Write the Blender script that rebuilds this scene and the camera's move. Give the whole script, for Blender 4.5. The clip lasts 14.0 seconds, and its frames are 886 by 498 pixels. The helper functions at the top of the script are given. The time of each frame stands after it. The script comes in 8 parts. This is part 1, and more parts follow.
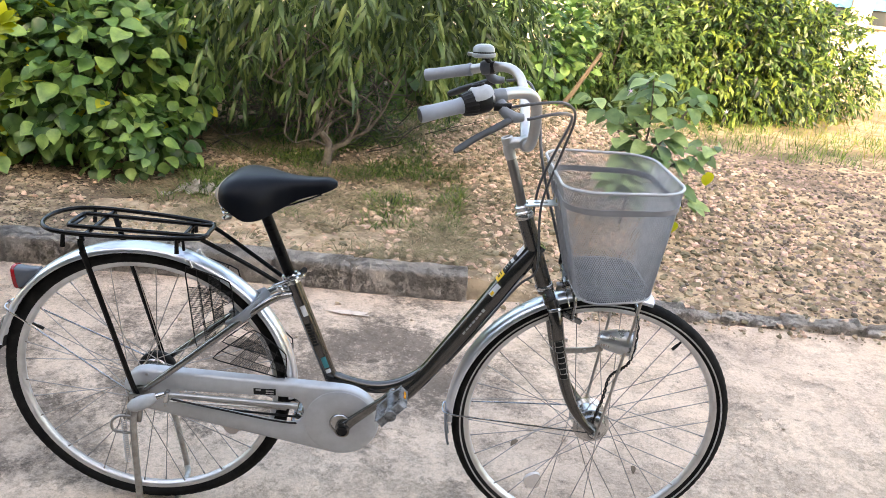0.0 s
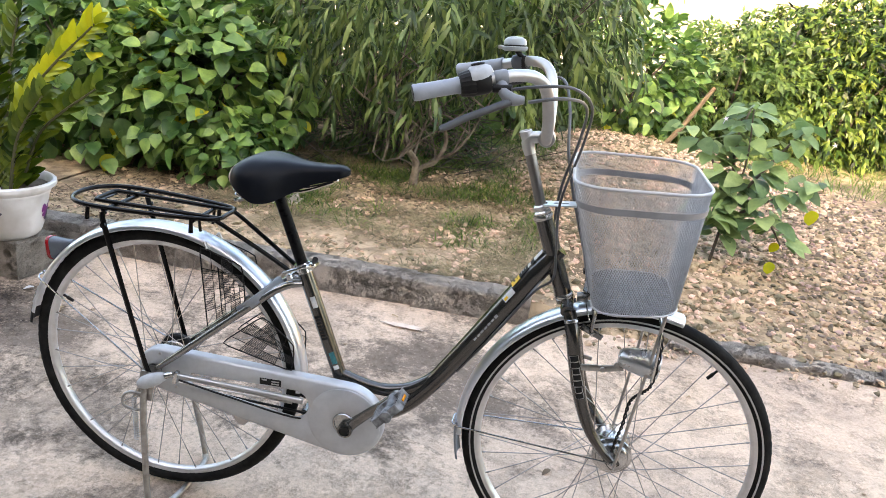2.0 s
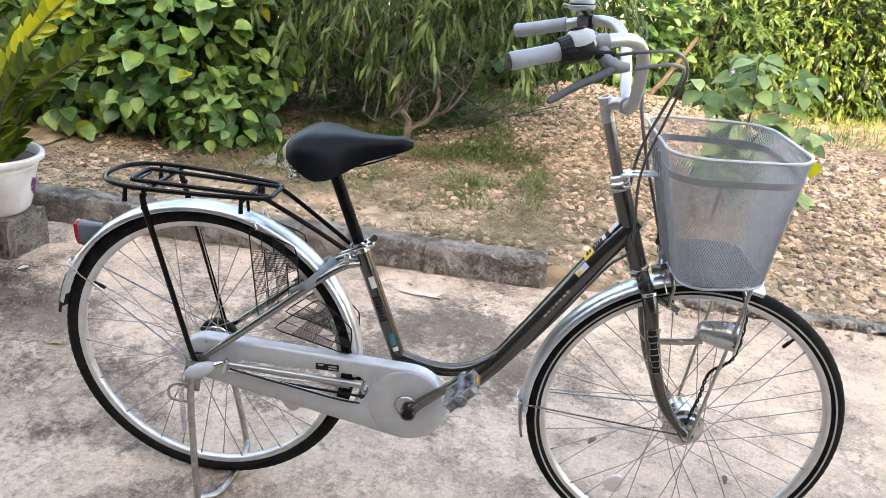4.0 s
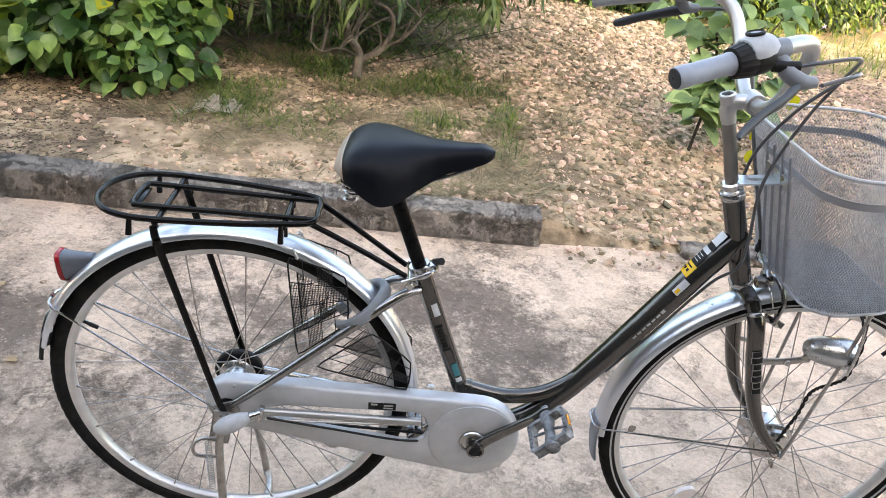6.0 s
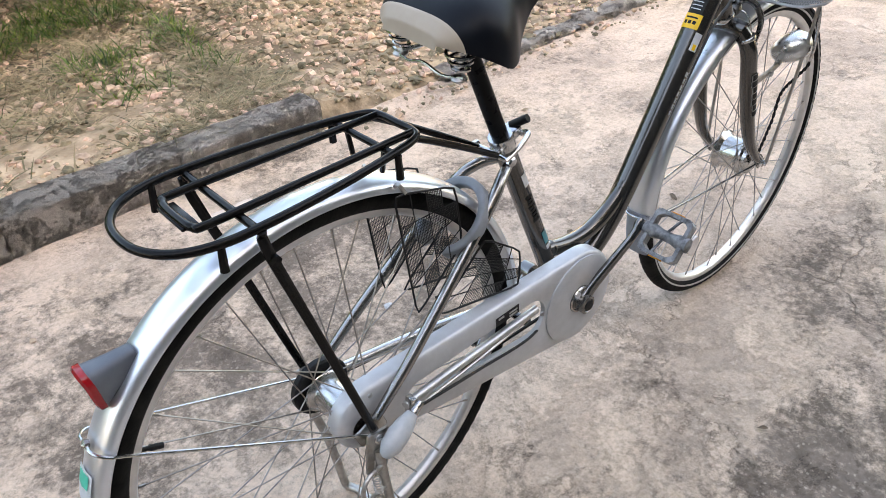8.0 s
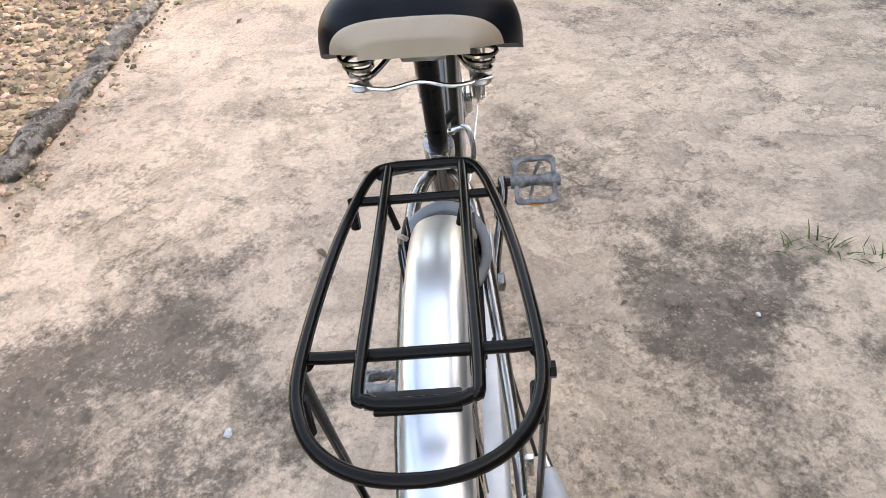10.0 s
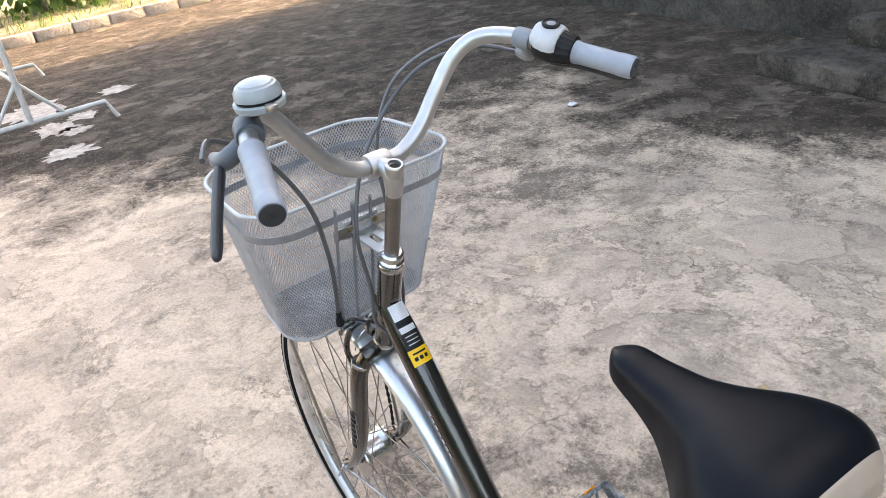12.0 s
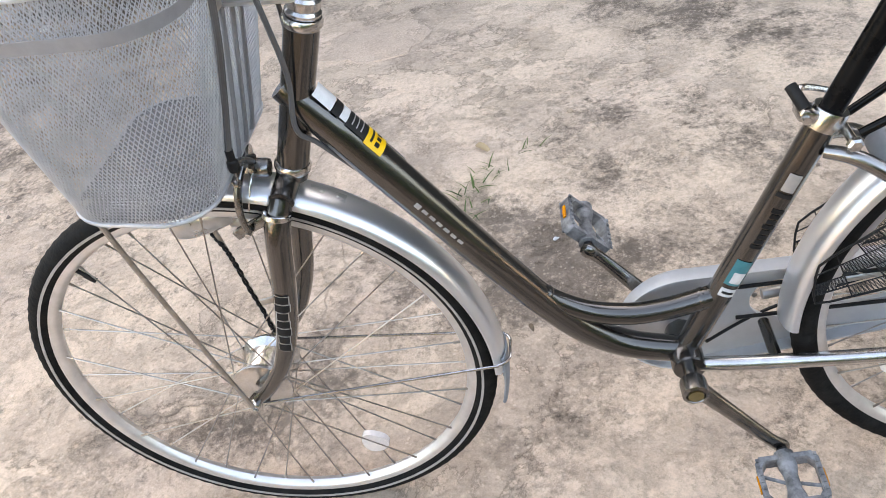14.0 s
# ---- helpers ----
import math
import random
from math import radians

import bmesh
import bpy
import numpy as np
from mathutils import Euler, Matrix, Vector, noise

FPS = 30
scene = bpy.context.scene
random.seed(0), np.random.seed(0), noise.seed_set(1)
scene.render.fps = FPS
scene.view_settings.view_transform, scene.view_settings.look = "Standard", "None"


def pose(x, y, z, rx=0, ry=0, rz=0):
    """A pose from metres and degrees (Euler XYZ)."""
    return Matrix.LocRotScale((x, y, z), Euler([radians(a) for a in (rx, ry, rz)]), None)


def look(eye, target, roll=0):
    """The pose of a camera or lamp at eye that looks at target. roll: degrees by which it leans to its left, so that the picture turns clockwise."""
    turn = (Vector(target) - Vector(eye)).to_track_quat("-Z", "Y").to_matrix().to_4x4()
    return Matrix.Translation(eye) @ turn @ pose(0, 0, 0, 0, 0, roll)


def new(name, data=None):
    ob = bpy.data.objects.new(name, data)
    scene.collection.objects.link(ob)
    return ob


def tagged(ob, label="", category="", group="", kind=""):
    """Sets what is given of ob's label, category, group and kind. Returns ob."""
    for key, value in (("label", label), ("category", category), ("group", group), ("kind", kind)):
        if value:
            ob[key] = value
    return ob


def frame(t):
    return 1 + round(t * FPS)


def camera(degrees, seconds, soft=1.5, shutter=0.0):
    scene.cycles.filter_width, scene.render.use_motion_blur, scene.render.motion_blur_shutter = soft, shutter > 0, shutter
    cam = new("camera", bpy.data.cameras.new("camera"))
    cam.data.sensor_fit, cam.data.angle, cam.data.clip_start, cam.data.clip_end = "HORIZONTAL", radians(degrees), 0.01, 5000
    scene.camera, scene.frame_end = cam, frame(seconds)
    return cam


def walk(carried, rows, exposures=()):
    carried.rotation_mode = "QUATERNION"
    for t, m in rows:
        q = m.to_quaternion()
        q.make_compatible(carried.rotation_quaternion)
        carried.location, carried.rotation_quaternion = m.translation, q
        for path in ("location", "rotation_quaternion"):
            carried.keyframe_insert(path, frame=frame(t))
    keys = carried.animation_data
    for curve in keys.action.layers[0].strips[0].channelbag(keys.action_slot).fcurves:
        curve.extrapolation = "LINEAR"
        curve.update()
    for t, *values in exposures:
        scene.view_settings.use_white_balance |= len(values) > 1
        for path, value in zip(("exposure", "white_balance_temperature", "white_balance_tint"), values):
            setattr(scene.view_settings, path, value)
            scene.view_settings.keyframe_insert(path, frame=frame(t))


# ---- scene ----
cam = camera(61.4, 14.0, 0.65)
PATH = [
    (0, (0.615, -1.578, 1.347), (0.685, 0.289, 0.632), 6.0),
    (0.5, (0.625, -1.506, 1.33), (0.627, 0.373, 0.645), 6.2),
    (1, (0.696, -1.456, 1.277), (0.597, 0.43, 0.62), 6.1),
    (1.5, (0.842, -1.485, 1.225), (0.658, 0.399, 0.58), 6.3),
    (2, (0.855, -1.512, 1.257), (0.595, 0.362, 0.609), 6.6),
    (2.5, (0.733, -1.51, 1.272), (0.441, 0.351, 0.598), 6.4),
    (3, (0.557, -1.49, 1.266), (0.29, 0.357, 0.548), 6.0),
    (3.5, (0.568, -1.462, 1.253), (0.357, 0.378, 0.497), 5.7),
    (3.7, (0.61, -1.46, 1.243), (0.438, 0.387, 0.497), 6.0),
    (5.8, (0.36, -1.197, 1.339), (0.444, 0.562, 0.391), 7.3),
    (6, (0.267, -1.147, 1.313), (0.421, 0.601, 0.353), 7.8),
    (6.5, (-0.002, -1.062, 1.241), (0.452, 0.625, 0.266), 6.0),
    (7, (-0.23, -1.001, 1.221), (0.509, 0.575, 0.238), 2.2),
    (7.5, (-0.337, -0.847, 1.166), (0.562, 0.592, 0.107), -1.0),
    (7.7, (-0.35, -0.78, 1.157), (0.614, 0.584, 0.056), -1.8),
    (9.8, (-0.504, -0.111, 1.082), (1.017, 0.145, -0.192), -6.2),
    (10, (-0.48, -0.047, 1.12), (1.087, 0.063, -0.117), -6.7),
    (10.5, (-0.368, 0.103, 1.224), (1.286, -0.114, 0.121), -9.3),
    (11, (-0.165, 0.209, 1.313), (1.546, -0.175, 0.351), -7.6),
    (11.5, (-0.079, 0.332, 1.361), (1.576, -0.342, 0.462), -6.5),
    (12, (-0.009, 0.473, 1.352), (1.473, -0.51, 0.437), -9.4),
    (12.5, (0.209, 0.543, 1.255), (1.423, -0.695, 0.258), -12.7),
    (13, (0.367, 0.603, 1.163), (1.228, -0.815, 0.046), -14.4),
    (13.5, (0.49, 0.687, 1.128), (1.033, -0.804, -0.089), -15.2),
    (14, (0.605, 0.7, 1.119), (0.959, -0.795, -0.161), -15.5),
]
EXPOSURES = [(0.0, 3.14, 8050, 12), (2.5, 3.27, 8050, 12), (3.7, 3.32, 8100, 12), (6.0, 3.22, 8100, 12), (7.7, 3.13, 8100, 12), (10.0, 3.13, 8900, 15), (10.6, 3.13, 8500, 14), (11.2, 3.07, 8200, 13), (12.0, 3.10, 8350, 13), (12.6, 3.25, 8550, 14), (13.5, 3.33, 8800, 15), (14.0, 3.35, 8900, 15)]
walk(cam, [(t, look(eye, target, roll)) for t, eye, target, roll in PATH], EXPOSURES)

# ---- light ----
SUN_EL, SUN_AZ = radians(25), radians(180)   # azimuth clockwise from +y
world = bpy.data.worlds.new("sky_world")
scene.world = world
world.use_nodes = True
wn = world.node_tree.nodes
wl = world.node_tree.links
sky = wn.new("ShaderNodeTexSky")
sky.sky_type = "NISHITA"
sky.sun_disc = False
sky.sun_elevation = SUN_EL
sky.sun_rotation = SUN_AZ
sky.air_density, sky.dust_density, sky.ozone_density = 1.0, 4.0, 1.0
wl.new(sky.outputs[0], wn["Background"].inputs[0])
wn["Background"].inputs[1].default_value = 0.15
sun_data = bpy.data.lights.new("sun", "SUN")
sun_data.energy = 2.0
sun_data.angle = radians(2.0)
sun_data.color = (1.0, 0.84, 0.62)
sun = new("sun", sun_data)
sun_dir = Vector((math.sin(SUN_AZ) * math.cos(SUN_EL), math.cos(SUN_AZ) * math.cos(SUN_EL), math.sin(SUN_EL)))
sun.matrix_world = look(sun_dir * 30, (0, 0, 0))

# ---- materials ----
def surf(name, c1, c2=None, scale=8.0, rough=0.5, rough2=None, metal=0.0, bump=0.0, bscale=60.0, coat=0.0,
         c3=None, scale3=2.0, per_piece=0.0, per_island=0.0, trans=0.0, spec=0.5, contrast=(0.35, 0.65)):
    """Procedural surface: two-scale colour variation, roughness variation and fine relief."""
    m = bpy.data.materials.new(name)
    m.use_nodes = True
    t = m.node_tree
    n, l = t.nodes, t.links
    b = n["Principled BSDF"]
    b.inputs["Metallic"].default_value = metal
    b.inputs["Roughness"].default_value = rough
    b.inputs["Coat Weight"].default_value = coat
    b.inputs["Specular IOR Level"].default_value = spec
    b.inputs["Coat Roughness"].default_value = 0.07
    b.inputs["Transmission Weight"].default_value = trans
    b.inputs["Base Color"].default_value = (*c1, 1)
    tc = n.new("ShaderNodeTexCoord")
    src = None
    if c2:
        no = n.new("ShaderNodeTexNoise")
        no.inputs["Scale"].default_value = scale
        no.inputs["Detail"].default_value = 6
        no.inputs["Roughness"].default_value = 0.62
        l.new(tc.outputs["Object"], no.inputs["Vector"])
        r = n.new("ShaderNodeValToRGB")
        r.color_ramp.elements[0].position, r.color_ramp.elements[1].position = contrast
        r.color_ramp.elements[0].color = (*c1, 1)
        r.color_ramp.elements[1].color = (*c2, 1)
        l.new(no.outputs["Fac"], r.inputs["Fac"])
        src = r.outputs["Color"]
        if rough2 is not None:
            mr = n.new("ShaderNodeMapRange")
            mr.inputs["To Min"].default_value, mr.inputs["To Max"].default_value = rough, rough2
            l.new(no.outputs["Fac"], mr.inputs["Value"])
            l.new(mr.outputs[0], b.inputs["Roughness"])
    if c3 and src:
        no3 = n.new("ShaderNodeTexNoise")
        no3.inputs["Scale"].default_value = scale3
        no3.inputs["Detail"].default_value = 4
        l.new(tc.outputs["Object"], no3.inputs["Vector"])
        r3 = n.new("ShaderNodeValToRGB")
        r3.color_ramp.elements[0].position, r3.color_ramp.elements[1].position = 0.48, 0.62
        r3.color_ramp.elements[0].color = (0, 0, 0, 1)
        l.new(no3.outputs["Fac"], r3.inputs["Fac"])
        mx = n.new("ShaderNodeMix")
        mx.data_type = "RGBA"
        l.new(r3.outputs["Color"], mx.inputs[0])
        l.new(src, mx.inputs[6])
        mx.inputs[7].default_value = (*c3, 1)
        src = mx.outputs[2]
    if per_piece or per_island:
        if per_piece:
            rnd = n.new("ShaderNodeObjectInfo").outputs["Random"]
        else:
            rnd = n.new("ShaderNodeNewGeometry").outputs["Random Per Island"]
        amount = per_piece or per_island
        mr = n.new("ShaderNodeMapRange")
        mr.inputs["To Min"].default_value, mr.inputs["To Max"].default_value = 1 - amount, 1 + amount
        l.new(rnd, mr.inputs["Value"])
        hs = n.new("ShaderNodeHueSaturation")
        l.new(mr.outputs[0], hs.inputs["Value"])
        hue = n.new("ShaderNodeMapRange")
        hue.inputs["To Min"].default_value, hue.inputs["To Max"].default_value = 0.5 + 0.05 * amount, 0.5 - 0.05 * amount
        l.new(rnd, hue.inputs["Value"])
        l.new(hue.outputs[0], hs.inputs["Hue"])
        if src:
            l.new(src, hs.inputs["Color"])
        else:
            hs.inputs["Color"].default_value = (*c1, 1)
        src = hs.outputs["Color"]
    if src:
        l.new(src, b.inputs["Base Color"])
    if bump:
        nb = n.new("ShaderNodeTexNoise")
        nb.inputs["Scale"].default_value = bscale
        nb.inputs["Detail"].default_value = 5
        l.new(tc.outputs["Object"], nb.inputs["Vector"])
        bp = n.new("ShaderNodeBump")
        bp.inputs["Strength"].default_value = bump
        bp.inputs["Distance"].default_value = 0.4 / bscale
        l.new(nb.outputs["Fac"], bp.inputs["Height"])
        l.new(bp.outputs[0], b.inputs["Normal"])
    return m


def leafy(name, dark, light, amount=0.5, gloss=0.45, through_light=0.35):
    """Leaf: colour varies leaf by leaf and along the blade, with some light coming through."""
    m = surf(name, dark, light, scale=9, rough=gloss, per_island=amount, contrast=(0.38, 0.62))
    t = m.node_tree
    n, l = t.nodes, t.links
    b = n["Principled BSDF"]
    b.inputs["Specular IOR Level"].default_value = 0.35
    tl = n.new("ShaderNodeBsdfTranslucent")
    col = b.inputs["Base Color"].links[0].from_socket
    g = n.new("ShaderNodeHueSaturation")
    g.inputs["Value"].default_value = 1.5
    g.inputs["Saturation"].default_value = 1.15
    l.new(col, g.inputs["Color"])
    l.new(g.outputs[0], tl.inputs["Color"])
    mx = n.new("ShaderNodeMixShader")
    mx.inputs[0].default_value = through_light
    l.new(b.outputs[0], mx.inputs[1])
    l.new(tl.outputs[0], mx.inputs[2])
    l.new(mx.outputs[0], n["Material Output"].inputs["Surface"])
    return m


M_PAINT = surf("gunmetal_paint", (0.066, 0.061, 0.056), (0.080, 0.074, 0.068), 5, 0.19, 0.25, metal=0.85, coat=0.9)
M_BAR = surf("dull_aluminium_bar", (0.52, 0.52, 0.51), (0.44, 0.435, 0.43), 22, 0.38, 0.46, metal=0.9)
M_BELL = surf("pale_bell_plastic", (0.29, 0.33, 0.345), (0.25, 0.285, 0.30), 30, 0.28, 0.4, coat=0.3)
M_STEEL = surf("polished_steel", (0.62, 0.62, 0.62), (0.48, 0.47, 0.455), 40, 0.14, 0.30, metal=1.0, bump=0.05, bscale=300)
M_DULL = surf("dull_steel", (0.50, 0.49, 0.47), (0.36, 0.33, 0.30), 60, 0.32, 0.5, metal=1.0, bump=0.1, bscale=400)
M_GUARD = surf("brushed_mudguard", (0.76, 0.79, 0.83), (0.70, 0.725, 0.76), 3, 0.30, 0.36, metal=0.90, bump=0.02, bscale=400)
M_ALU = surf("aluminium_rim", (0.74, 0.73, 0.73), (0.62, 0.61, 0.60), 30, 0.32, 0.45, metal=0.85, bump=0.05, bscale=300)
M_CASE = surf("silver_plastic", (0.52, 0.53, 0.545), (0.46, 0.47, 0.482), 35, 0.34, 0.46, metal=0.35, bump=0.06, bscale=700, coat=0.15)
M_BLACK = surf("black_enamel", (0.004, 0.004, 0.004), (0.007, 0.006, 0.005), 50, 0.16, 0.24, spec=0.14)
M_POST = surf("black_seat_post", (0.004, 0.004, 0.0045), (0.007, 0.007, 0.0075), 50, 0.22, 0.34, spec=0.07)
M_CRANK = surf("dark_steel_crank", (0.25, 0.246, 0.24), (0.17, 0.165, 0.16), 45, 0.17, 0.30, metal=1.0)
M_RUBBER = surf("tyre_rubber", (0.007, 0.007, 0.007), (0.018, 0.017, 0.016), 35, 0.70, 0.9, bump=0.5, bscale=160, spec=0.10)
M_BLACKPL = surf("black_plastic", (0.010, 0.010, 0.011), (0.020, 0.019, 0.018), 60, 0.40, 0.55, bump=0.12, bscale=500, spec=0.16)
M_GRIP = surf("grey_grip", (0.29, 0.32, 0.365), (0.25, 0.275, 0.31), 40, 0.42, 0.55, bump=0.15, bscale=600)
M_GREYPL = surf("grey_plastic", (0.22, 0.235, 0.26), (0.18, 0.195, 0.21), 40, 0.42, 0.55, bump=0.1, bscale=500)
M_PALEPL = surf("pale_plastic", (0.46, 0.47, 0.48), (0.37, 0.38, 0.39), 50, 0.33, 0.5, bump=0.08, bscale=400)
M_SEAT = surf("black_leatherette", (0.004, 0.0050, 0.0075), (0.006, 0.0070, 0.0095), 30, 0.34, 0.42, bump=0.08, bscale=900, spec=0.11)
M_CREAM = surf("cream_leatherette", (0.37, 0.30, 0.23), (0.33, 0.265, 0.205), 18, 0.45, 0.55, bump=0.12, bscale=900)
M_WIRE = surf("coated_wire", (0.47, 0.48, 0.50), (0.36, 0.37, 0.388), 40, 0.34, 0.46, metal=0.40)
# floor wire coloured dark, standing in for the darkness beneath the dense mesh
M_FLOORW = surf("dark_floor_wire", (0.13, 0.132, 0.137), (0.19, 0.192, 0.197), 30, 0.5, 0.65)
M_SPOKE = surf("spoke_steel", (0.30, 0.27, 0.25), (0.42, 0.39, 0.36), 25, 0.28, 0.45, metal=1.0)
M_RED = surf("red_lens", (0.33, 0.006, 0.010), (0.26, 0.005, 0.008), 200, 0.18, coat=0.2)
M_AMBER = surf("amber_reflector", (0.75, 0.27, 0.01), (0.6, 0.2, 0.01), 300, 0.2)
M_CLEAR = surf("milky_reflector", (0.75, 0.68, 0.64), (0.66, 0.60, 0.57), 200, 0.2)
M_PEDAL = surf("grey_resin", (0.27, 0.272, 0.278), (0.035, 0.036, 0.037), 45, 0.30, 0.55, bump=0.15, bscale=400)
M_STAY = surf("pale_gunmetal_paint", (0.30, 0.29, 0.28), (0.34, 0.33, 0.32), 5, 0.22, 0.3, metal=1.0)
M_STEMD = surf("satin_stem_steel", (0.27, 0.255, 0.24), (0.22, 0.207, 0.195), 22, 0.33, 0.42, metal=1.0)
M_HOUS = surf("blue_grey_housing", (0.105, 0.118, 0.138), (0.08, 0.09, 0.108), 40, 0.35, 0.5)
M_ZINC = surf("zinc_plate", (0.70, 0.75, 0.78), (0.58, 0.62, 0.65), 25, 0.25, 0.4, metal=0.9)
M_BRASS = surf("dull_brass", (0.30, 0.24, 0.12), (0.22, 0.17, 0.08), 60, 0.4, metal=0.8)
M_LAMP = surf("silvered_lamp_shell", (0.60, 0.61, 0.62), (0.48, 0.49, 0.50), 40, 0.22, 0.34, metal=0.8)
M_ST_Y = surf("yellow_sticker", (0.85, 0.50, 0.01), (0.78, 0.44, 0.01), 60, 0.4)
M_ST_W = surf("white_sticker", (0.62, 0.63, 0.64), (0.50, 0.50, 0.50), 60, 0.35)
M_BAND = surf("grey_basket_band", (0.30, 0.31, 0.335), (0.25, 0.26, 0.28), 40, 0.35, 0.5, metal=0.4)
M_ST_K = surf("black_print", (0.010, 0.010, 0.010), (0.018, 0.018, 0.018), 60, 0.5, spec=0.15)
M_ST_T = surf("teal_sticker", (0.02, 0.15, 0.18), (0.03, 0.20, 0.22), 60, 0.35)
M_ST_S = surf("silver_print", (0.5, 0.5, 0.5), (0.42, 0.42, 0.42), 60, 0.35, metal=0.6)
M_GREEN = surf("green_print", (0.03, 0.45, 0.30), (0.04, 0.5, 0.35), 60, 0.4)

# ---- mesh helpers ----
V = Vector


def link_mesh(name, bm, material, parent=None, label="", smooth=True, kind=""):
    me = bpy.data.meshes.new(name)
    bm.normal_update()
    bm.to_mesh(me)
    bm.free()
    if smooth:
        me.shade_smooth()
        me.set_sharp_from_angle(angle=radians(38))
    me.materials.append(material)
    ob = new(name, me)
    if parent:
        ob.parent = parent
    if label:
        ob["label"] = label
    if kind:
        ob["kind"] = kind
    return ob


def part(name, bm, material, parent, label=""):
    """One bmesh as one mesh object under a thing or a part."""
    return link_mesh(name, bm, material, parent, label)


def thing(name, at, label, category, group="", kind=""):
    ob = new(name)
    ob.empty_display_size = 0.1
    ob.location = at
    tagged(ob, label, category, group, kind)
    return ob


def spline(pts, k=6, closed=False):
    """Catmull-Rom points through pts."""
    pts = [V(p) for p in pts]
    n = len(pts)
    if n < 3 and not closed:
        return pts
    out = []
    for i in range(n if closed else n - 1):
        if closed:
            a, b, c, d = pts[i - 1], pts[i], pts[(i + 1) % n], pts[(i + 2) % n]
        else:
            a, b, c, d = pts[max(i - 1, 0)], pts[i], pts[i + 1], pts[min(i + 2, n - 1)]
        for j in range(k):
            t = j / k
            out.append(0.5 * ((2 * b) + (c - a) * t + (2 * a - 5 * b + 4 * c - d) * t * t + (3 * b - a - 3 * c + d) * t ** 3))
    if not closed:
        out.append(pts[-1])
    return out


def tube(bm, pts, r, n=10, k=1, closed=False, cap=True, squash=1.0):
    """Sweep a round section of radius r (number or list along pts) along pts; squash flattens it across the first frame axis."""
    m = len(pts)
    if k > 1:
        rs = r if isinstance(r, (list, tuple)) else None
        path = spline(pts, k, closed)
        if rs:
            rr = []
            for i in range(len(path)):
                f = min(i / k, len(rs) - 1)
                a = min(int(f), len(rs) - 2)
                rr.append(rs[a] + (rs[a + 1] - rs[a]) * (f - a))
        else:
            rr = [r] * len(path)
    else:
        path = [V(p) for p in pts]
        rr = list(r) if isinstance(r, (list, tuple)) else [r] * m
    m = len(path)
    rings = []
    up = None
    for i in range(m):
        if closed:
            d = path[(i + 1) % m] - path[i - 1]
        else:
            d = path[min(i + 1, m - 1)] - path[max(i - 1, 0)]
        d = d.normalized() if d.length > 1e-9 else V((0, 0, 1))
        if up is None:
            up = d.orthogonal().normalized() if abs(d.y) > 0.9 else (V((0, 1, 0)) - d * d.y).normalized()
        else:
            up = (up - d * up.dot(d)).normalized()
        side = d.cross(up)
        rings.append([bm.verts.new(path[i] + rr[i] * (math.cos(a) * up * squash + math.sin(a) * side))
                      for a in (2 * math.pi * j / n for j in range(n))])
    for i in range(m if closed else m - 1):
        A, B = rings[i], rings[(i + 1) % m]
        for j in range(n):
            bm.faces.new((A[j], A[(j + 1) % n], B[(j + 1) % n], B[j]))
    if cap and not closed:
        bm.faces.new(list(reversed(rings[0])))
        bm.faces.new(rings[-1])
    return rings


def tubes(*args, **kw):
    bm = bmesh.new()
    tube(bm, *args, **kw)
    return bm


def lathe(bm, prof, at, axis=(0, 0, 1), n=24, arc=None):
    """Turn (radius, height) pairs round an axis."""
    q = V((0, 0, 1)).rotation_difference(V(axis).normalized())
    at = V(at)
    rings = []
    for r, h in prof:
        rings.append([bm.verts.new(at + q @ V((max(r, 1e-5) * math.cos(a), max(r, 1e-5) * math.sin(a), h)))
                      for a in (2 * math.pi * j / n for j in range(n))])
    for A, B in zip(rings, rings[1:]):
        for j in range(n):
            bm.faces.new((A[j], A[(j + 1) % n], B[(j + 1) % n], B[j]))
    if prof[0][0] > 1e-4:
        bm.faces.new(list(reversed(rings[0])))
    if prof[-1][0] > 1e-4:
        bm.faces.new(rings[-1])


def lathes(*args, **kw):
    bm = bmesh.new()
    lathe(bm, *args, **kw)
    bmesh.ops.recalc_face_normals(bm, faces=bm.faces)
    return bm


def box(bm, size, m=None, bevel=0.0, seg=2):
    """A bevelled box of that size, centred, at the pose m."""
    g = bmesh.ops.create_cube(bm, size=1.0)
    vs = g["verts"]
    bmesh.ops.scale(bm, vec=size, verts=vs)
    if bevel:
        es = list({e for v in vs for e in v.link_edges})
        r = bmesh.ops.bevel(bm, geom=es, offset=bevel, segments=seg, affect="EDGES", profile=0.5)
        vs = list({v for f in r["faces"] for v in f.verts} | {v for v in vs if v.is_valid})
    if m is not None:
        bmesh.ops.transform(bm, matrix=m, verts=vs)
    return vs


def boxes(size, m=None, bevel=0.0, seg=2):
    bm = bmesh.new()
    box(bm, size, m, bevel, seg)
    return bm


def grid_faces(bm, rows, closed_u=False, closed_v=False):
    nu, nv = len(rows), len(rows[0])
    for i in range(nu if closed_u else nu - 1):
        for j in range(nv if closed_v else nv - 1):
            a, b = rows[i], rows[(i + 1) % nu]
            bm.faces.new((a[j], a[(j + 1) % nv], b[(j + 1) % nv], b[j]))


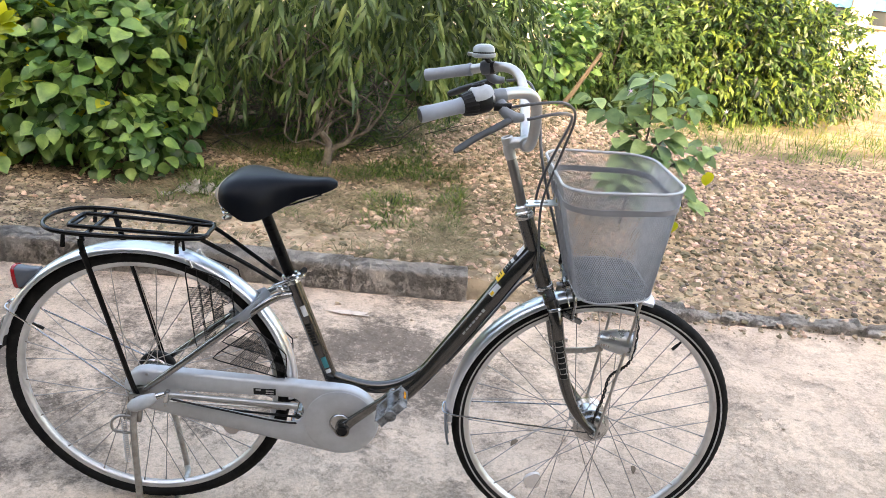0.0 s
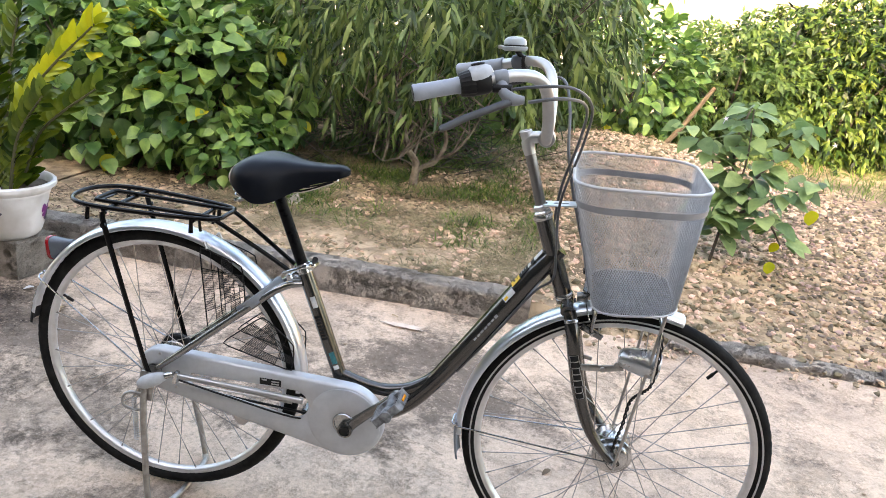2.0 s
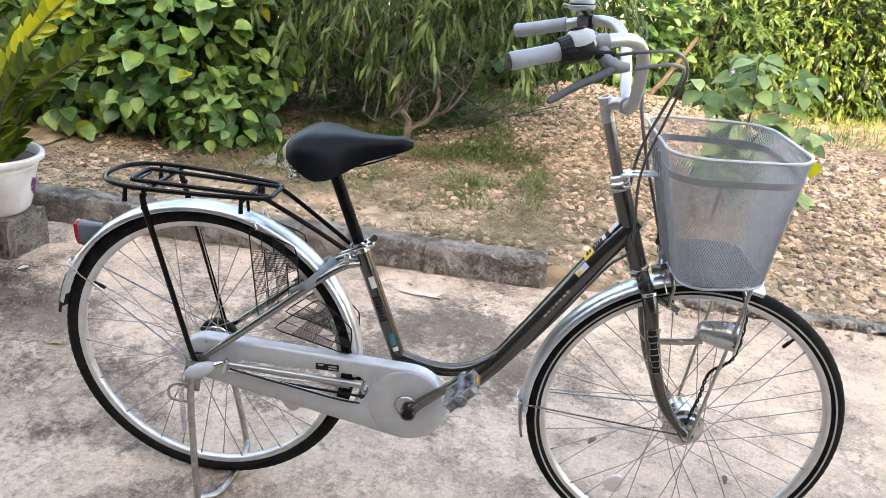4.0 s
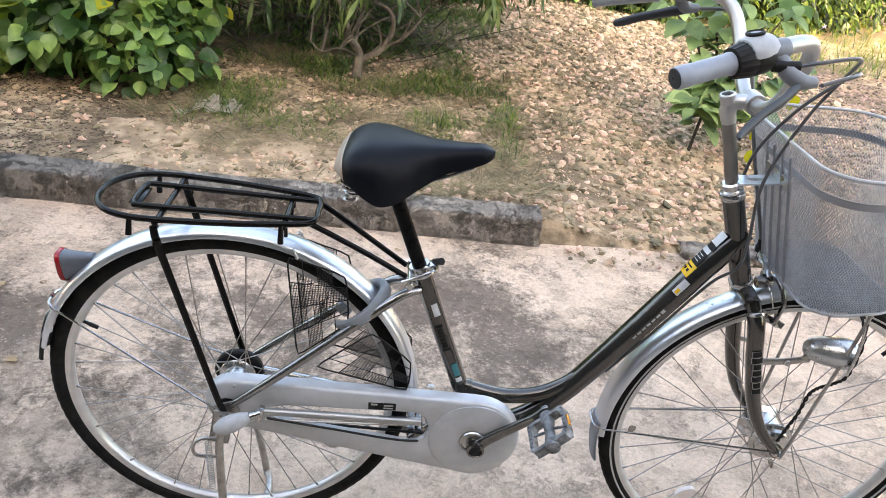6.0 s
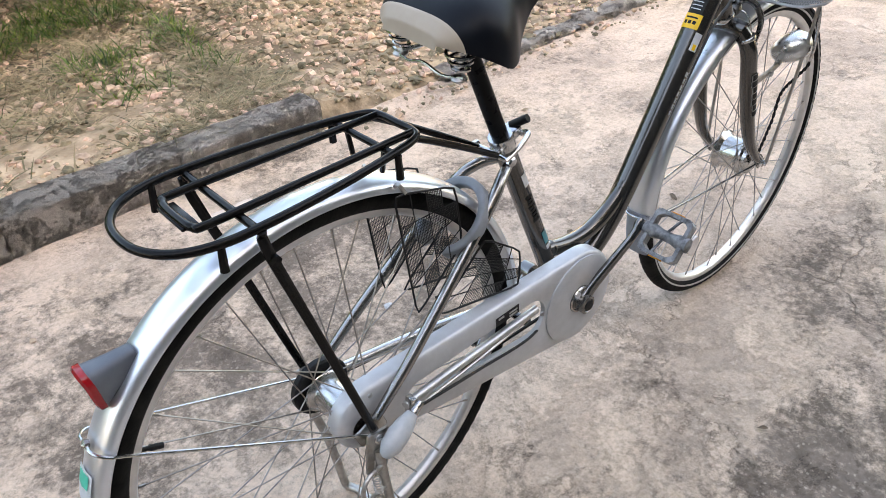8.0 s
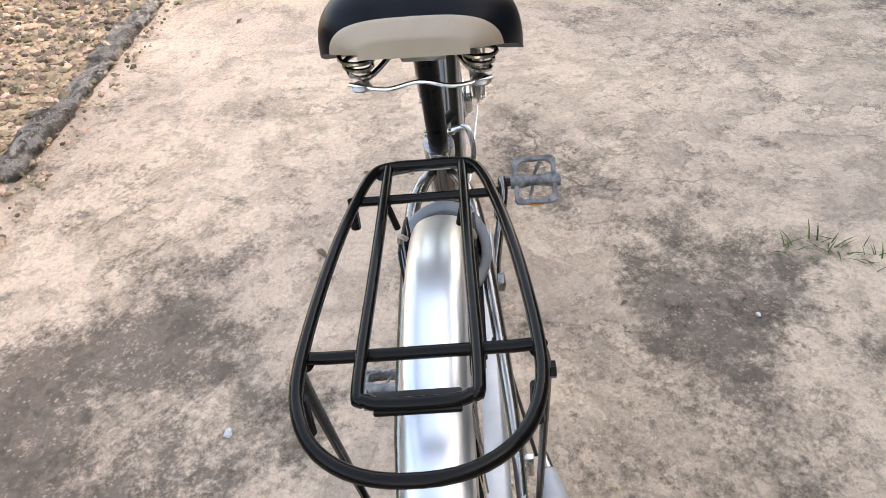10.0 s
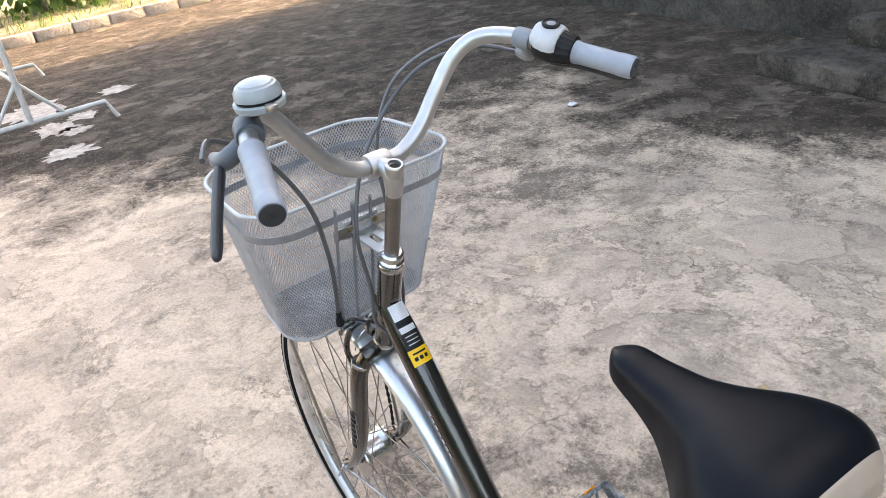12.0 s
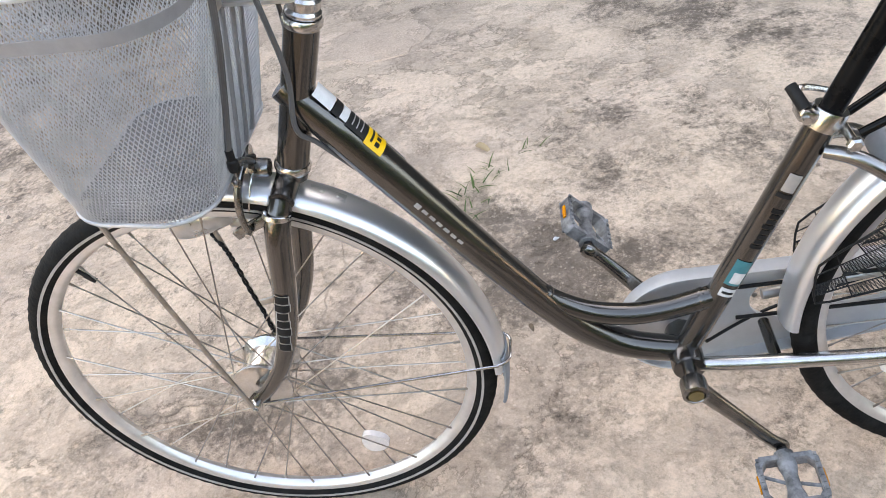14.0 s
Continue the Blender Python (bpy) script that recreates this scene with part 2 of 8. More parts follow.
def swept_arc(bm, centre, section, a0, a1, n):
    """Sweep a closed section of (y, radius) pairs round an axle along y, from angle a0 to a1 in degrees (0 forward, 90 up)."""
    rows = []
    full = abs(a1 - a0) >= 359.9
    for i in range(n if full else n + 1):
        a = radians(a0 + (a1 - a0) * i / n)
        rows.append([bm.verts.new((centre[0] + r * math.cos(a), centre[1] + y, centre[2] + r * math.sin(a))) for y, r in section])
    grid_faces(bm, rows, closed_u=full, closed_v=True)
    if not full:
        bm.faces.new(list(reversed(rows[0])))
        bm.faces.new(rows[-1])
    bmesh.ops.recalc_face_normals(bm, faces=bm.faces)


def arrays_mesh(name, verts, faces, material, parent=None, label="", kind="", smooth=False):
    me = bpy.data.meshes.new(name)
    me.from_pydata(verts.tolist() if hasattr(verts, "tolist") else verts, [], faces.tolist() if hasattr(faces, "tolist") else faces)
    me.update()
    if smooth:
        me.shade_smooth()
    me.materials.append(material)
    ob = new(name, me)
    if parent:
        ob.parent = parent
    if label:
        ob["label"] = label
    if kind:
        ob["kind"] = kind
    return ob

# ---- ground, soil and walls ----
def concrete(name, light, mid, dark, blobs=(), bump=0.55, dark_at=(0.50, 0.66), small=1.0, algae=(), clean=(), crust=()):
    """Weathered concrete: pale cement, worn patches, dark algae stains at two scales, grit and flaking relief."""
    m = bpy.data.materials.new(name)
    m.use_nodes = True
    t = m.node_tree
    n, l = t.nodes, t.links
    b = n["Principled BSDF"]
    b.inputs["Roughness"].default_value = 0.88
    b.inputs["Specular IOR Level"].default_value = 0.12
    tc = n.new("ShaderNodeTexCoord")

    def noi(scale, detail=6, rough=0.6, dist=0.0):
        q = n.new("ShaderNodeTexNoise")
        q.inputs["Scale"].default_value = scale * small
        q.inputs["Detail"].default_value = detail
        q.inputs["Roughness"].default_value = rough
        q.inputs["Distortion"].default_value = dist
        l.new(tc.outputs["Object"], q.inputs["Vector"])
        return q.outputs["Fac"]

    def ramp(src, a, c, ca=(0, 0, 0), cb=(1, 1, 1)):
        q = n.new("ShaderNodeValToRGB")
        q.color_ramp.elements[0].position, q.color_ramp.elements[1].position = a, c
        q.color_ramp.elements[0].color, q.color_ramp.elements[1].color = (*ca, 1), (*cb, 1)
        l.new(src, q.inputs["Fac"])
        return q.outputs["Color"]

    def mix(f, a, c, mode="MIX"):
        q = n.new("ShaderNodeMix")
        q.data_type = "RGBA"
        q.blend_type = mode
        for s, v in ((0, f), (6, a), (7, c)):
            if isinstance(v, (float, int)):
                q.inputs[s].default_value = v
            elif isinstance(v, tuple):
                q.inputs[s].default_value = (*v, 1)
            else:
                l.new(v, q.inputs[s])
        return q.outputs[2]

    def calc(op, a, c):
        q = n.new("ShaderNodeMath")
        q.operation = op
        for s, v in ((0, a), (1, c)):
            if isinstance(v, (float, int)):
                q.inputs[s].default_value = v
            else:
                l.new(v, q.inputs[s])
        return q.outputs[0]

    base = mix(ramp(noi(1.25, 12, 0.66, 0.25), 0.44, 0.62), light, mid)
    if algae:
        base = mix(calc("MULTIPLY", ramp(noi(0.8, 10, 0.70, 0.2), 0.46, 0.60), 0.32), base, (0.75, 0.575, 0.41))
    flake = ramp(noi(6.5, 14, 0.80, 0.15), 0.515, 0.56)
    base = mix(calc("MULTIPLY", flake, 0.28), base, tuple(0.62 * q for q in mid))
    def spots(items):
        total = None
        for x, y, r, amount in items:
            d = n.new("ShaderNodeVectorMath")
            d.operation = "DISTANCE"
            l.new(tc.outputs["Object"], d.inputs[0])
            d.inputs[1].default_value = (x, y, 0)
            mr = n.new("ShaderNodeMapRange")
            mr.interpolation_type = "SMOOTHSTEP"
            mr.inputs["From Min"].default_value, mr.inputs["From Max"].default_value = r, r * 0.30
            mr.inputs["To Min"].default_value, mr.inputs["To Max"].default_value = 0.0, amount
            l.new(d.outputs["Value"], mr.inputs["Value"])
            total = mr.outputs[0] if total is None else calc("MAXIMUM", total, mr.outputs[0])
        return total

    bias = spots(blobs)
    stain = noi(2.4, 15, 0.80, 0.1)
    if bias is not None:
        stain = calc("ADD", stain, bias)
    if clean:
        stain = calc("SUBTRACT", stain, spots(clean))
    grain = noi(55, 8, 0.85)
    stain = calc("ADD", stain, calc("MULTIPLY", calc("SUBTRACT", grain, 0.5), 0.45))
    base = mix(calc("MULTIPLY", ramp(stain, *dark_at), 0.80), base, dark)
    if algae:
        grown = calc("ADD", calc("ADD", noi(2.1, 15, 0.78, 0.3), spots(algae)), calc("MULTIPLY", calc("SUBTRACT", grain, 0.5), 0.30))
        base = mix(calc("MULTIPLY", ramp(grown, 0.55, 0.72), 0.95), base, mix(ramp(noi(4.5, 14, 0.80, 0.4), 0.46, 0.64), (0.026, 0.020, 0.016), (0.135, 0.104, 0.082)))
    base = mix(1.0, base, ramp(noi(80, 8, 0.9), 0.34, 0.56, (0.66, 0.635, 0.615), (1.03, 1.03, 1.03)), "MULTIPLY")
    fleck = calc("MULTIPLY", ramp(noi(19, 14, 0.84, 0.3), 0.555, 0.59), ramp(noi(2.3, 8, 0.7) if not clean else calc("SUBTRACT", noi(2.3, 8, 0.7), spots(clean)), 0.44, 0.58))
    base = mix(calc("MULTIPLY", fleck, 0.52), base, tuple(0.30 * q for q in mid))
    rim = None
    if crust:
        skin = noi(3.4, 15, 0.72, 0.25)
        where = ramp(calc("ADD", noi(1.9, 6, 0.6), spots(crust)), 0.51, 0.58)
        gone = calc("MULTIPLY", ramp(skin, 0.500, 0.512), where)
        base = mix(calc("MULTIPLY", gone, 0.30), base, (0.33, 0.262, 0.212))
        rim = calc("MULTIPLY", ramp(calc("ABSOLUTE", calc("SUBTRACT", skin, 0.497), 0.0), 0.003, 0.011, (1, 1, 1), (0, 0, 0)), where)
        base = mix(calc("MULTIPLY", rim, 0.50), base, (0.080, 0.062, 0.050))
    chips = n.new("ShaderNodeTexVoronoi")
    chips.inputs["Scale"].default_value = 85 * small
    l.new(tc.outputs["Object"], chips.inputs["Vector"])
    chip = calc("MULTIPLY", ramp(chips.outputs["Distance"], 0.20, 0.34, (1, 1, 1), (0, 0, 0)), ramp(noi(40, 2), 0.54, 0.58))
    base = mix(calc("MULTIPLY", chip, 0.6 if not algae else 0.35), base, tuple(min(1.15 * q, 0.8) for q in light))
    vor = n.new("ShaderNodeTexVoronoi")
    vor.feature = "DISTANCE_TO_EDGE"
    vor.inputs["Scale"].default_value = 1.15 * small
    warp = n.new("ShaderNodeTexNoise")
    warp.inputs["Scale"].default_value = 4.0
    warp.inputs["Detail"].default_value = 8
    l.new(tc.outputs["Object"], warp.inputs["Vector"])
    vm = n.new("ShaderNodeVectorMath")
    vm.operation = "ADD"
    sc = n.new("ShaderNodeVectorMath")
    sc.operation = "SCALE"
    sc.inputs[3].default_value = 0.55
    l.new(warp.outputs["Color"], sc.inputs[0])
    l.new(tc.outputs["Object"], vm.inputs[0])
    l.new(sc.outputs[0], vm.inputs[1])
    l.new(vm.outputs[0], vor.inputs["Vector"])
    crack = calc("MULTIPLY", ramp(vor.outputs["Distance"], 0.0, 0.010, (1, 1, 1), (0, 0, 0)), ramp(noi(1.1, 3), 0.58, 0.68))
    base = mix(calc("MULTIPLY", crack, 0.7), base, tuple(0.35 * q for q in mid))
    l.new(base, b.inputs["Base Color"])
    h = calc("ADD", calc("MULTIPLY", noi(110, 8, 0.8), 0.45), calc("MULTIPLY", noi(14, 12, 0.80, 0.1), 1.0))
    h = calc("SUBTRACT", h, calc("ADD", calc("MULTIPLY", flake, 0.30), calc("MULTIPLY", fleck, 0.45)))
    h = calc("SUBTRACT", h, calc("MULTIPLY", crack, 0.9))
    if rim is not None:
        h = calc("SUBTRACT", h, calc("ADD", calc("MULTIPLY", gone, 0.7), calc("MULTIPLY", rim, 0.5)))
    bp_ = n.new("ShaderNodeBump")
    bp_.inputs["Strength"].default_value = bump
    bp_.inputs["Distance"].default_value = 0.012
    l.new(h, bp_.inputs["Height"])
    l.new(bp_.outputs[0], b.inputs["Normal"])
    return m


STAINS = [(-1.15, 0.55, 0.95, 0.05), (-0.78, 0.60, 0.26, 0.16), (-0.15, 0.62, 0.60, 0.10), (0.48, 0.74, 0.52, 0.15), (0.74, -0.53, 0.34, 0.13), (0.40, -0.55, 0.30, 0.08), (0.35, -0.62, 0.50, 0.05), (-0.35, -0.25, 0.6, 0.03), (6.0, -1.2, 3.6, 0.12),
          (1.8, 0.75, 0.35, 0.05), (0.2, -1.6, 0.6, 0.05), (2.6, -2.0, 1.3, 0.06)]
ALGAE = [(7.6, -3.2, 5.9, 0.50), (9.2, 0.2, 4.6, 0.45), (2.3, -4.3, 2.6, 0.40), (-1.25, 0.55, 0.65, 0.12)]
M_CONC = concrete("yard_concrete", (0.745, 0.572, 0.442), (0.575, 0.442, 0.347), (0.125, 0.100, 0.082), STAINS, 0.7, (0.52, 0.63), 1.0, ALGAE, [(3.7, 0.6, 1.9, 0.14), (2.2, 0.35, 1.1, 0.09), (1.3, -1.25, 0.9, 0.09), (0.72, -0.10, 0.36, 0.12)],
                  [(1.45, -1.75, 1.1, 0.11), (2.6, -2.6, 1.3, 0.08), (0.9, -1.2, 0.6, 0.04), (3.8, -0.6, 1.0, 0.03), (-0.9, 0.5, 0.8, 0.05)])
M_KERB = concrete("kerb_concrete", (0.70, 0.62, 0.55), (0.47, 0.415, 0.37), (0.105, 0.090, 0.077), (), 1.8, (0.56, 0.76), 3.6)
M_STEPC = concrete("step_concrete", (0.155, 0.135, 0.116), (0.090, 0.079, 0.068), (0.027, 0.024, 0.021), (), 0.8, (0.42, 0.56), 1.5)
M_BLOCK = concrete("block_concrete", (0.44, 0.385, 0.33), (0.33, 0.285, 0.245), (0.09, 0.079, 0.068), (), 1.2, (0.54, 0.74), 4.0)
M_WALLD = concrete("dark_wall", (0.10, 0.095, 0.085), (0.07, 0.066, 0.06), (0.02, 0.019, 0.017), (), 0.6, (0.40, 0.60), 0.8)
M_CREAMW = surf("cream_render", (0.42, 0.36, 0.275), (0.34, 0.285, 0.215), 1.5, 0.9, bump=0.2, bscale=60)
M_SOIL = surf("dry_soil", (0.44, 0.325, 0.208), (0.19, 0.136, 0.084), 13.0, 0.96, bump=1.0, bscale=30, c3=(0.15, 0.108, 0.068), scale3=1.6, contrast=(0.42, 0.58))
M_SAND = surf("pale_trodden_sand", (0.51, 0.385, 0.262), (0.29, 0.21, 0.136), 11.0, 0.96, bump=1.0, bscale=45, c3=(0.26, 0.19, 0.12), scale3=5.0, contrast=(0.42, 0.60))
M_STONE = surf("gravel_stone", (0.50, 0.385, 0.262), (0.24, 0.18, 0.122), 22, 0.92, bump=0.9, bscale=120, per_island=0.72)
M_STONEP = surf("pinkish_gravel_stone", (0.27, 0.206, 0.168), (0.145, 0.112, 0.091), 22, 0.92, bump=0.8, bscale=120, per_island=0.70)
M_STRAW = surf("dry_straw", (0.38, 0.31, 0.185), (0.22, 0.18, 0.10), 9, 0.85, per_island=0.5)
M_STRAWD = surf("old_straw", (0.32, 0.255, 0.145), (0.12, 0.096, 0.05), 9, 0.85, per_island=0.6)
M_LITTERD = surf("leaf_litter", (0.12, 0.085, 0.05), (0.06, 0.042, 0.026), 9, 0.9, per_island=0.7)
M_GRASS = leafy("grass_blade", (0.060, 0.115, 0.026), (0.125, 0.185, 0.048), 0.7)
M_CLOD = surf("soil_clod", (0.52, 0.385, 0.25), (0.27, 0.195, 0.125), 16, 0.95, bump=0.8, bscale=90, per_island=0.55)
M_GRASSY = leafy("sunlit_grass_blade", (0.13, 0.145, 0.035), (0.18, 0.175, 0.05), 0.5)
M_LEAFB = leafy("broad_leaf", (0.058, 0.130, 0.036), (0.150, 0.258, 0.072), 0.62, 0.36, 0.24)
M_LEAFS = leafy("soft_sapling_leaf", (0.105, 0.180, 0.075), (0.195, 0.290, 0.125), 0.6, 0.5, 0.32)
M_LEAFY = leafy("yellowing_leaf", (0.42, 0.38, 0.03), (0.30, 0.33, 0.03), 0.3)
M_LEAFN = leafy("narrow_leaf", (0.052, 0.092, 0.028), (0.098, 0.148, 0.048), 0.75, 0.42, 0.25)
M_LEAFG = leafy("bamboo_leaf", (0.024, 0.056, 0.010), (0.056, 0.096, 0.017), 0.95, 0.45, 0.25)
M_LEAFD = leafy("hedge_leaf", (0.040, 0.080, 0.022), (0.075, 0.125, 0.035), 0.5)
M_LEAFZ = leafy("glossy_leaflet", (0.050, 0.088, 0.012), (0.110, 0.150, 0.020), 0.6, 0.24, 0.18)
M_LEAFZY = leafy("yellow_leaflet", (0.40, 0.40, 0.02), (0.30, 0.34, 0.02), 0.25, 0.3, 0.2)
M_BARK = surf("grey_bark", (0.11, 0.092, 0.076), (0.05, 0.040, 0.032), 14, 0.9, bump=0.9, bscale=40)
M_PALEBARK = surf("pale_bark", (0.21, 0.178, 0.142), (0.045, 0.035, 0.027), 13, 0.9, bump=0.7, bscale=60)
M_ZSTEM = surf("brownish_stem", (0.070, 0.072, 0.030), (0.10, 0.092, 0.045), 20, 0.55)
M_PETAL = surf("pale_lilac_petal", (0.66, 0.60, 0.70), (0.56, 0.48, 0.62), 90, 0.6)
M_STAKE = surf("weathered_wood", (0.19, 0.135, 0.08), (0.11, 0.076, 0.046), 12, 0.8, bump=0.3, bscale=60)

def ground_z(x, y):
    """Height of the yard: slightly uneven, a shade lower where the bicycle stands."""
    near = max(0.0, 1 - max(abs(x - 1), abs(y)) / 6)
    hollow = max(0.0, 1 - ((x - 0.75) / 1.7) ** 2 - (y / 1.25) ** 2)
    return -0.005 * near * (noise.noise(V((x, y, 0.0)) * 0.9) * 0.5 + 0.5) - 0.012 * hollow


# one sheet of ground to the horizon, finer near the bicycle
bm = bmesh.new()
xs = [-400, -60, -15, -6] + [-4 + 0.25 * i for i in range(81)] + [20, 60, 400]
ys = [-400, -60, -15, -8] + [-6 + 0.25 * i for i in range(65)] + [14, 20, 60, 400]
rows = [[bm.verts.new((x, y, 0.0)) for y in ys] for x in xs]
grid_faces(bm, rows)
for v in bm.verts:
    v.co.z = ground_z(v.co.x, v.co.y)
bmesh.ops.recalc_face_normals(bm, faces=bm.faces)
gr = link_mesh("ground", bm, M_CONC)
tagged(gr, "pale weathered concrete yard with dark algae stains", "ground", kind="structure")


def bed_z(x, y):
    """Height of the planting bed's soil."""
    kerbed = 1.0 if x < 0.8 else max(0.0, 1 - (x - 0.8) / 0.35)
    edge = min(max((y - 1.34) / 0.9, 0), 1) if x > -1.66 else 1.0
    z = kerbed * 0.092 + (1 - kerbed) * (0.012 + 0.085 * edge)
    z += 0.03 * min(max((y - 1.6) / 1.5, 0), 1)
    z += 0.22 * math.exp(-(((x - 1.25) / 1.0) ** 2 + ((y - 4.35) / 1.25) ** 2))
    z += 0.05 * math.exp(-(((x - 2.9) / 1.0) ** 2 + ((y - 2.9) / 0.8) ** 2))
    far = min(max((y - 1.6) / 1.0, 0), 1)
    z += 0.018 * far * noise.noise(V((x * 2.1, y * 2.1, 3.1))) + 0.010 * noise.noise(V((x * 7, y * 7, 1.7))) * min(1, far + 0.3)
    return z


def sheet(name, x0, x1, y0, y1, step, material, zf, skirt=0.0):
    g = bmesh.new()
    nx, ny = int((x1 - x0) / step), int((y1 - y0) / step)
    rows = [[g.verts.new((x0 + (x1 - x0) * i / nx, y0 + (y1 - y0) * j / ny, zf(x0 + (x1 - x0) * i / nx, y0 + (y1 - y0) * j / ny))) for j in range(ny + 1)] for i in range(nx + 1)]
    grid_faces(g, rows)
    bmesh.ops.recalc_face_normals(g, faces=g.faces)
    return link_mesh(name, g, material)


def soil_z(x, y):
    e = 0.02 * noise.noise(V((x * 3, 0, 5))) + 0.012 * noise.noise(V((x * 11, 0, 2)))
    if x > 0.83 and y < 1.36 + e:
        return -0.03
    if x > 3.1 and y < 1.36 + (x - 3.1) * 0.62 + 3 * e:
        return -0.03
    return bed_z(x, y)


soil = sheet("soil_bed", -1.70, 9.0, 1.345, 13.0, 0.075, M_SOIL, soil_z)
tagged(soil, "dry tan soil of the raised planting bed", "soil", kind="structure")
soil2 = sheet("soil_bed", -9.0, -1.70, -4.0, 13.0, 0.15, M_SOIL, lambda x, y: 0.10 + 0.02 * noise.noise(V((x * 2, y * 2, 0))))
tagged(soil2, "dry tan soil beside the yard", "soil", kind="structure")


def sand_z(x, y):
    e = min((x + 0.98) / 0.25, (0.45 - x) / 0.5, (y - 1.42) / 0.06, (1.98 - y) / 0.22, 1.0)
    return bed_z(x, y) + 0.012 * min(e, 0.7) + 0.016 * (noise.noise(V((x * 3.3, y * 5, 4))) - 0.18) + 0.004 * noise.noise(V((x * 21, y * 21, 2)))


sand = sheet("sand_patch", -0.98, 0.45, 1.42, 2.02, 0.022, M_SAND, sand_z)
tagged(sand, "pale trodden sand beside the kerb stones", "sand", kind="structure")


def rough_block(size, seed, amp=0.006, bevel=0.012):
    """A worn concrete block with chipped edges."""
    g = bmesh.new()
    box(g, size, None, bevel, 2)
    bmesh.ops.subdivide_edges(g, edges=[e for e in g.edges if e.calc_length() > 0.05], cuts=5, use_grid_fill=True)
    for v in g.verts:
        o = noise.noise_vector(v.co * 14 + V((seed * 7.3, seed * 1.7, 0)))
        v.co += o * amp + noise.noise_vector(v.co * 47 + V((seed, 0, 3))) * amp * 0.6
    return g


kerb = thing("kerb", (-0.3, 1.39, 0), "row of weathered grey concrete kerb stones, mossy", "kerb", kind="structure")
x, i = 0.845, 0
while x > -1.62:
    L = 0.50 + 0.03 * math.sin(i * 2.3)
    g = rough_block((L - 0.001, 0.125, 0.145), i, 0.007, 0.006)
    ob = link_mesh("kerb_stone", g, M_KERB, kerb)
    ob.location = (x - L / 2 + 0.3, 0.008 * math.sin(i * 1.7) + 0.005, 0.044 + 0.005 * math.sin(i * 3.1))
    ob.rotation_euler = (radians(1.5 * math.sin(i)), radians(0.8 * math.sin(i * 2)), radians(1.2 * math.sin(i * 1.3)))
    x -= L
    i += 1
y = 1.30
while y > -3.5:
    g = rough_block((0.125, 0.36, 0.15), i)
    ob = link_mesh("kerb_stone", g, M_KERB, kerb)
    ob.location = (-1.655 + 0.3, y - 0.185 - 1.39, 0.045)
    y -= 0.372
    i += 1
x = 1.42
while x < 3.2:
    L = 0.40 + 0.05 * math.sin(i * 2.1)
    g = rough_block((L + 0.01, 0.115, 0.10), i, 0.020, 0.018)
    ob = link_mesh("kerb_stone", g, M_KERB, kerb)
    ob.location = (x + L / 2 + 0.3, 0.0, -0.020 + 0.008 * math.sin(i * 2.9))
    ob.rotation_euler = (radians(4 * math.sin(i * 1.9)), radians(2.0 * math.sin(i * 3)), radians(2.0 * math.sin(i * 1.3)))
    x += L
    i += 1

# house wall that shades the yard, with two steps before it
HW = Matrix.Translation((3.0, -4.36, 0)) @ pose(0, 0, 0, 0, 0, -12.5)
g = bmesh.new()
box(g, (22.0, 0.25, 4.6), HW @ pose(-4.7, -0.125, 2.30), 0.0)
hw = link_mesh("wall_house", g, M_WALLD, smooth=False)
tagged(hw, "dark damp-stained house wall beside the yard", "wall", kind="structure")
for nm, sz, at in (("step_low", (3.4, 0.75, 0.13), (-2.50, 0.378, 0.062)), ("step_high", (2.4, 0.37, 0.15), (-2.27, 0.19, 0.20))):
    g = rough_block(sz, 3, 0.004, 0.012)
    ob = link_mesh("doorstep", g, M_STEPC)
    ob.matrix_world = HW @ pose(*at)
    tagged(ob, "worn dark concrete doorstep against the house wall", "step", kind="structure")

# far cream building with blue windows beyond the garden
bld = thing("house", (8.5, 12.6, 0), "cream rendered house in full sun behind the garden", "house")
g = bmesh.new()
wins = [(-2.24 + 0.80 * i, 1.15) for i in range(8)]
cols = [-6.6] + sorted(q for w in wins for q in (w[0] - 0.21, w[0] + 0.21)) + [6.0]
zs = [0.0, 1.03, 2.3, 3.4]
net_v = [[g.verts.new((x, 0.0, z)) for z in zs] for x in cols]
for a in range(len(cols) - 1):
    for c in range(3):
        if c == 1 and a % 2 == 1:
            continue
        g.faces.new((net_v[a][c], net_v[a + 1][c], net_v[a + 1][c + 1], net_v[a][c + 1]))
bmesh.ops.recalc_face_normals(g, faces=g.faces)
for f in g.faces:
    if f.normal.y > 0:
        f.normal_flip()
bmesh.ops.solidify(g, geom=g.faces[:], thickness=0.22)
part("wall", g, M_CREAMW, bld)
M_BLUE = surf("blue_shutter", (0.03, 0.16, 0.42), (0.04, 0.20, 0.50), 8, 0.5)
M_GLASSD = surf("dark_pane", (0.02, 0.025, 0.03), (0.03, 0.035, 0.04), 2, 0.08)
for wx, wz in wins:
    fr = part("window", boxes((0.42, 0.05, 1.27), pose(wx, 0.14, 1.665)), M_GLASSD, bld)
    part("shutter", boxes((0.40, 0.04, 1.00), pose(wx, 0.06, 1.79), 0.01), M_BLUE, fr, "blue window shutter")
    part("sill", boxes((0.48, 0.16, 0.05), pose(wx, -0.03, 1.005), 0.01), M_CREAMW, fr)
part("roof", boxes((13.4, 2.2, 0.16), pose(-0.3, 0.8, 3.5, 8, 0, 0), 0.02), M_STEPC, bld)

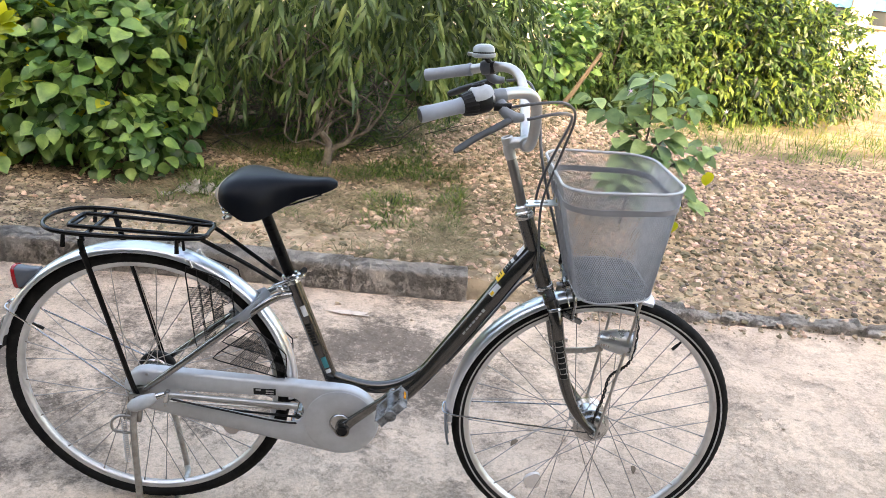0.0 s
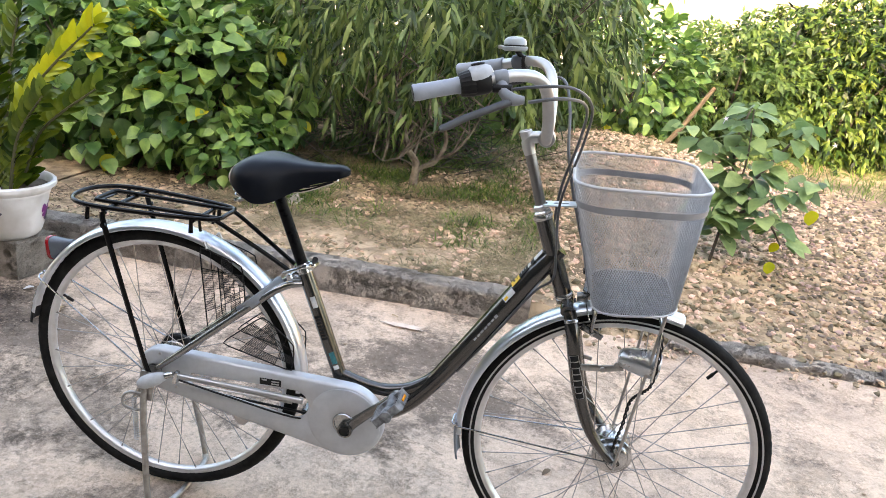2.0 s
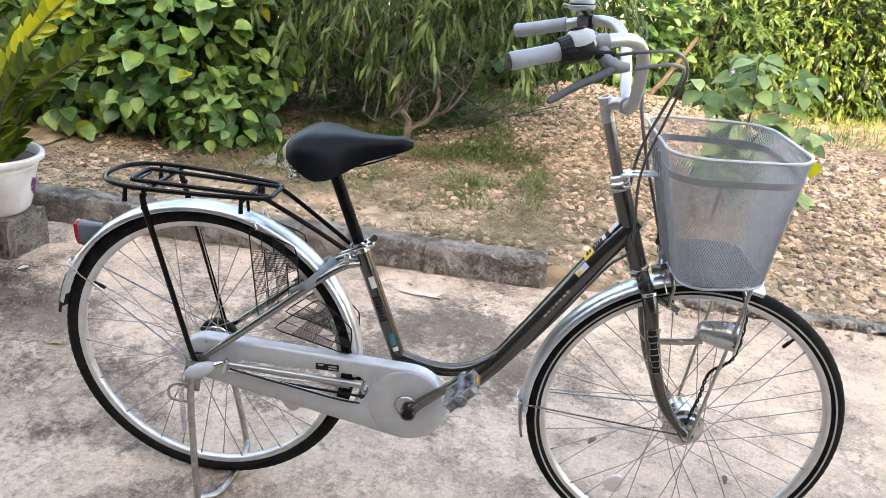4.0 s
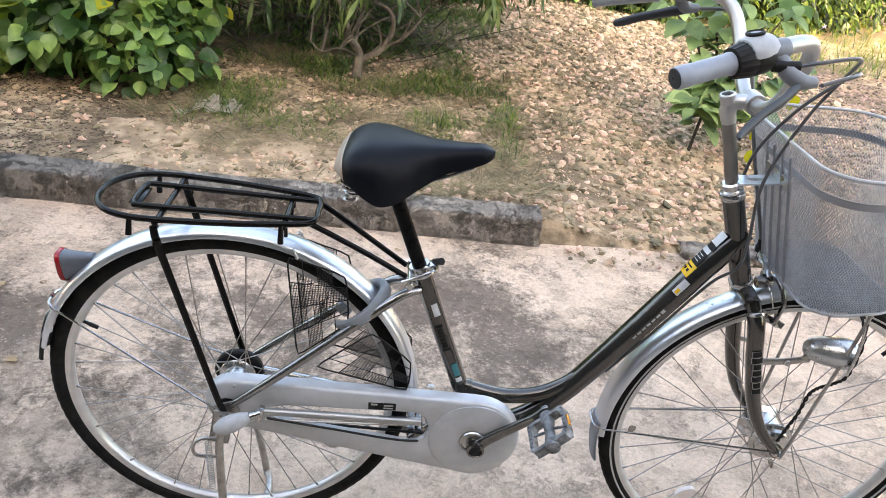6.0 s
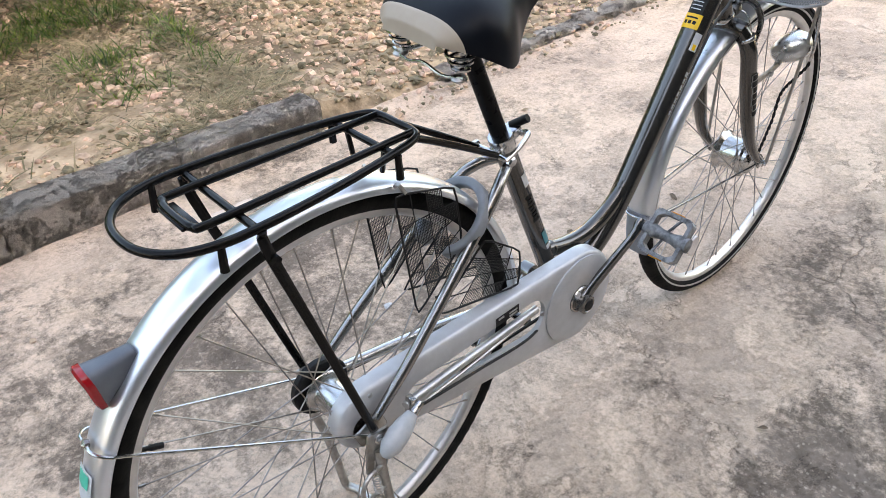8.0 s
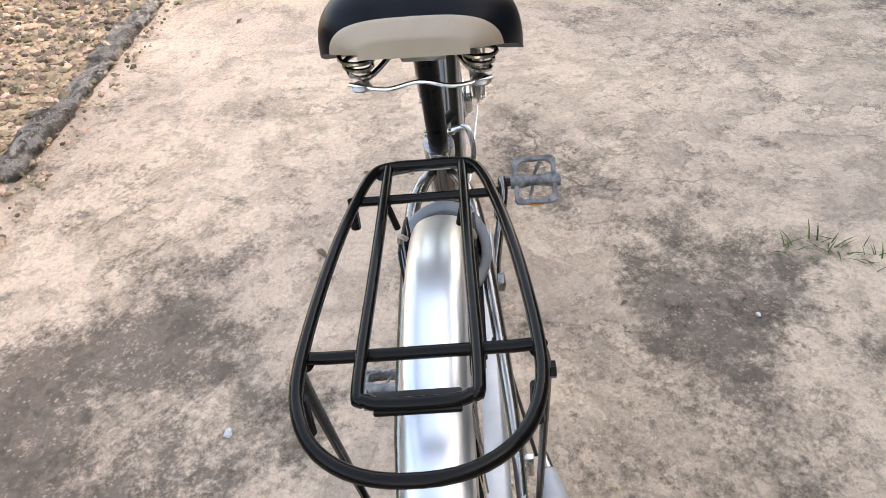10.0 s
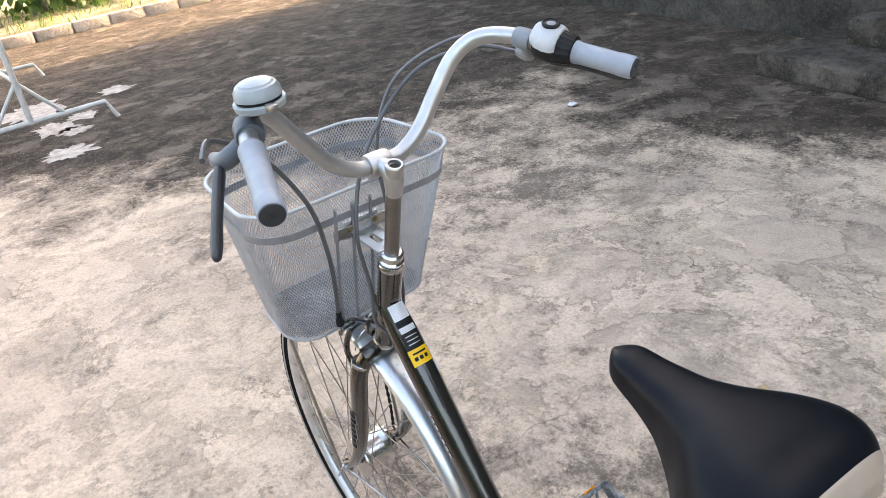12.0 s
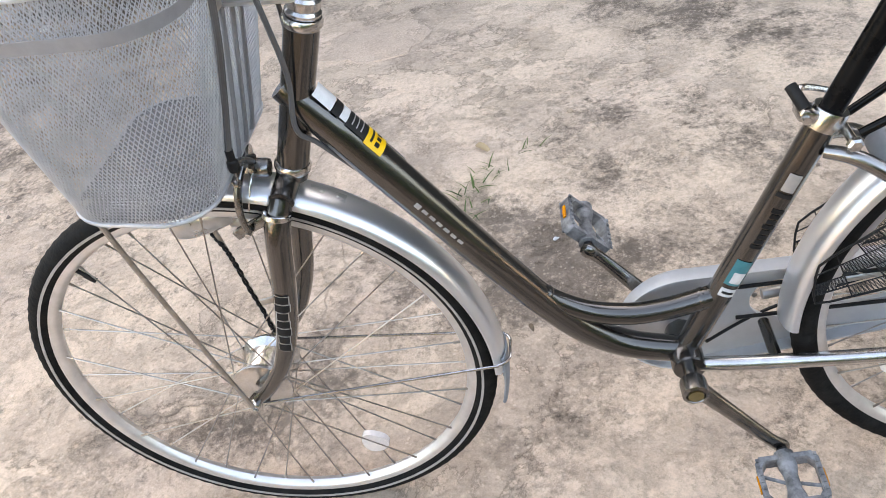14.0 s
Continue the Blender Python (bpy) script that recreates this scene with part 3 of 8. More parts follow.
# ---- the bicycle ----
# x runs forward along the bicycle, y to its left; rear axle over the origin.
RH, FH = V((0.0, 0.0, 0.336)), V((1.079, 0.002, 0.326))
BB = V((0.477, 0.0, 0.286))
RW, FW = 0.342, 0.342
bike = thing("bicycle", (0.5, 0, 0), "gunmetal step-through city bicycle with wire basket on its stand", "bicycle")
OFF = Matrix.Translation((-0.5, 0, 0))


def bp(name, bm, material, parent=None, label=""):
    """A part of the bicycle, built in the coordinates of the place."""
    if parent is None:
        bmesh.ops.transform(bm, matrix=OFF, verts=bm.verts)
        return part(name, bm, material, bike, label)
    bmesh.ops.transform(bm, matrix=OFF, verts=bm.verts)
    return part(name, bm, material, parent, label)


# frame tubes
bp("head_tube", tubes([(0.847, 0, 0.841), (0.921, 0, 0.662)], 0.0188, 20), M_PAINT)
for s in (0.003, 0.93):
    a = V((0.847, 0, 0.841)).lerp(V((0.921, 0, 0.662)), s)
    d = V((0.074, 0, -0.179)).normalized()
    bp("headset_cup", lathes([(0.0, -0.007), (0.0195, -0.006), (0.0213, -0.003), (0.0213, 0.002), (0.0195, 0.005), (0.0, 0.005)], a, d, 24), M_STEEL)
bm = bmesh.new()
lathe(bm, [(0.0, 0), (0.018, 0), (0.019, 0.004), (0.0165, 0.007), (0.0175, 0.009), (0.0175, 0.017), (0.0145, 0.020), (0.0, 0.02)],
      (0.8445, 0, 0.847), (-0.382, 0, 0.924), 6 * 3)
bp("locknut", bm, M_STEEL)
bp("down_tube", tubes([(0.893, 0, 0.776), (0.876, 0, 0.752), (0.850, 0, 0.713), (0.815, 0, 0.657), (0.75, 0, 0.553), (0.695, 0, 0.466), (0.652, 0, 0.402), (0.604, 0, 0.345),
                       (0.55, 0, 0.308), (0.474, 0, 0.286)], [0.0170, 0.0205, 0.0232, 0.0235, 0.0225, 0.0220, 0.0215, 0.0205, 0.0195, 0.0185], 24, 6), M_PAINT)
bp("bridge_tube", tubes([(0.662, 0, 0.428), (0.640, 0, 0.406), (0.60, 0, 0.381), (0.55, 0, 0.368), (0.50, 0, 0.371), (0.443, 0, 0.386)], 0.0150, 18, 6), M_PAINT)
for p, d, r in (((0.655, 0, 0.420), (0.7, 0, 0.7), 0.0165), ((0.455, 0, 0.383), (-0.96, 0, 0.25), 0.0165)):
    bp("weld_bead", lathes([(r - 0.003, -0.006), (r - 0.0012, -0.003), (r - 0.0008, 0.002), (r - 0.003, 0.006)], p, d, 20), M_PAINT)
st_a, st_b = V((0.477, 0, 0.286)), V((0.331, 0, 0.645))
bp("seat_tube", tubes([st_a, st_b], 0.0168, 20), M_PAINT)
bm = lathes([(0.0, -0.036), (0.021, -0.036), (0.0225, -0.032), (0.0225, 0.032), (0.021, 0.036), (0.0, 0.036)], BB, (0, 1, 0), 28)
bp("bottom_bracket", bm, M_PAINT)
for s in (1, -1):
    if s > 0:
        bp("chainstay", tubes([(0.462, 0.026, 0.283), (0.37, 0.036, 0.287), (0.2, 0.058, 0.309), (0.03, 0.066, 0.333), (-0.006, 0.066, 0.337)],
                              [0.0105, 0.0105, 0.0098, 0.0085, 0.006], 12, 4), M_STEEL)
    bp("seatstay", tubes([(0.336, 0.013 * s, 0.603), (0.305, 0.028 * s, 0.598), (0.26, 0.043 * s, 0.567), (0.1, 0.065 * s, 0.428), (0.012, 0.070 * s, 0.352)],
                         [0.0075, 0.0088, 0.0088, 0.0085, 0.0065], 12, 4), M_STAY)
    d = bmesh.new()
    box(d, (0.05, 0.005, 0.032), pose(0.0, 0.072 * s, 0.34, 0, -20, 0), 0.004)
    bp("dropout", d, M_DULL)
bp("chainstay_bridge", tubes([(0.365, -0.035, 0.288), (0.365, 0.035, 0.288)], 0.008, 10), M_PAINT)
bm = bmesh.new()
tube(bm, [(0.316, -0.034, 0.624), (0.316, 0.034, 0.624)], 0.005, 10)
for s in (1, -1):
    lathe(bm, [(0.0, 0), (0.0085, 0), (0.0085, 0.005), (0.006, 0.0075), (0.0, 0.008)], (0.316, 0.034 * s, 0.624), (0, s, 0), 6)
tube(bm, [(0.316, 0, 0.624), (0.336, 0, 0.627)], 0.007, 10)
bp("rack_bolt", bm, M_STEEL)

# decals: bars on the tubes
def on_tube(a, b, r, t0, t1, phi0, phi1, n=6, lift=0.0007):
    """A curved patch on a straight tube from a to b: t along in metres, phi round it (0 = to the left, 90 = up/ahead)."""
    a, b = V(a), V(b)
    d = (b - a).normalized()
    left = V((0, 1, 0))
    top = left.cross(d) if left.cross(d).z > 0 else d.cross(left)
    g = bmesh.new()
    rows = []
    for i in range(n + 1):
        ph = radians(phi0 + (phi1 - phi0) * i / n)
        rad = left * math.cos(ph) + top * math.sin(ph)
        rows.append([g.verts.new(a + d * t + rad * (r + lift)) for t in (t0, (t0 + t1) / 2, t1)])
    grid_faces(g, rows)
    bmesh.ops.recalc_face_normals(g, faces=g.faces)
    return g


dt_a, dt_b = V((0.874, 0, 0.752)), V((0.752, 0, 0.556))
stick = [("warranty_sticker", -0.004, 0.022, 52, 118, M_ST_W), ("print_band", 0.023, 0.033, 52, 122, M_ST_K), ("print_gap", 0.0335, 0.043, 55, 118, M_ST_W),
         ("print_band", 0.0435, 0.071, 50, 122, M_ST_K), ("registration_sticker", 0.071, 0.097, 45, 128, M_ST_Y)]
for nm, t0, t1, p0, p1, mt in stick:
    bp(nm, on_tube(dt_a, dt_b, 0.0242, t0, t1, p0, p1, 8), mt)
for i in range(3):
    bp("print_bar", on_tube(dt_a, dt_b, 0.0242, 0.049 + 0.0065 * i, 0.0505 + 0.0065 * i, 62, 110, 6, 0.0011), M_ST_S)
for i, (p0, p1) in enumerate(((60, 113), (58, 72), (78, 92), (98, 112))):
    bp("print_bar", on_tube(dt_a, dt_b, 0.0242, 0.0765 + (0.007 if i else 0), 0.0795 + (0.010 if i else 0), p0, p1, 6, 0.0011), M_ST_K)
bp("info_sticker", on_tube(dt_a, dt_b, 0.0238, 0.100, 0.132, 128, 160, 6), M_ST_W, label="white and yellow information sticker")
bp("print_bar", on_tube(dt_a, dt_b, 0.0238, 0.120, 0.130, 138, 152, 4, 0.0011), M_ST_Y)
for s, lo in ((0, 8), (180, 172)):
    for i in range(7):
        w = 0.010 if i else 0.016
        t = 0.165 + i * 0.012
        bp("script_bar", on_tube((0.815, 0, 0.657), (0.695, 0, 0.466), 0.0229, t - 0.11, t - 0.11 + 0.0085, lo - w * 500, lo + w * 500, 3), M_ST_S)
for s, c in ((1, 0), (-1, 180)):
    for i in range(8):
        hh = 24 if i in (0, 4, 7) else 18
        bp("name_bar", on_tube(st_a, st_b, 0.0169, 0.205 + i * 0.0078, 0.2105 + i * 0.0078, c - hh, c + hh, 3), M_ST_K)
    if s > 0:
        bp("teal_sticker", on_tube(st_a, st_b, 0.0169, 0.142, 0.183, c - 32, c + 38, 6), M_ST_T, label="teal and white safety sticker")
        bp("print_bar", on_tube(st_a, st_b, 0.0169, 0.146, 0.164, c - 26, c + 20, 4, 0.0012), M_ST_W)
        bp("white_label", on_tube(st_a, st_b, 0.0169, 0.122, 0.136, c - 35, c + 35, 6), M_ST_W)
        bp("print_bar", on_tube(st_a, st_b, 0.0169, 0.127, 0.131, c - 22, c + 25, 4, 0.0012), M_ST_K)
        bp("white_label", on_tube(st_a, st_b, 0.0169, 0.290, 0.314, c - 12, c + 36, 6), M_ST_S)
        bp("print_bar", on_tube(st_a, st_b, 0.0169, 0.281, 0.287, c - 20, c + 42, 6), M_ST_K)
        for i in range(3):
            bp("print_bar", on_tube(st_a, st_b, 0.0169, 0.293 + i * 0.007, 0.2955 + i * 0.007, c - 8, c + 30, 4, 0.0012), M_ST_S)
    else:
        bp("teal_sticker", on_tube(st_a, st_b, 0.0169, 0.142, 0.172, c - 35, c + 5, 6), M_ST_T)
        bp("white_label", on_tube(st_a, st_b, 0.0169, 0.128, 0.138, c - 35, c + 5, 6), M_ST_W)
        bp("white_label", on_tube(st_a, st_b, 0.0169, 0.285, 0.312, c - 35, c + 5, 6), M_ST_W)

# seat post, clamp, saddle
sp_d = (st_b - st_a).normalized()
bp("seat_post", tubes([st_b - sp_d * 0.02, st_b + sp_d * 0.178], 0.0128, 20), M_POST, label="black seat post")
bm = bmesh.new()
lathe(bm, [(0.0132, 0.004), (0.0185, 0.004), (0.0195, 0.001), (0.0195, -0.018), (0.0175, -0.020), (0.0168, -0.020)], st_b, sp_d, 24)
box(bm, (0.020, 0.026, 0.014), Matrix.Translation(st_b + V((0.024, 0, 0.002))) @ pose(0, 0, 0, 0, -22, 0), 0.003)
tube(bm, [st_b + V((0.028, -0.02, 0.002)), st_b + V((0.028, 0.018, 0.002))], 0.0045, 10)
clamp = bp("seat_clamp", bm, M_STEEL)
bp("clamp_lever", tubes([st_b + V((0.028, -0.018, 0.004)), st_b + V((0.020, -0.036, 0.010)), st_b + V((-0.010, -0.043, -0.002)), st_b + V((-0.03, -0.041, -0.012))],
                        [0.0045, 0.004, 0.0035, 0.003], 8, 5), M_STEEL, clamp)
bp("lever_knob", tubes([st_b + V((0.026, 0.004, 0.008)), st_b + V((0.036, -0.020, 0.024))], [0.0065, 0.0065], 12), M_BLACKPL, clamp)

SX0, SX1 = 0.178, 0.432


def saddle_at(s, u, lift=0.0):
    """Point of the saddle's skin: s from tail (0) to tip (1), u from -1 (right lower edge) over the top to 1 (left lower edge)."""
    x = SX0 + (SX1 - SX0) * s
    w = np.interp(s, [0, 0.04, 0.10, 0.18, 0.28, 0.38, 0.5, 0.64, 0.8, 0.93, 0.98, 1.0], [0.054, 0.076, 0.094, 0.104, 0.106, 0.092, 0.062, 0.040, 0.030, 0.025, 0.017, 0.006])
    top = np.interp(s, [0, 0.04, 0.10, 0.20, 0.4, 0.6, 0.8, 0.93, 1.0], [0.850, 0.866, 0.879, 0.887, 0.885, 0.879, 0.879, 0.882, 0.874])
    low = np.interp(s, [0, 0.1, 0.2, 0.30, 0.42, 0.55, 0.7, 0.9, 1.0], [0.839, 0.831, 0.815, 0.799, 0.800, 0.818, 0.839, 0.853, 0.863])
    a = u * math.pi * 0.5
    e = 0.62
    cy = math.copysign(abs(math.sin(a)) ** e, a)
    cz = abs(math.cos(a)) ** 0.75
    bulge = 1 + 0.02 * math.cos(a * 2)
    return V((x, w * cy * bulge, low + (top - low) * cz)) + lift * V((-0.5 if s < 0.2 else 0, cy, cz))


bm = bmesh.new()
NS, NU = 44, 28
pts = [[saddle_at(i / NS, -1 + 2 * j / NU) for j in range(NU + 1)] for i in range(NS + 1)]
for _ in range(3):
    pts = [pts[0]] + [[(pts[i - 1][j] + 2 * pts[i][j] + pts[i + 1][j]) / 4 for j in range(NU + 1)] for i in range(1, NS)] + [pts[-1]]
SAD = pts
rows = [[bm.verts.new(p) for p in r] for r in pts]
grid_faces(bm, rows)
under = [bm.verts.new((p[0].x, 0, (p[0].z + 0.006))) for p in pts]
for i in range(NS):
    bm.faces.new((rows[i][0], rows[i + 1][0], under[i + 1], under[i]))
    bm.faces.new((rows[i + 1][NU], rows[i][NU], under[i], under[i + 1]))
for j in range(NU):
    bm.faces.new((rows[0][j + 1], rows[0][j], under[0]))
    bm.faces.new((rows[NS][j], rows[NS][j + 1], under[NS]))
bmesh.ops.recalc_face_normals(bm, faces=bm.faces)
saddle = bp("saddle", bm, M_SEAT, label="black padded saddle")


def sad_sample(s, u):
    f, g = min(max(s, 0), 0.9999) * NS, (u + 1) / 2 * NU * 0.99999
    i, j = int(f), int(g)
    f, g = f - i, g - j
    return SAD[i][j] * (1 - f) * (1 - g) + SAD[i + 1][j] * f * (1 - g) + SAD[i][j + 1] * (1 - f) * g + SAD[i + 1][j + 1] * f * g


bm = bmesh.new()
rows = []
hub_in = V((0.26, 0, 0.82))
for i in range(25):
    u = -1 + 2 * i / 24
    smax = 0.054 + 0.022 * abs(u) ** 3
    row = []
    for j in range(11):
        p = sad_sample(smax * j / 10, u)
        o = (p - hub_in).normalized()
        row.append(bm.verts.new(p + o * (0.0016 if 0 < j < 10 and 0 < i < 24 else 0.0004)))
    rows.append(row)
grid_faces(bm, rows)
low = [bm.verts.new((r[0].co.x - 0.0025, r[0].co.y, 0.8350)) for r in rows]
for i in range(24):
    bm.faces.new((rows[i][0], rows[i + 1][0], low[i + 1], low[i]))
bmesh.ops.recalc_face_normals(bm, faces=bm.faces)
bp("rear_panel", bm, M_CREAM, saddle, "cream leatherette rear panel")
for s in (1, -1):
    coil = [(0.208 + q * math.cos(a), 0.060 * s + q * math.sin(a), 0.828 - 0.026 * a / (2 * math.pi * 3))
            for a, q in ((2 * math.pi * 3 * i / 60, 0.019 - 0.010 * i / 60) for i in range(61))]
    bp("spring", tubes(coil, 0.0024, 6), M_STEEL, saddle)
    bp("rail", tubes([(0.40, 0.012 * s, 0.845), (0.33, 0.020 * s, 0.818), (0.27, 0.022 * s, 0.812), (0.225, 0.045 * s, 0.800), (0.208, 0.060 * s, 0.796)], 0.0030, 8, 5), M_STEEL, saddle)
    bp("spring_seat", lathes([(0.0, 0), (0.010, 0), (0.011, 0.002), (0.008, 0.005), (0.0, 0.005)], (0.204, 0.060 * s, 0.791), (0, 0, 1), 16), M_DULL, saddle)
bp("cross_wire", tubes([(0.202, -0.072, 0.797), (0.197, -0.035, 0.792), (0.196, 0.0, 0.799), (0.197, 0.035, 0.792), (0.202, 0.072, 0.797)], 0.0024, 8, 6), M_STEEL, saddle)
bm = boxes((0.05, 0.048, 0.018), pose(0.262, 0, 0.812, 0, -15, 0), 0.004)
bp("saddle_clamp", bm, M_DULL, saddle)
# the saddle sits a little turned and nose-up on its post
SAD_P = Matrix.Translation((0.265 - 0.5, 0, 0.84))
saddle.matrix_local = SAD_P @ pose(0, 0, 0, 0, -2.0, -3.5) @ SAD_P.inverted()


# wheels
def wheel(name, hub, R, n_spokes, flange, half, tyre_line, hub_prof, label):
    base = bmesh.new()
    rr = R - 0.0385
    sec = [(-0.0115, rr + 0.012), (-0.0115, rr + 0.002), (-0.008, rr - 0.003), (0, rr - 0.006), (0.008, rr - 0.003), (0.0115, rr + 0.002), (0.0115, rr + 0.012), (0, rr + 0.008)]
    swept_arc(base, hub, sec, 0, 360, 96)
    rim = bp(name, base, M_ALU, label=label)
    ty = bmesh.new()
    mid, rad = R - 0.0172, 0.0172
    tread = 96 * 2
    rows = []
    for i in range(tread):
        a = 2 * math.pi * i / tread
        row = []
        for j in range(14):
            b = 2 * math.pi * (j + 0.5) / 14
            k = rad
            if math.cos(b) > 0.35:
                k += 0.0006 if (i + (j % 2)) % 2 else -0.0004
            row.append(ty.verts.new((hub.x + (mid + k * math.cos(b)) * math.cos(a), hub.y + k * 1.04 * math.sin(b), hub.z + (mid + k * math.cos(b)) * math.sin(a))))
        rows.append(row)
    grid_faces(ty, rows, True, True)
    bmesh.ops.recalc_face_normals(ty, faces=ty.faces)
    bp("tyre", ty, M_RUBBER, rim, "black rubber tyre")
    if tyre_line:
        for s in (1, -1):
            ln = bmesh.new()
            q = rad + 0.0006
            sec = [(s * q * 1.04 * math.sin(radians(d)), mid + q * math.cos(radians(d))) for d in (96, 100, 104, 108)]
            sec += [(s * (q - 0.002) * 1.04 * math.sin(radians(d)), mid + (q - 0.002) * math.cos(radians(d))) for d in (108, 96)]
            swept_arc(ln, hub, sec, 0, 360, 96)
            bp("sidewall_line", ln, M_ST_S, rim, "pale reflective sidewall line")
    hb = lathes(hub_prof, hub, (0, 1, 0), 28)
    bp("hub", hb, M_STEEL, rim)
    for i in range(n_spokes):
        s = 1 if i % 2 else -1
        a_r = 2 * math.pi * (i + 0.5) / n_spokes
        cross = (1 if (i // 2) % 2 else -1) * radians(62)
        a_h = a_r + cross
        p0 = hub + V((flange * math.cos(a_h), half * s, flange * math.sin(a_h)))
        p1 = hub + V(((rr - 0.002) * math.cos(a_r), 0.004 * s, (rr - 0.002) * math.sin(a_r)))
        g = bmesh.new()
        tube(g, [p0, p1], 0.0011, 5)
        d = (p1 - p0).normalized()
        tube(g, [p1 - d * 0.012, p1 + d * 0.003], 0.0019, 6)
        bp("spoke", g, M_SPOKE, rim)
    return rim


REAR_HUB = [(0.0, -0.058), (0.020, -0.058), (0.021, -0.05), (0.034, -0.045), (0.036, -0.041), (0.034, -0.038), (0.026, -0.034), (0.026, 0.030),
            (0.034, 0.034), (0.036, 0.037), (0.034, 0.040), (0.020, 0.044), (0.0, 0.044)]
FRONT_HUB = [(0.0, -0.046), (0.028, -0.046), (0.034, -0.042), (0.036, -0.034), (0.044, -0.031), (0.045, -0.028), (0.041, -0.024), (0.036, -0.018), (0.036, 0.018),
             (0.041, 0.024), (0.045, 0.028), (0.044, 0.031), (0.030, 0.036), (0.0, 0.038)]
rear_wheel = wheel("rear_wheel", RH, RW, 36, 0.033, 0.036, False, REAR_HUB, "silver rear wheel rim")
front_wheel = wheel("front_wheel", FH, FW, 36, 0.042, 0.028, True, FRONT_HUB, "silver front wheel rim")


def wheel_extra(rim, hub, R, valve_deg, refl_deg):
    rr = R - 0.042
    a = radians(valve_deg)
    e = V((math.cos(a), 0, math.sin(a)))
    bp("valve", tubes([hub + e * rr, hub + e * (rr - 0.012), hub + e * (rr - 0.014), hub + e * (rr - 0.03)], [0.003, 0.003, 0.0042, 0.0038], 8), M_BLACKPL, rim)
    a = radians(refl_deg)
    e = V((math.cos(a), 0, math.sin(a)))
    f = V((-math.sin(a), 0, math.cos(a)))
    g = bmesh.new()
    ring = []
    for y in (-0.005, 0.005):
        ring.append([g.verts.new(hub + e * (0.225 + 0.024 * math.cos(b)) + f * (0.021 + 0.006 * math.cos(b)) * math.sin(b) + V((0, y, 0)))
                     for b in (2 * math.pi * i / 20 for i in range(20))])
    grid_faces(g, ring, closed_v=True)
    g.faces.new(ring[0])
    g.faces.new(list(reversed(ring[1])))
    bmesh.ops.recalc_face_normals(g, faces=g.faces)
    bp("spoke_reflector", g, M_CLEAR, rim, "milky wheel reflector")


wheel_extra(front_wheel, FH, FW, 52, 240)
wheel_extra(rear_wheel, RH, RW, 155, 330)
bm = bmesh.new()
lathe(bm, [(0.0, 0.046), (0.045, 0.046), (0.048, 0.049), (0.048, 0.058), (0.04, 0.062), (0.018, 0.066), (0.0, 0.066)], RH, (0, 1, 0), 28)
box(bm, (0.16, 0.004, 0.016), pose(0.085, 0.066, 0.318, 0, 8, 0), 0.002)
bp("drum_brake", bm, M_BLACKPL)
for h, s, yy in ((RH, 1, 0.088), (RH, -1, 0.088), (FH, 1, 0.066), (FH, -1, 0.066)):
    g = bmesh.new()
    tube(g, [h + V((0, 0.03 * s, 0)), h + V((0, (yy + 0.010) * s, 0))], 0.0045, 10)
    lathe(g, [(0.0, 0), (0.011, 0), (0.011, 0.003), (0.008, 0.003), (0.008, 0.010), (0.005, 0.012), (0.0, 0.012)], h + V((0, (yy - 0.006) * s, 0)), (0, s, 0), 12)
    bp("axle_nut", g, M_STEEL)


# mudguards
def guard_section(r, w, drop, th=0.0016):
    out = []
    for i in range(13):
        a = radians(-90 + 180 * i / 12)
        out.append((w * math.sin(a), r - drop * (1 - math.cos(a) ** 0.8 if math.cos(a) > 1e-6 else 1.0)))
    inn = [(y * 0.955, q - th) for y, q in reversed(out)]
    return out + inn


bm = bmesh.new()
swept_arc(bm, RH, guard_section(0.3575, 0.0285, 0.016), -1, 167, 72)
rear_guard = bp("rear_mudguard", bm, M_GUARD, label="bright silver rear mudguard")
bm = bmesh.new()
swept_arc(bm, FH, guard_section(0.3580, 0.0285, 0.016), 75, 184, 60)
front_guard = bp("front_mudguard", bm, M_GUARD, label="bright silver front mudguard")
bm = bmesh.new()
swept_arc(bm, FH, guard_section(0.3600, 0.0255, 0.006, 0.002), 179, 195, 10)
bp("mud_flap", bm, M_GREYPL, front_guard, "grey plastic mud flap")
bm = bmesh.new()
swept_arc(bm, RH, guard_section(0.3585, 0.0255, 0.012, 0.002), 164, 172, 6)
bp("mud_flap", bm, M_BLACKPL, rear_guard, "black plastic flap")


def hoop(hub, ang, R, w, axle_y, r=0.0021):
    a = radians(ang)
    c = hub + V((R * math.cos(a), 0, R * math.sin(a)))
    back = V((math.cos(a), 0, math.sin(a)))
    pts = [hub + V((0, axle_y, 0)), c - back * 0.05 + V((0, w + 0.004, 0)), c - back * 0.012 + V((0, w, 0)), c + back * 0.004 + V((0, w * 0.6, 0)), c + back * 0.005]
    pts += [V((p.x, 2 * hub.y - p.y, p.z)) for p in reversed(pts[:-1])]
    return tubes(pts, r, 8, 5)


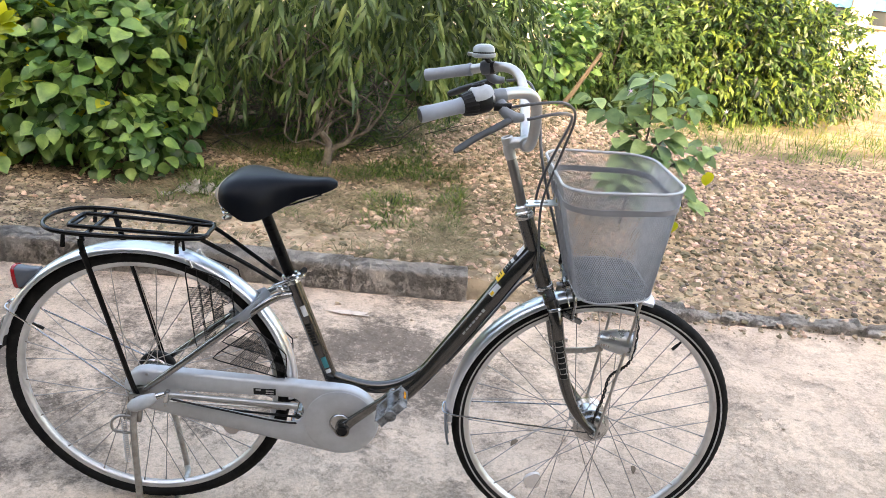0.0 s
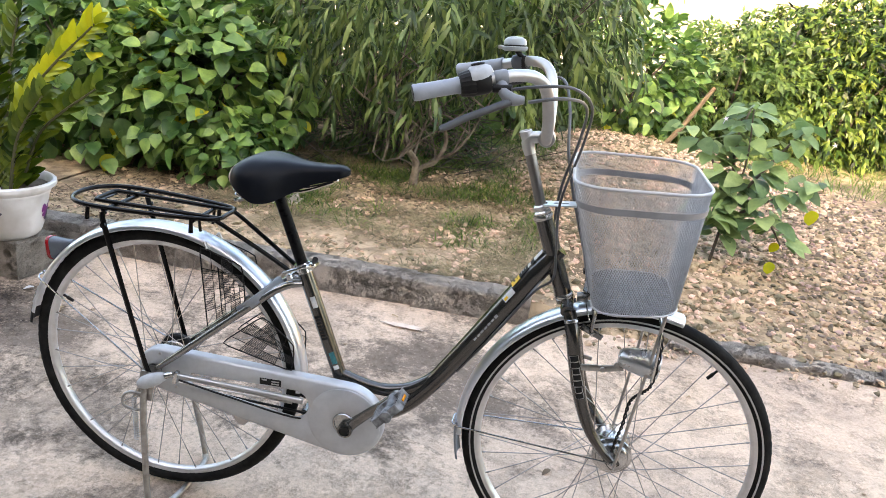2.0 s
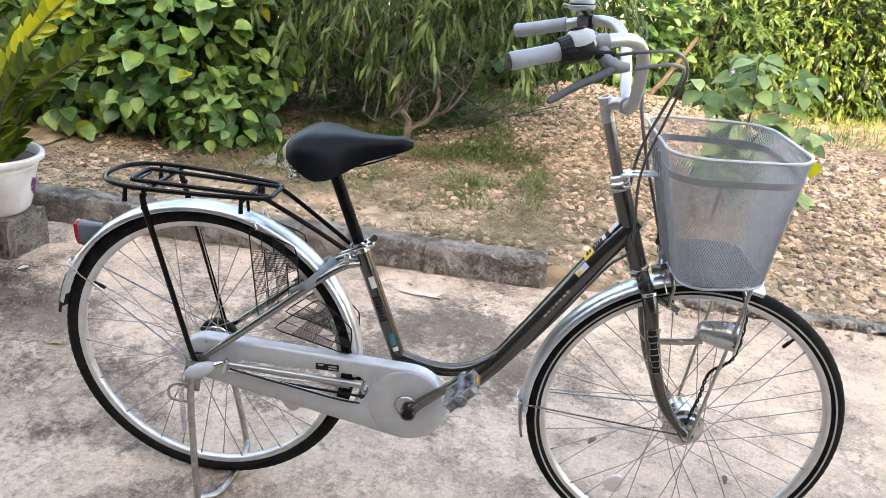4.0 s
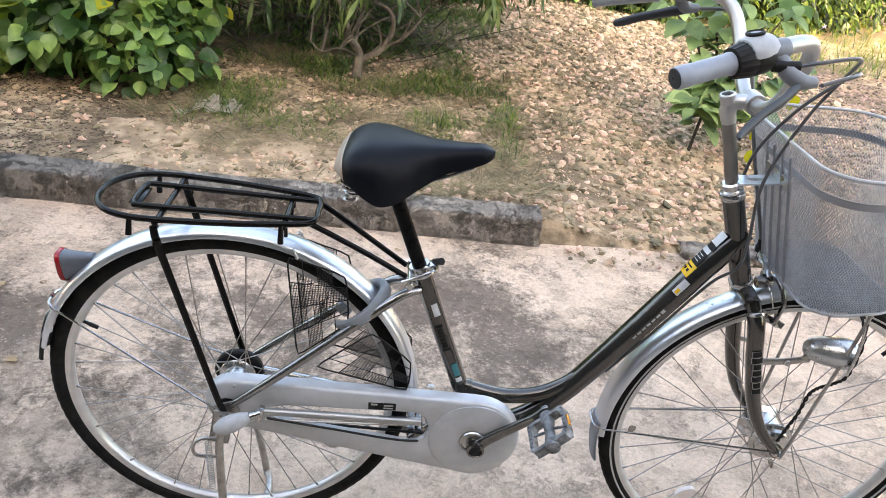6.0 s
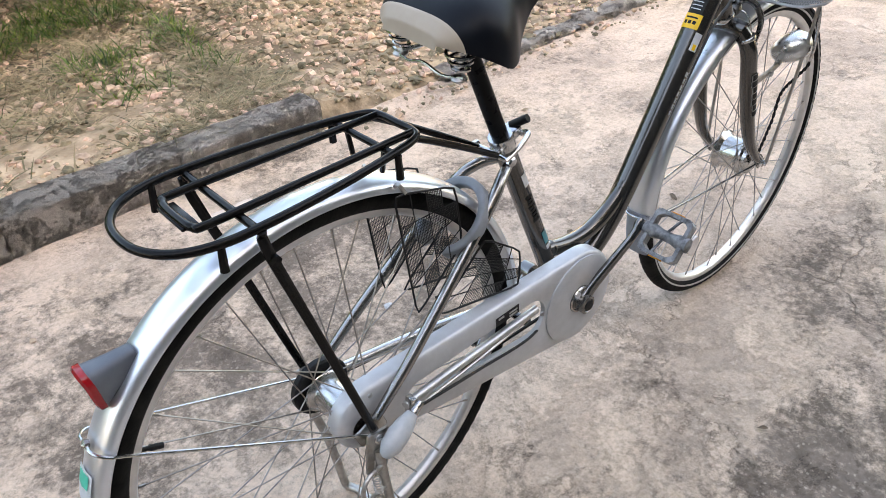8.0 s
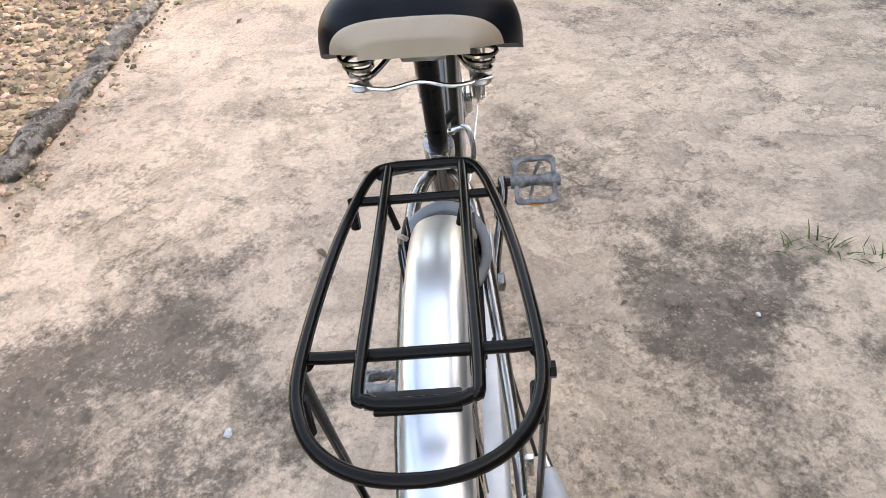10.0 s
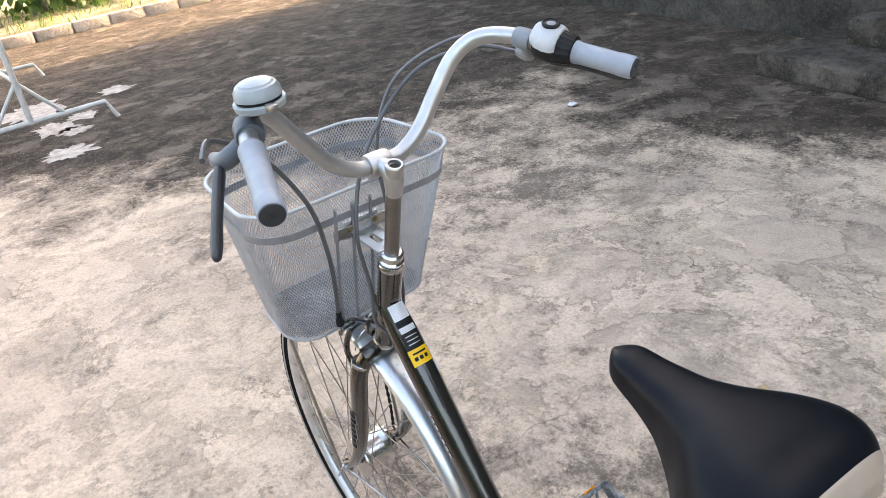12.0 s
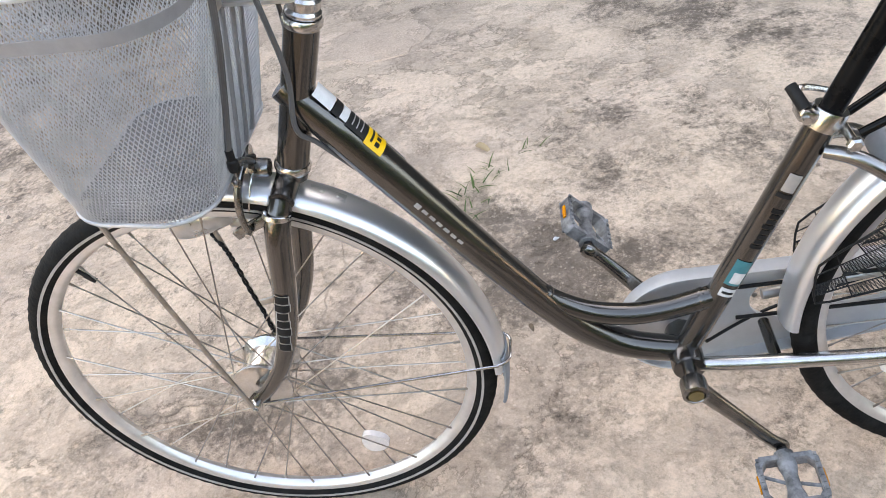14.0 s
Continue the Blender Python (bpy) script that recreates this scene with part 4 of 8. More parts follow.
bp("stay", hoop(RH, 151, 0.359, 0.031, 0.080), M_STEEL, rear_guard)
bp("stay", hoop(FH, 180, 0.3595, 0.031, 0.062), M_STEEL, front_guard)
bm = bmesh.new()
a = radians(151)
lathe(bm, [(0.0, 0), (0.006, 0), (0.006, 0.006), (0.0, 0.008)], RH + V((0.361 * math.cos(a), 0, 0.361 * math.sin(a))), (math.cos(a), 0, math.sin(a)), 8)
bp("stay_bolt", bm, M_STEEL, rear_guard)
bm = bmesh.new()
box(bm, (0.045, 0.016, 0.003), pose(0.8885, 0, 0.6265, 0, -32, 0), 0.0012)
for q in (0.007, -0.012):
    lathe(bm, [(0.0, 0), (0.004, 0), (0.003, 0.002), (0.0, 0.0025)], (0.8885 + q * 0.85, 0, 0.6270 + q * 0.53), (-0.53, 0, 0.85), 10)
bp("guard_bracket", bm, M_ZINC, front_guard, "zinc-plated strap with two rivets")
# tail lamp on the rear mudguard
bm = bmesh.new()
e0, e1 = V((-0.237, 0, 0.597)), V((-0.288, 0, 0.582))
rows = []
for k, (w, h) in zip((0, 0.3, 0.7, 1.0), ((0.011, 0.011), (0.013, 0.015), (0.016, 0.021), (0.019, 0.027))):
    c = e0.lerp(e1, k)
    rows.append([bm.verts.new(c + V((-0.16 * h * math.sin(b), w * math.copysign(abs(math.cos(b)) ** 0.6, math.cos(b)), h * math.copysign(abs(math.sin(b)) ** 0.6, math.sin(b)))))
                 for b in (2 * math.pi * i / 24 for i in range(24))])
grid_faces(bm, rows, closed_v=True)
bm.faces.new(rows[0])
bm.faces.new(rows[-1])
bmesh.ops.recalc_face_normals(bm, faces=bm.faces)
lamp = bp("tail_lamp", bm, M_HOUS, label="grey tail lamp housing with red lens")
bm = bmesh.new()
rows = []
for k, sc in ((0.001, 1.04), (-0.006, 1.04), (-0.0085, 0.9)):
    c = e1 + V((k, 0, 0))
    rows.append([bm.verts.new(c + V((-0.16 * 0.027 * math.sin(b), sc * 0.020 * math.copysign(abs(math.cos(b)) ** 0.6, math.cos(b)), sc * 0.027 * math.copysign(abs(math.sin(b)) ** 0.6, math.sin(b)))))
                 for b in (2 * math.pi * i / 24 for i in range(24))])
grid_faces(bm, rows, closed_v=True)
bm.faces.new(rows[0])
bm.faces.new(rows[-1])
bmesh.ops.recalc_face_normals(bm, faces=bm.faces)
bp("lens", bm, M_RED, lamp, "red tail lamp lens")
bm = bmesh.new()
swept_arc(bm, RH, [(-0.017, 0.3575), (0, 0.3605), (0.017, 0.3575), (0, 0.3595)], 156.5, 164, 6)
bp("inspection_sticker", bm, M_ST_W, rear_guard, "white and green sticker")
bm = bmesh.new()
swept_arc(bm, RH, [(-0.012, 0.3595), (0, 0.3612), (0.012, 0.3595), (0, 0.3602)], 157, 160, 4)
bp("print_bar", bm, M_GREEN, rear_guard)

# fork and front end
bm = bmesh.new()
for s in (1, -1):
    tube(bm, [(0.932, 0.030 * s, 0.652), (0.945, 0.047 * s, 0.617), (0.963, 0.052 * s, 0.545), (0.987, 0.054 * s, 0.463), (1.017, 0.056 * s, 0.397), (1.053, 0.057 * s, 0.351), (1.077, 0.058 * s, 0.332)],
         [0.0145, 0.0158, 0.0155, 0.0145, 0.0125, 0.0105, 0.0090], 14, 5)
    box(bm, (0.030, 0.005, 0.026), pose(1.077, 0.0585 * s, 0.329, 0, 45, 0), 0.004)
tube(bm, [(0.928, -0.040, 0.654), (0.926, -0.02, 0.659), (0.926, 0.02, 0.659), (0.928, 0.040, 0.654)], 0.015, 14, 4)
fork = bp("fork", bm, M_PAINT)
for s in (1, -1):
    g = bmesh.new()
    lathe(g, [(0.0158, -0.004), (0.0166, -0.003), (0.0166, 0.002), (0.0158, 0.003)], (0.940, 0.0435 * s, 0.636), (0.3, 0.35 * s, -0.9), 18)
    bp("crown_ring", g, M_STEEL, fork)
    c = 0 if s > 0 else 180
    start = 0.004 if s > 0 else -0.034
    fa, fb = (0.9655, 0.0525 * s, 0.537), (0.990, 0.0542 * s, 0.455)
    for i in range(7):
        t0 = start + i * 0.0145
        wide = 30 + 5 * math.sin(i * 2.1)
        bp("name_bar", on_tube(fa, fb, 0.0160 - 0.00025 * i, t0, t0 + 0.0136, c - wide - 5, c + wide + 5, 4), M_ST_S, fork)
        bp("name_bar", on_tube(fa, fb, 0.0164 - 0.00025 * i, t0 + 0.0008, t0 + 0.0128, c - wide, c + wide, 4), M_ST_K, fork)
bp("lamp_stop", boxes((0.026, 0.004, 0.010), pose(0.992, 0.053, 0.515, 0, 10, 0), 0.002), M_DULL, fork)

# front calliper brake
M_BRAKE = surf("dark_plated_steel", (0.30, 0.30, 0.30), (0.20, 0.195, 0.19), 40, 0.20, 0.34, metal=1.0)
brake = bp("front_brake", lathes([(0.0, -0.004), (0.0105, -0.004), (0.0115, 0.0), (0.0115, 0.016), (0.009, 0.020), (0.0, 0.020)], (0.948, 0, 0.676), (0.98, 0, 0.16), 20), M_BRAKE, label="dark plated front calliper brake")
bp("pivot_nut", lathes([(0.0, 0), (0.0075, 0), (0.0075, 0.006), (0.005, 0.009), (0.0, 0.009)], (0.968, 0, 0.679), (0.98, 0, 0.16), 6), M_STEEL, brake)
for s, lift in ((1, 0.0), (-1, 0.006)):
    bp("brake_arm", tubes([(0.962 + lift, -0.006 * s, 0.688), (0.966 + lift, 0.014 * s, 0.694), (0.971 + lift, 0.032 * s, 0.684), (0.978 + lift, 0.042 * s, 0.660), (0.983, 0.042 * s, 0.635), (0.985, 0.036 * s, 0.612)], [0.0062, 0.0078, 0.0075, 0.0066, 0.0058, 0.0050], 10, 5, squash=0.7), M_BRAKE, brake)
    bp("cable_arm", tubes([(0.960 + lift, 0.004 * s, 0.690), (0.962 + lift, 0.026, 0.700 + 0.006 * s), (0.960 + lift, 0.050, 0.705 + 0.010 * s), (0.958, 0.056, 0.708 + 0.012 * s)], [0.006, 0.0055, 0.005, 0.0045], 9, 4, squash=0.7), M_BRAKE, brake)
    bp("return_spring", tubes([(0.962, 0.006 * s, 0.678), (0.964, 0.020 * s, 0.672), (0.970, 0.028 * s, 0.655), (0.976, 0.031 * s, 0.640)], 0.0013, 6, 4), M_STEEL, brake)
    pad = bp("pad_holder", boxes((0.052, 0.006, 0.013), pose(0.986, 0.0245 * s, 0.611, 0, 22, 0), 0.002), M_BRAKE, brake)
    bp("brake_pad", boxes((0.048, 0.008, 0.010), pose(0.986, 0.0180 * s, 0.611, 0, 22, 0), 0.0025), M_BLACKPL, pad, "black rubber brake pad")
    bp("pad_bolt", lathes([(0.0, 0), (0.0055, 0), (0.0055, 0.005), (0.0035, 0.006), (0.0035, 0.013), (0.0, 0.013)], (0.986, 0.030 * s, 0.612), (0, s, 0), 8), M_STEEL, pad)
bp("adjuster_barrel", lathes([(0.0, 0.0), (0.0058, 0.0), (0.0064, 0.003), (0.0064, 0.012), (0.0045, 0.014), (0.0045, 0.026), (0.0, 0.026)], (0.957, 0.0545, 0.712), (-0.10, -0.06, 1.0), 14), M_BLACKPL, brake)
bp("inner_wire", tubes([(0.957, 0.0545, 0.713), (0.960, 0.055, 0.690)], 0.0011, 6), M_STEEL, brake)

# stem and bar
M_LEVER = surf("dark_grey_lever", (0.022, 0.024, 0.028), (0.034, 0.036, 0.040), 40, 0.4, 0.5, bump=0.05, bscale=400)
bm = bmesh.new()
tube(bm, [(0.801, 0, 0.966), (0.793, 0, 0.988), (0.800, 0, 1.000), (0.823, 0, 1.003)], [0.0118, 0.0135, 0.0130, 0.0120], 16, 4)
lathe(bm, [(0.0, -0.017), (0.0165, -0.017), (0.0175, -0.013), (0.0175, 0.013), (0.0165, 0.017), (0.0, 0.017)], (0.829, 0, 1.003), (0, 1, 0), 22)
lathe(bm, [(0.0118, 0.0), (0.0132, 0.016), (0.0118, 0.018), (0.0090, 0.0175), (0.0082, 0.009), (0, 0.009)], (0.7905, 0, 0.996), (-0.34, 0, 0.94), 18)
stem = bp("stem", bm, M_BAR, label="dull aluminium quill stem")
bp("stem_shaft", tubes([(0.849, 0, 0.834), (0.799, 0, 0.972)], 0.0112, 16), M_STEMD, stem, "satin grey steel stem shaft")
# bolt widened to a black disc that stands in for the recess's shade
bp("bolt_disc", lathes([(0.0, 0), (0.0082, 0), (0.0078, 0.003), (0.004, 0.0035), (0.0, 0.002)], (0.7871, 0, 1.0054), (-0.34, 0, 0.94), 6), M_BLACKPL, stem)
bar_half = [(0.829, 0.0, 1.003), (0.829, 0.035, 1.004), (0.829, 0.072, 1.026), (0.825, 0.106, 1.068), (0.815, 0.138, 1.110), (0.794, 0.165, 1.131), (0.760, 0.188, 1.132),
            (0.718, 0.209, 1.120), (0.66, 0.230, 1.102), (0.618, 0.243, 1.090)]
pts = [V((p[0], -p[1], p[2])) for p in reversed(bar_half[1:])] + [V(p) for p in bar_half]
bar = bp("handlebar", tubes(pts, 0.0112, 14, 5), M_BAR, label="dull aluminium swept-back handlebar")
for s in (1, -1):
    g0, g1 = V((0.702, 0.2155 * s, 1.115)), V((0.597, 0.252 * s, 1.0835))
    ax = (g1 - g0).normalized()
    if s < 0:
        g0 = g0 + ax * 0.034
    L = (g1 - g0).length
    prof = [(0.012, -0.001), (0.0146, 0.0), (0.0150, 0.004), (0.0140, 0.008), (0.0138, 0.02), (0.0138, L - 0.022), (0.0144, L - 0.020), (0.0146, L - 0.003), (0.0136, L), (0.0, L)]
    grip = bp("grip", lathes(prof, g0, ax, 22), M_GRIP, bar, "pale blue-grey plastic grip")
    bp("grip_end", lathes([(0.0, 0.0), (0.0128, 0.0), (0.0124, 0.0012), (0.0035, 0.0016), (0.0030, 0.0004), (0.0, 0.0004)], g1, ax, 20), M_LEVER, bar, "dark rubber grip end")
    # brake lever: clamp, housing and blade
    g = bmesh.new()
    k = 0.0165 if s > 0 else 0.0140
    lathe(g, [(0.0113, -0.012), (k - 0.001, -0.012), (k, -0.008), (k, 0.008), (k - 0.001, 0.012), (0.0113, 0.012)], (0.736, 0.2005 * s, 1.1255), ax, 18)
    tube(g, [(0.738, 0.206 * s, 1.117), (0.750, 0.222 * s, 1.103), (0.764, 0.230 * s, 1.096), (0.784, 0.230 * s, 1.098)], [0.010, 0.0115, 0.011, 0.0065], 10, 4)
    lv = bp("brake_lever", g, M_GREYPL if s < 0 else M_HOUS, bar, "grey brake lever body" if s < 0 else "blue-grey brake lever body")
    run = [(0.766, 0.231 * s, 1.093), (0.748, 0.242 * s, 1.086), (0.724, 0.257 * s, 1.074), (0.695, 0.274 * s, 1.060), (0.672, 0.288 * s, 1.046), (0.660, 0.295 * s, 1.040), (0.656, 0.297 * s, 1.038)]
    wide = [0.007, 0.0092, 0.0086, 0.0082, 0.0085, 0.0070, 0.0025]
    if s < 0:
        # the right blade stands further out from its grip and is slimmer
        run = [(p[0] + 0.0062 * k / 6, p[1] - 0.0354 * k / 6, p[2] + 0.0064 * k / 6) for k, p in enumerate(run)]
        wide = [0.75 * q for q in wide]
    bp("lever_blade", tubes(run, wide, 12, 5, squash=0.75), M_LEVER, lv, "dark grey lever blade")
# the bar sits a little to the right and tilted up in its clamp
BAR_P = Matrix.Translation((0.829 - 0.5, 0, 1.003))
bar.matrix_local = Matrix.Translation((0, -0.004, 0.001)) @ BAR_P @ pose(0, 0, 0, 0, 1.4, 0) @ BAR_P.inverted()
# grip shifter on the right
ax = (V((0.597, -0.252, 1.0835)) - V((0.702, -0.2155, 1.115))).normalized()
g0 = V((0.702, -0.2155, 1.1150)) + ax * 0.003
sh = bp("gear_shifter", lathes([(0.011, -0.022), (0.019, -0.022), (0.0225, -0.016), (0.0230, 0.004), (0.022, 0.007), (0.0125, 0.007)], g0, ax, 22), M_BLACKPL, bar, "black twist shifter housing with pale cap")
rib = bmesh.new()
rows = []
for h, r in ((0.004, 0.0210), (0.010, 0.0222), (0.022, 0.0205), (0.031, 0.0185), (0.032, 0.013)):
    q = V((0, 0, 1)).rotation_difference(ax)
    rows.append([rib.verts.new(g0 + q @ V(((r + (0.0012 if i % 2 else 0)) * math.cos(2 * math.pi * i / 36), (r + (0.0012 if i % 2 else 0)) * math.sin(2 * math.pi * i / 36), h))) for i in range(36)])
grid_faces(rib, rows, closed_v=True)
bmesh.ops.recalc_face_normals(rib, faces=rib.faces)
bp("twist_grip", rib, M_BLACKPL, sh, "black ribbed twist grip")
up_s = (V((-0.25, 0.10, 1)) - ax * V((-0.25, 0.10, 1)).dot(ax)).normalized()
sd_s = ax.cross(up_s)
bm = bmesh.new()
rows = []
for h, r, wid in ((-0.028, 0.0185, 50), (-0.025, 0.0250, 62), (-0.016, 0.0285, 78), (-0.004, 0.0295, 84), (0.008, 0.0275, 84), (0.012, 0.0250, 80), (0.0125, 0.0215, 78)):
    row = []
    for i in range(17):
        a = radians(-wid + 2 * wid * i / 16)
        k = r * (1 - 0.10 * (abs(a) / radians(84)) ** 4)
        row.append(bm.verts.new(g0 + ax * h + up_s * k * math.cos(a) + sd_s * k * math.sin(a)))
    rows.append(row)
grid_faces(bm, rows)
bmesh.ops.recalc_face_normals(bm, faces=bm.faces)
bp("cap", bm, M_PALEPL, sh, "pale grey plastic cap of the shifter")
gc = g0 + ax * -0.005 + up_s * 0.0275
bp("gauge_ring", lathes([(0.0115, 0.0), (0.0125, 0.003), (0.0105, 0.0045), (0.0095, 0.003)], gc, up_s, 22), M_BLACKPL, sh)
bp("gauge", lathes([(0.0098, 0.001), (0.006, 0.0030), (0.0, 0.0034)], gc, up_s, 20), M_GREYPL, sh, "round grey gear gauge")
bp("cable_stub", tubes([(0.728, -0.218, 1.108), (0.760, -0.222, 1.112)], 0.0075, 10), M_BLACKPL, sh)
# bell on the left
bm = bmesh.new()
lathe(bm, [(0.0, 0.0), (0.022, 0.0), (0.0275, 0.003), (0.0285, 0.009), (0.0275, 0.0105), (0.0235, 0.0105), (0.0235, 0.0130), (0.0255, 0.0140), (0.0250, 0.021), (0.0215, 0.0265), (0.0185, 0.0275), (0.0175, 0.0290), (0.010, 0.0310), (0.0, 0.0315)],
      (0.728, 0.180, 1.1515), (-0.08, 0.05, 0.99), 30)
bell = bp("bell", bm, M_BELL, label="domed pale grey bicycle bell")
bm = bmesh.new()
lathe(bm, [(0.0115, -0.008), (0.0150, -0.008), (0.0150, 0.008), (0.0115, 0.008)], (0.752, 0.192, 1.130), (-0.8, 0.42, -0.2), 16)
tube(bm, [(0.752, 0.192, 1.133), (0.732, 0.182, 1.154)], 0.006, 8)
bp("bell_clamp", bm, M_BLACKPL, bell)
bp("bell_gap", lathes([(0.0238, 0.0100), (0.0245, 0.0106), (0.0245, 0.0128), (0.0238, 0.0134)], (0.728, 0.180, 1.1515), (-0.08, 0.05, 0.99), 30), M_BLACKPL, bell)
bp("bell_striker", boxes((0.022, 0.010, 0.008), pose(0.701, 0.182, 1.157, 0, 0, 0), 0.002), M_DULL, bell)

# cables
def cable(pts, r=0.0026, mat=None, label="black cable"):
    return bp("cable", tubes(pts, r, 7, 6), mat or M_BLACKPL, label=label)


M_CABLE = surf("dark_cable_sleeve", (0.065, 0.066, 0.070), (0.095, 0.096, 0.10), 20, 0.26, 0.4)
cable([(0.793, 0.238, 1.098), (0.843, 0.205, 1.102), (0.866, 0.140, 1.050), (0.878, 0.092, 0.965), (0.902, 0.070, 0.880), (0.931, 0.058, 0.800), (0.9545, 0.0535, 0.737)], 0.0035, M_CABLE, "dark brake cable")
cable([(0.793, -0.238, 1.098), (0.855, -0.205, 1.108), (0.895, -0.12, 1.085), (0.892, -0.02, 1.00), (0.874, 0.030, 0.90), (0.872, 0.028, 0.80), (0.885, 0.026, 0.735), (0.868, 0.012, 0.700), (0.80, 0.0, 0.598), (0.73, 0, 0.488)], 0.0031, M_CABLE, "dark brake cable")
cable([(0.756, -0.222, 1.112), (0.80, -0.215, 1.122), (0.865, -0.18, 1.124), (0.905, -0.10, 1.085), (0.900, -0.045, 1.0), (0.876, -0.030, 0.88), (0.885, -0.033, 0.77), (0.886, -0.026, 0.715), (0.85, -0.020, 0.675), (0.78, -0.014, 0.560), (0.71, -0.012, 0.455)], 0.0028, M_CABLE, "dark gear cable")
cable([(0.445, -0.018, 0.276), (0.35, -0.060, 0.286), (0.2, -0.078, 0.318), (0.08, -0.092, 0.346)], 0.0024, M_BLACKPL)

# basket
bk_low = dict(x0=0.970, x1=1.134, yr=0.135, yf=0.130, z0=0.700, z1=0.718, rr=0.05, rf=0.060, yc=-0.007)
bk_top = dict(x0=0.893, x1=1.146, yr=0.180, yf=0.172, z0=0.957, z1=0.969, rr=0.062, rf=0.078, yc=-0.012)


def basket_loop(p, n=160):
    """Points of a rounded, slightly tapering rectangle, in even steps."""
    def corner(cx, cy, r, a0):
        return [V((cx + r * math.cos(radians(a0 + 9 * i)), cy + r * math.sin(radians(a0 + 9 * i)), 0)) for i in range(11)]
    rr, rf = p["rr"], p["rf"]
    pts = corner(p["x1"] - rf, p["yf"] - rf, rf, 0) + corner(p["x0"] + rr, p["yr"] - rr, rr, 90) + corner(p["x0"] + rr, -p["yr"] + rr, rr, 180) + corner(p["x1"] - rf, -p["yf"] + rf, rf, 270)
    for q in pts:
        q.z = p["z0"] + (p["z1"] - p["z0"]) * (q.x - p["x0"]) / (p["x1"] - p["x0"])
        q.y += p["yc"]
    lens = [0.0]
    for i in range(len(pts)):
        lens.append(lens[-1] + (pts[(i + 1) % len(pts)] - pts[i]).length)
    out = []
    for i in range(n):
        s = lens[-1] * i / n
        j = max(k for k in range(len(pts)) if lens[k] <= s + 1e-9)
        f = (s - lens[j]) / max(lens[j + 1] - lens[j], 1e-9)
        out.append(pts[j].lerp(pts[(j + 1) % len(pts)], f))
    return out


NB = 400
loop_a, loop_b = basket_loop(bk_low, NB), basket_loop(bk_top, NB)


def on_basket(u, v):
    f = (u % 1.0) * NB
    i = int(f) % NB
    f -= int(f)
    a = loop_a[i].lerp(loop_a[(i + 1) % NB], f)
    b = loop_b[i].lerp(loop_b[(i + 1) % NB], f)
    return a.lerp(b, v)


basket = bp("basket", tubes(loop_b[::5], 0.0031, 8, closed=True), M_PALEPL, label="pale grey wire mesh front basket")
NW, HV = 180, 26
verts, faces = [], []
for sgn in (1, -1):
    for i in range(NW):
        ring_prev = None
        for j in range(HV + 1):
            v = j / HV
            c = on_basket(i / NW + sgn * v * 0.150 + 0.001, v) - V((0.5, 0, 0))
            c2 = on_basket(i / NW + sgn * v * 0.150 + 0.004, v) - V((0.5, 0, 0))
            t = (c2 - c).normalized()
            o = V((t.y, -t.x, 0))
            k = len(verts)
            r = 0.00066
            verts += [c + t * r * 1.15, c + o * r - t * r * 0.5, c - o * r - t * r * 0.5]
            if j:
                for q in range(3):
                    a, b = k - 3 + q, k - 3 + (q + 1) % 3
                    faces.append((a, b, b + 3, a + 3))
ob = arrays_mesh("wire_mesh", [tuple(v) for v in verts], faces, M_WIRE, basket, "fine diamond wire mesh", kind="stuff", smooth=True)
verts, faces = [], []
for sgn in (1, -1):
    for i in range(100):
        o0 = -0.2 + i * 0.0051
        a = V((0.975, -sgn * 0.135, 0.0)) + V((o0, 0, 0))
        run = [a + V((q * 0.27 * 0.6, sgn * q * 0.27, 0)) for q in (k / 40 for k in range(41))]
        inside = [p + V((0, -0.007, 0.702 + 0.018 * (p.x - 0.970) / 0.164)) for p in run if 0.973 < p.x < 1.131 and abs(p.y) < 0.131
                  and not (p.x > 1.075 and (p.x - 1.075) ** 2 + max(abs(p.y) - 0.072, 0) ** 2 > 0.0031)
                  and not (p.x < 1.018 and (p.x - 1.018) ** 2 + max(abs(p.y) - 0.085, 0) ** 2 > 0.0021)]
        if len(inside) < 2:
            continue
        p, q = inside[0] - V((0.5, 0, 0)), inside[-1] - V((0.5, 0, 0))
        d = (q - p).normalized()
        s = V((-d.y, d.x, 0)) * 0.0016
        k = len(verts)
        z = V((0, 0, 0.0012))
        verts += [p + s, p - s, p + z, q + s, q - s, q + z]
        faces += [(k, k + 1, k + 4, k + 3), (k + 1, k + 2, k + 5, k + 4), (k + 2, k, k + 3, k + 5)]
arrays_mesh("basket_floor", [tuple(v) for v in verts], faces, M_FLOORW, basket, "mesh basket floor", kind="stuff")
bp("floor_ring", tubes([p + V((0, 0, 0)) for p in loop_a[::5]], 0.0028, 8, closed=True), M_WIRE, basket)
bm = bmesh.new()
rows = []
for v, lift in ((0.812, 0.0014), (0.812, 0.0026), (0.862, 0.0026), (0.862, 0.0014)):
    row = []
    for i in range(100):
        c = on_basket(i / 100, v)
        t = (on_basket(i / 100 + 0.004, v) - c).normalized()
        row.append(bm.verts.new(c + V((t.y, -t.x, 0)) * lift))
    rows.append(row)
grid_faces(bm, rows, closed_v=True)
bmesh.ops.recalc_face_normals(bm, faces=bm.faces)
bp("basket_band", bm, M_BAND, basket, "flat grey band")
for yy in (-0.045, -0.016, 0.016, 0.045):
    bp("back_wire", tubes([(0.897, yy, 0.930), (0.904, yy, 0.912), (0.958, yy, 0.727), (0.967, yy * 0.9, 0.708)], 0.0027, 8, 4), M_BAND, basket)
bm = bmesh.new()
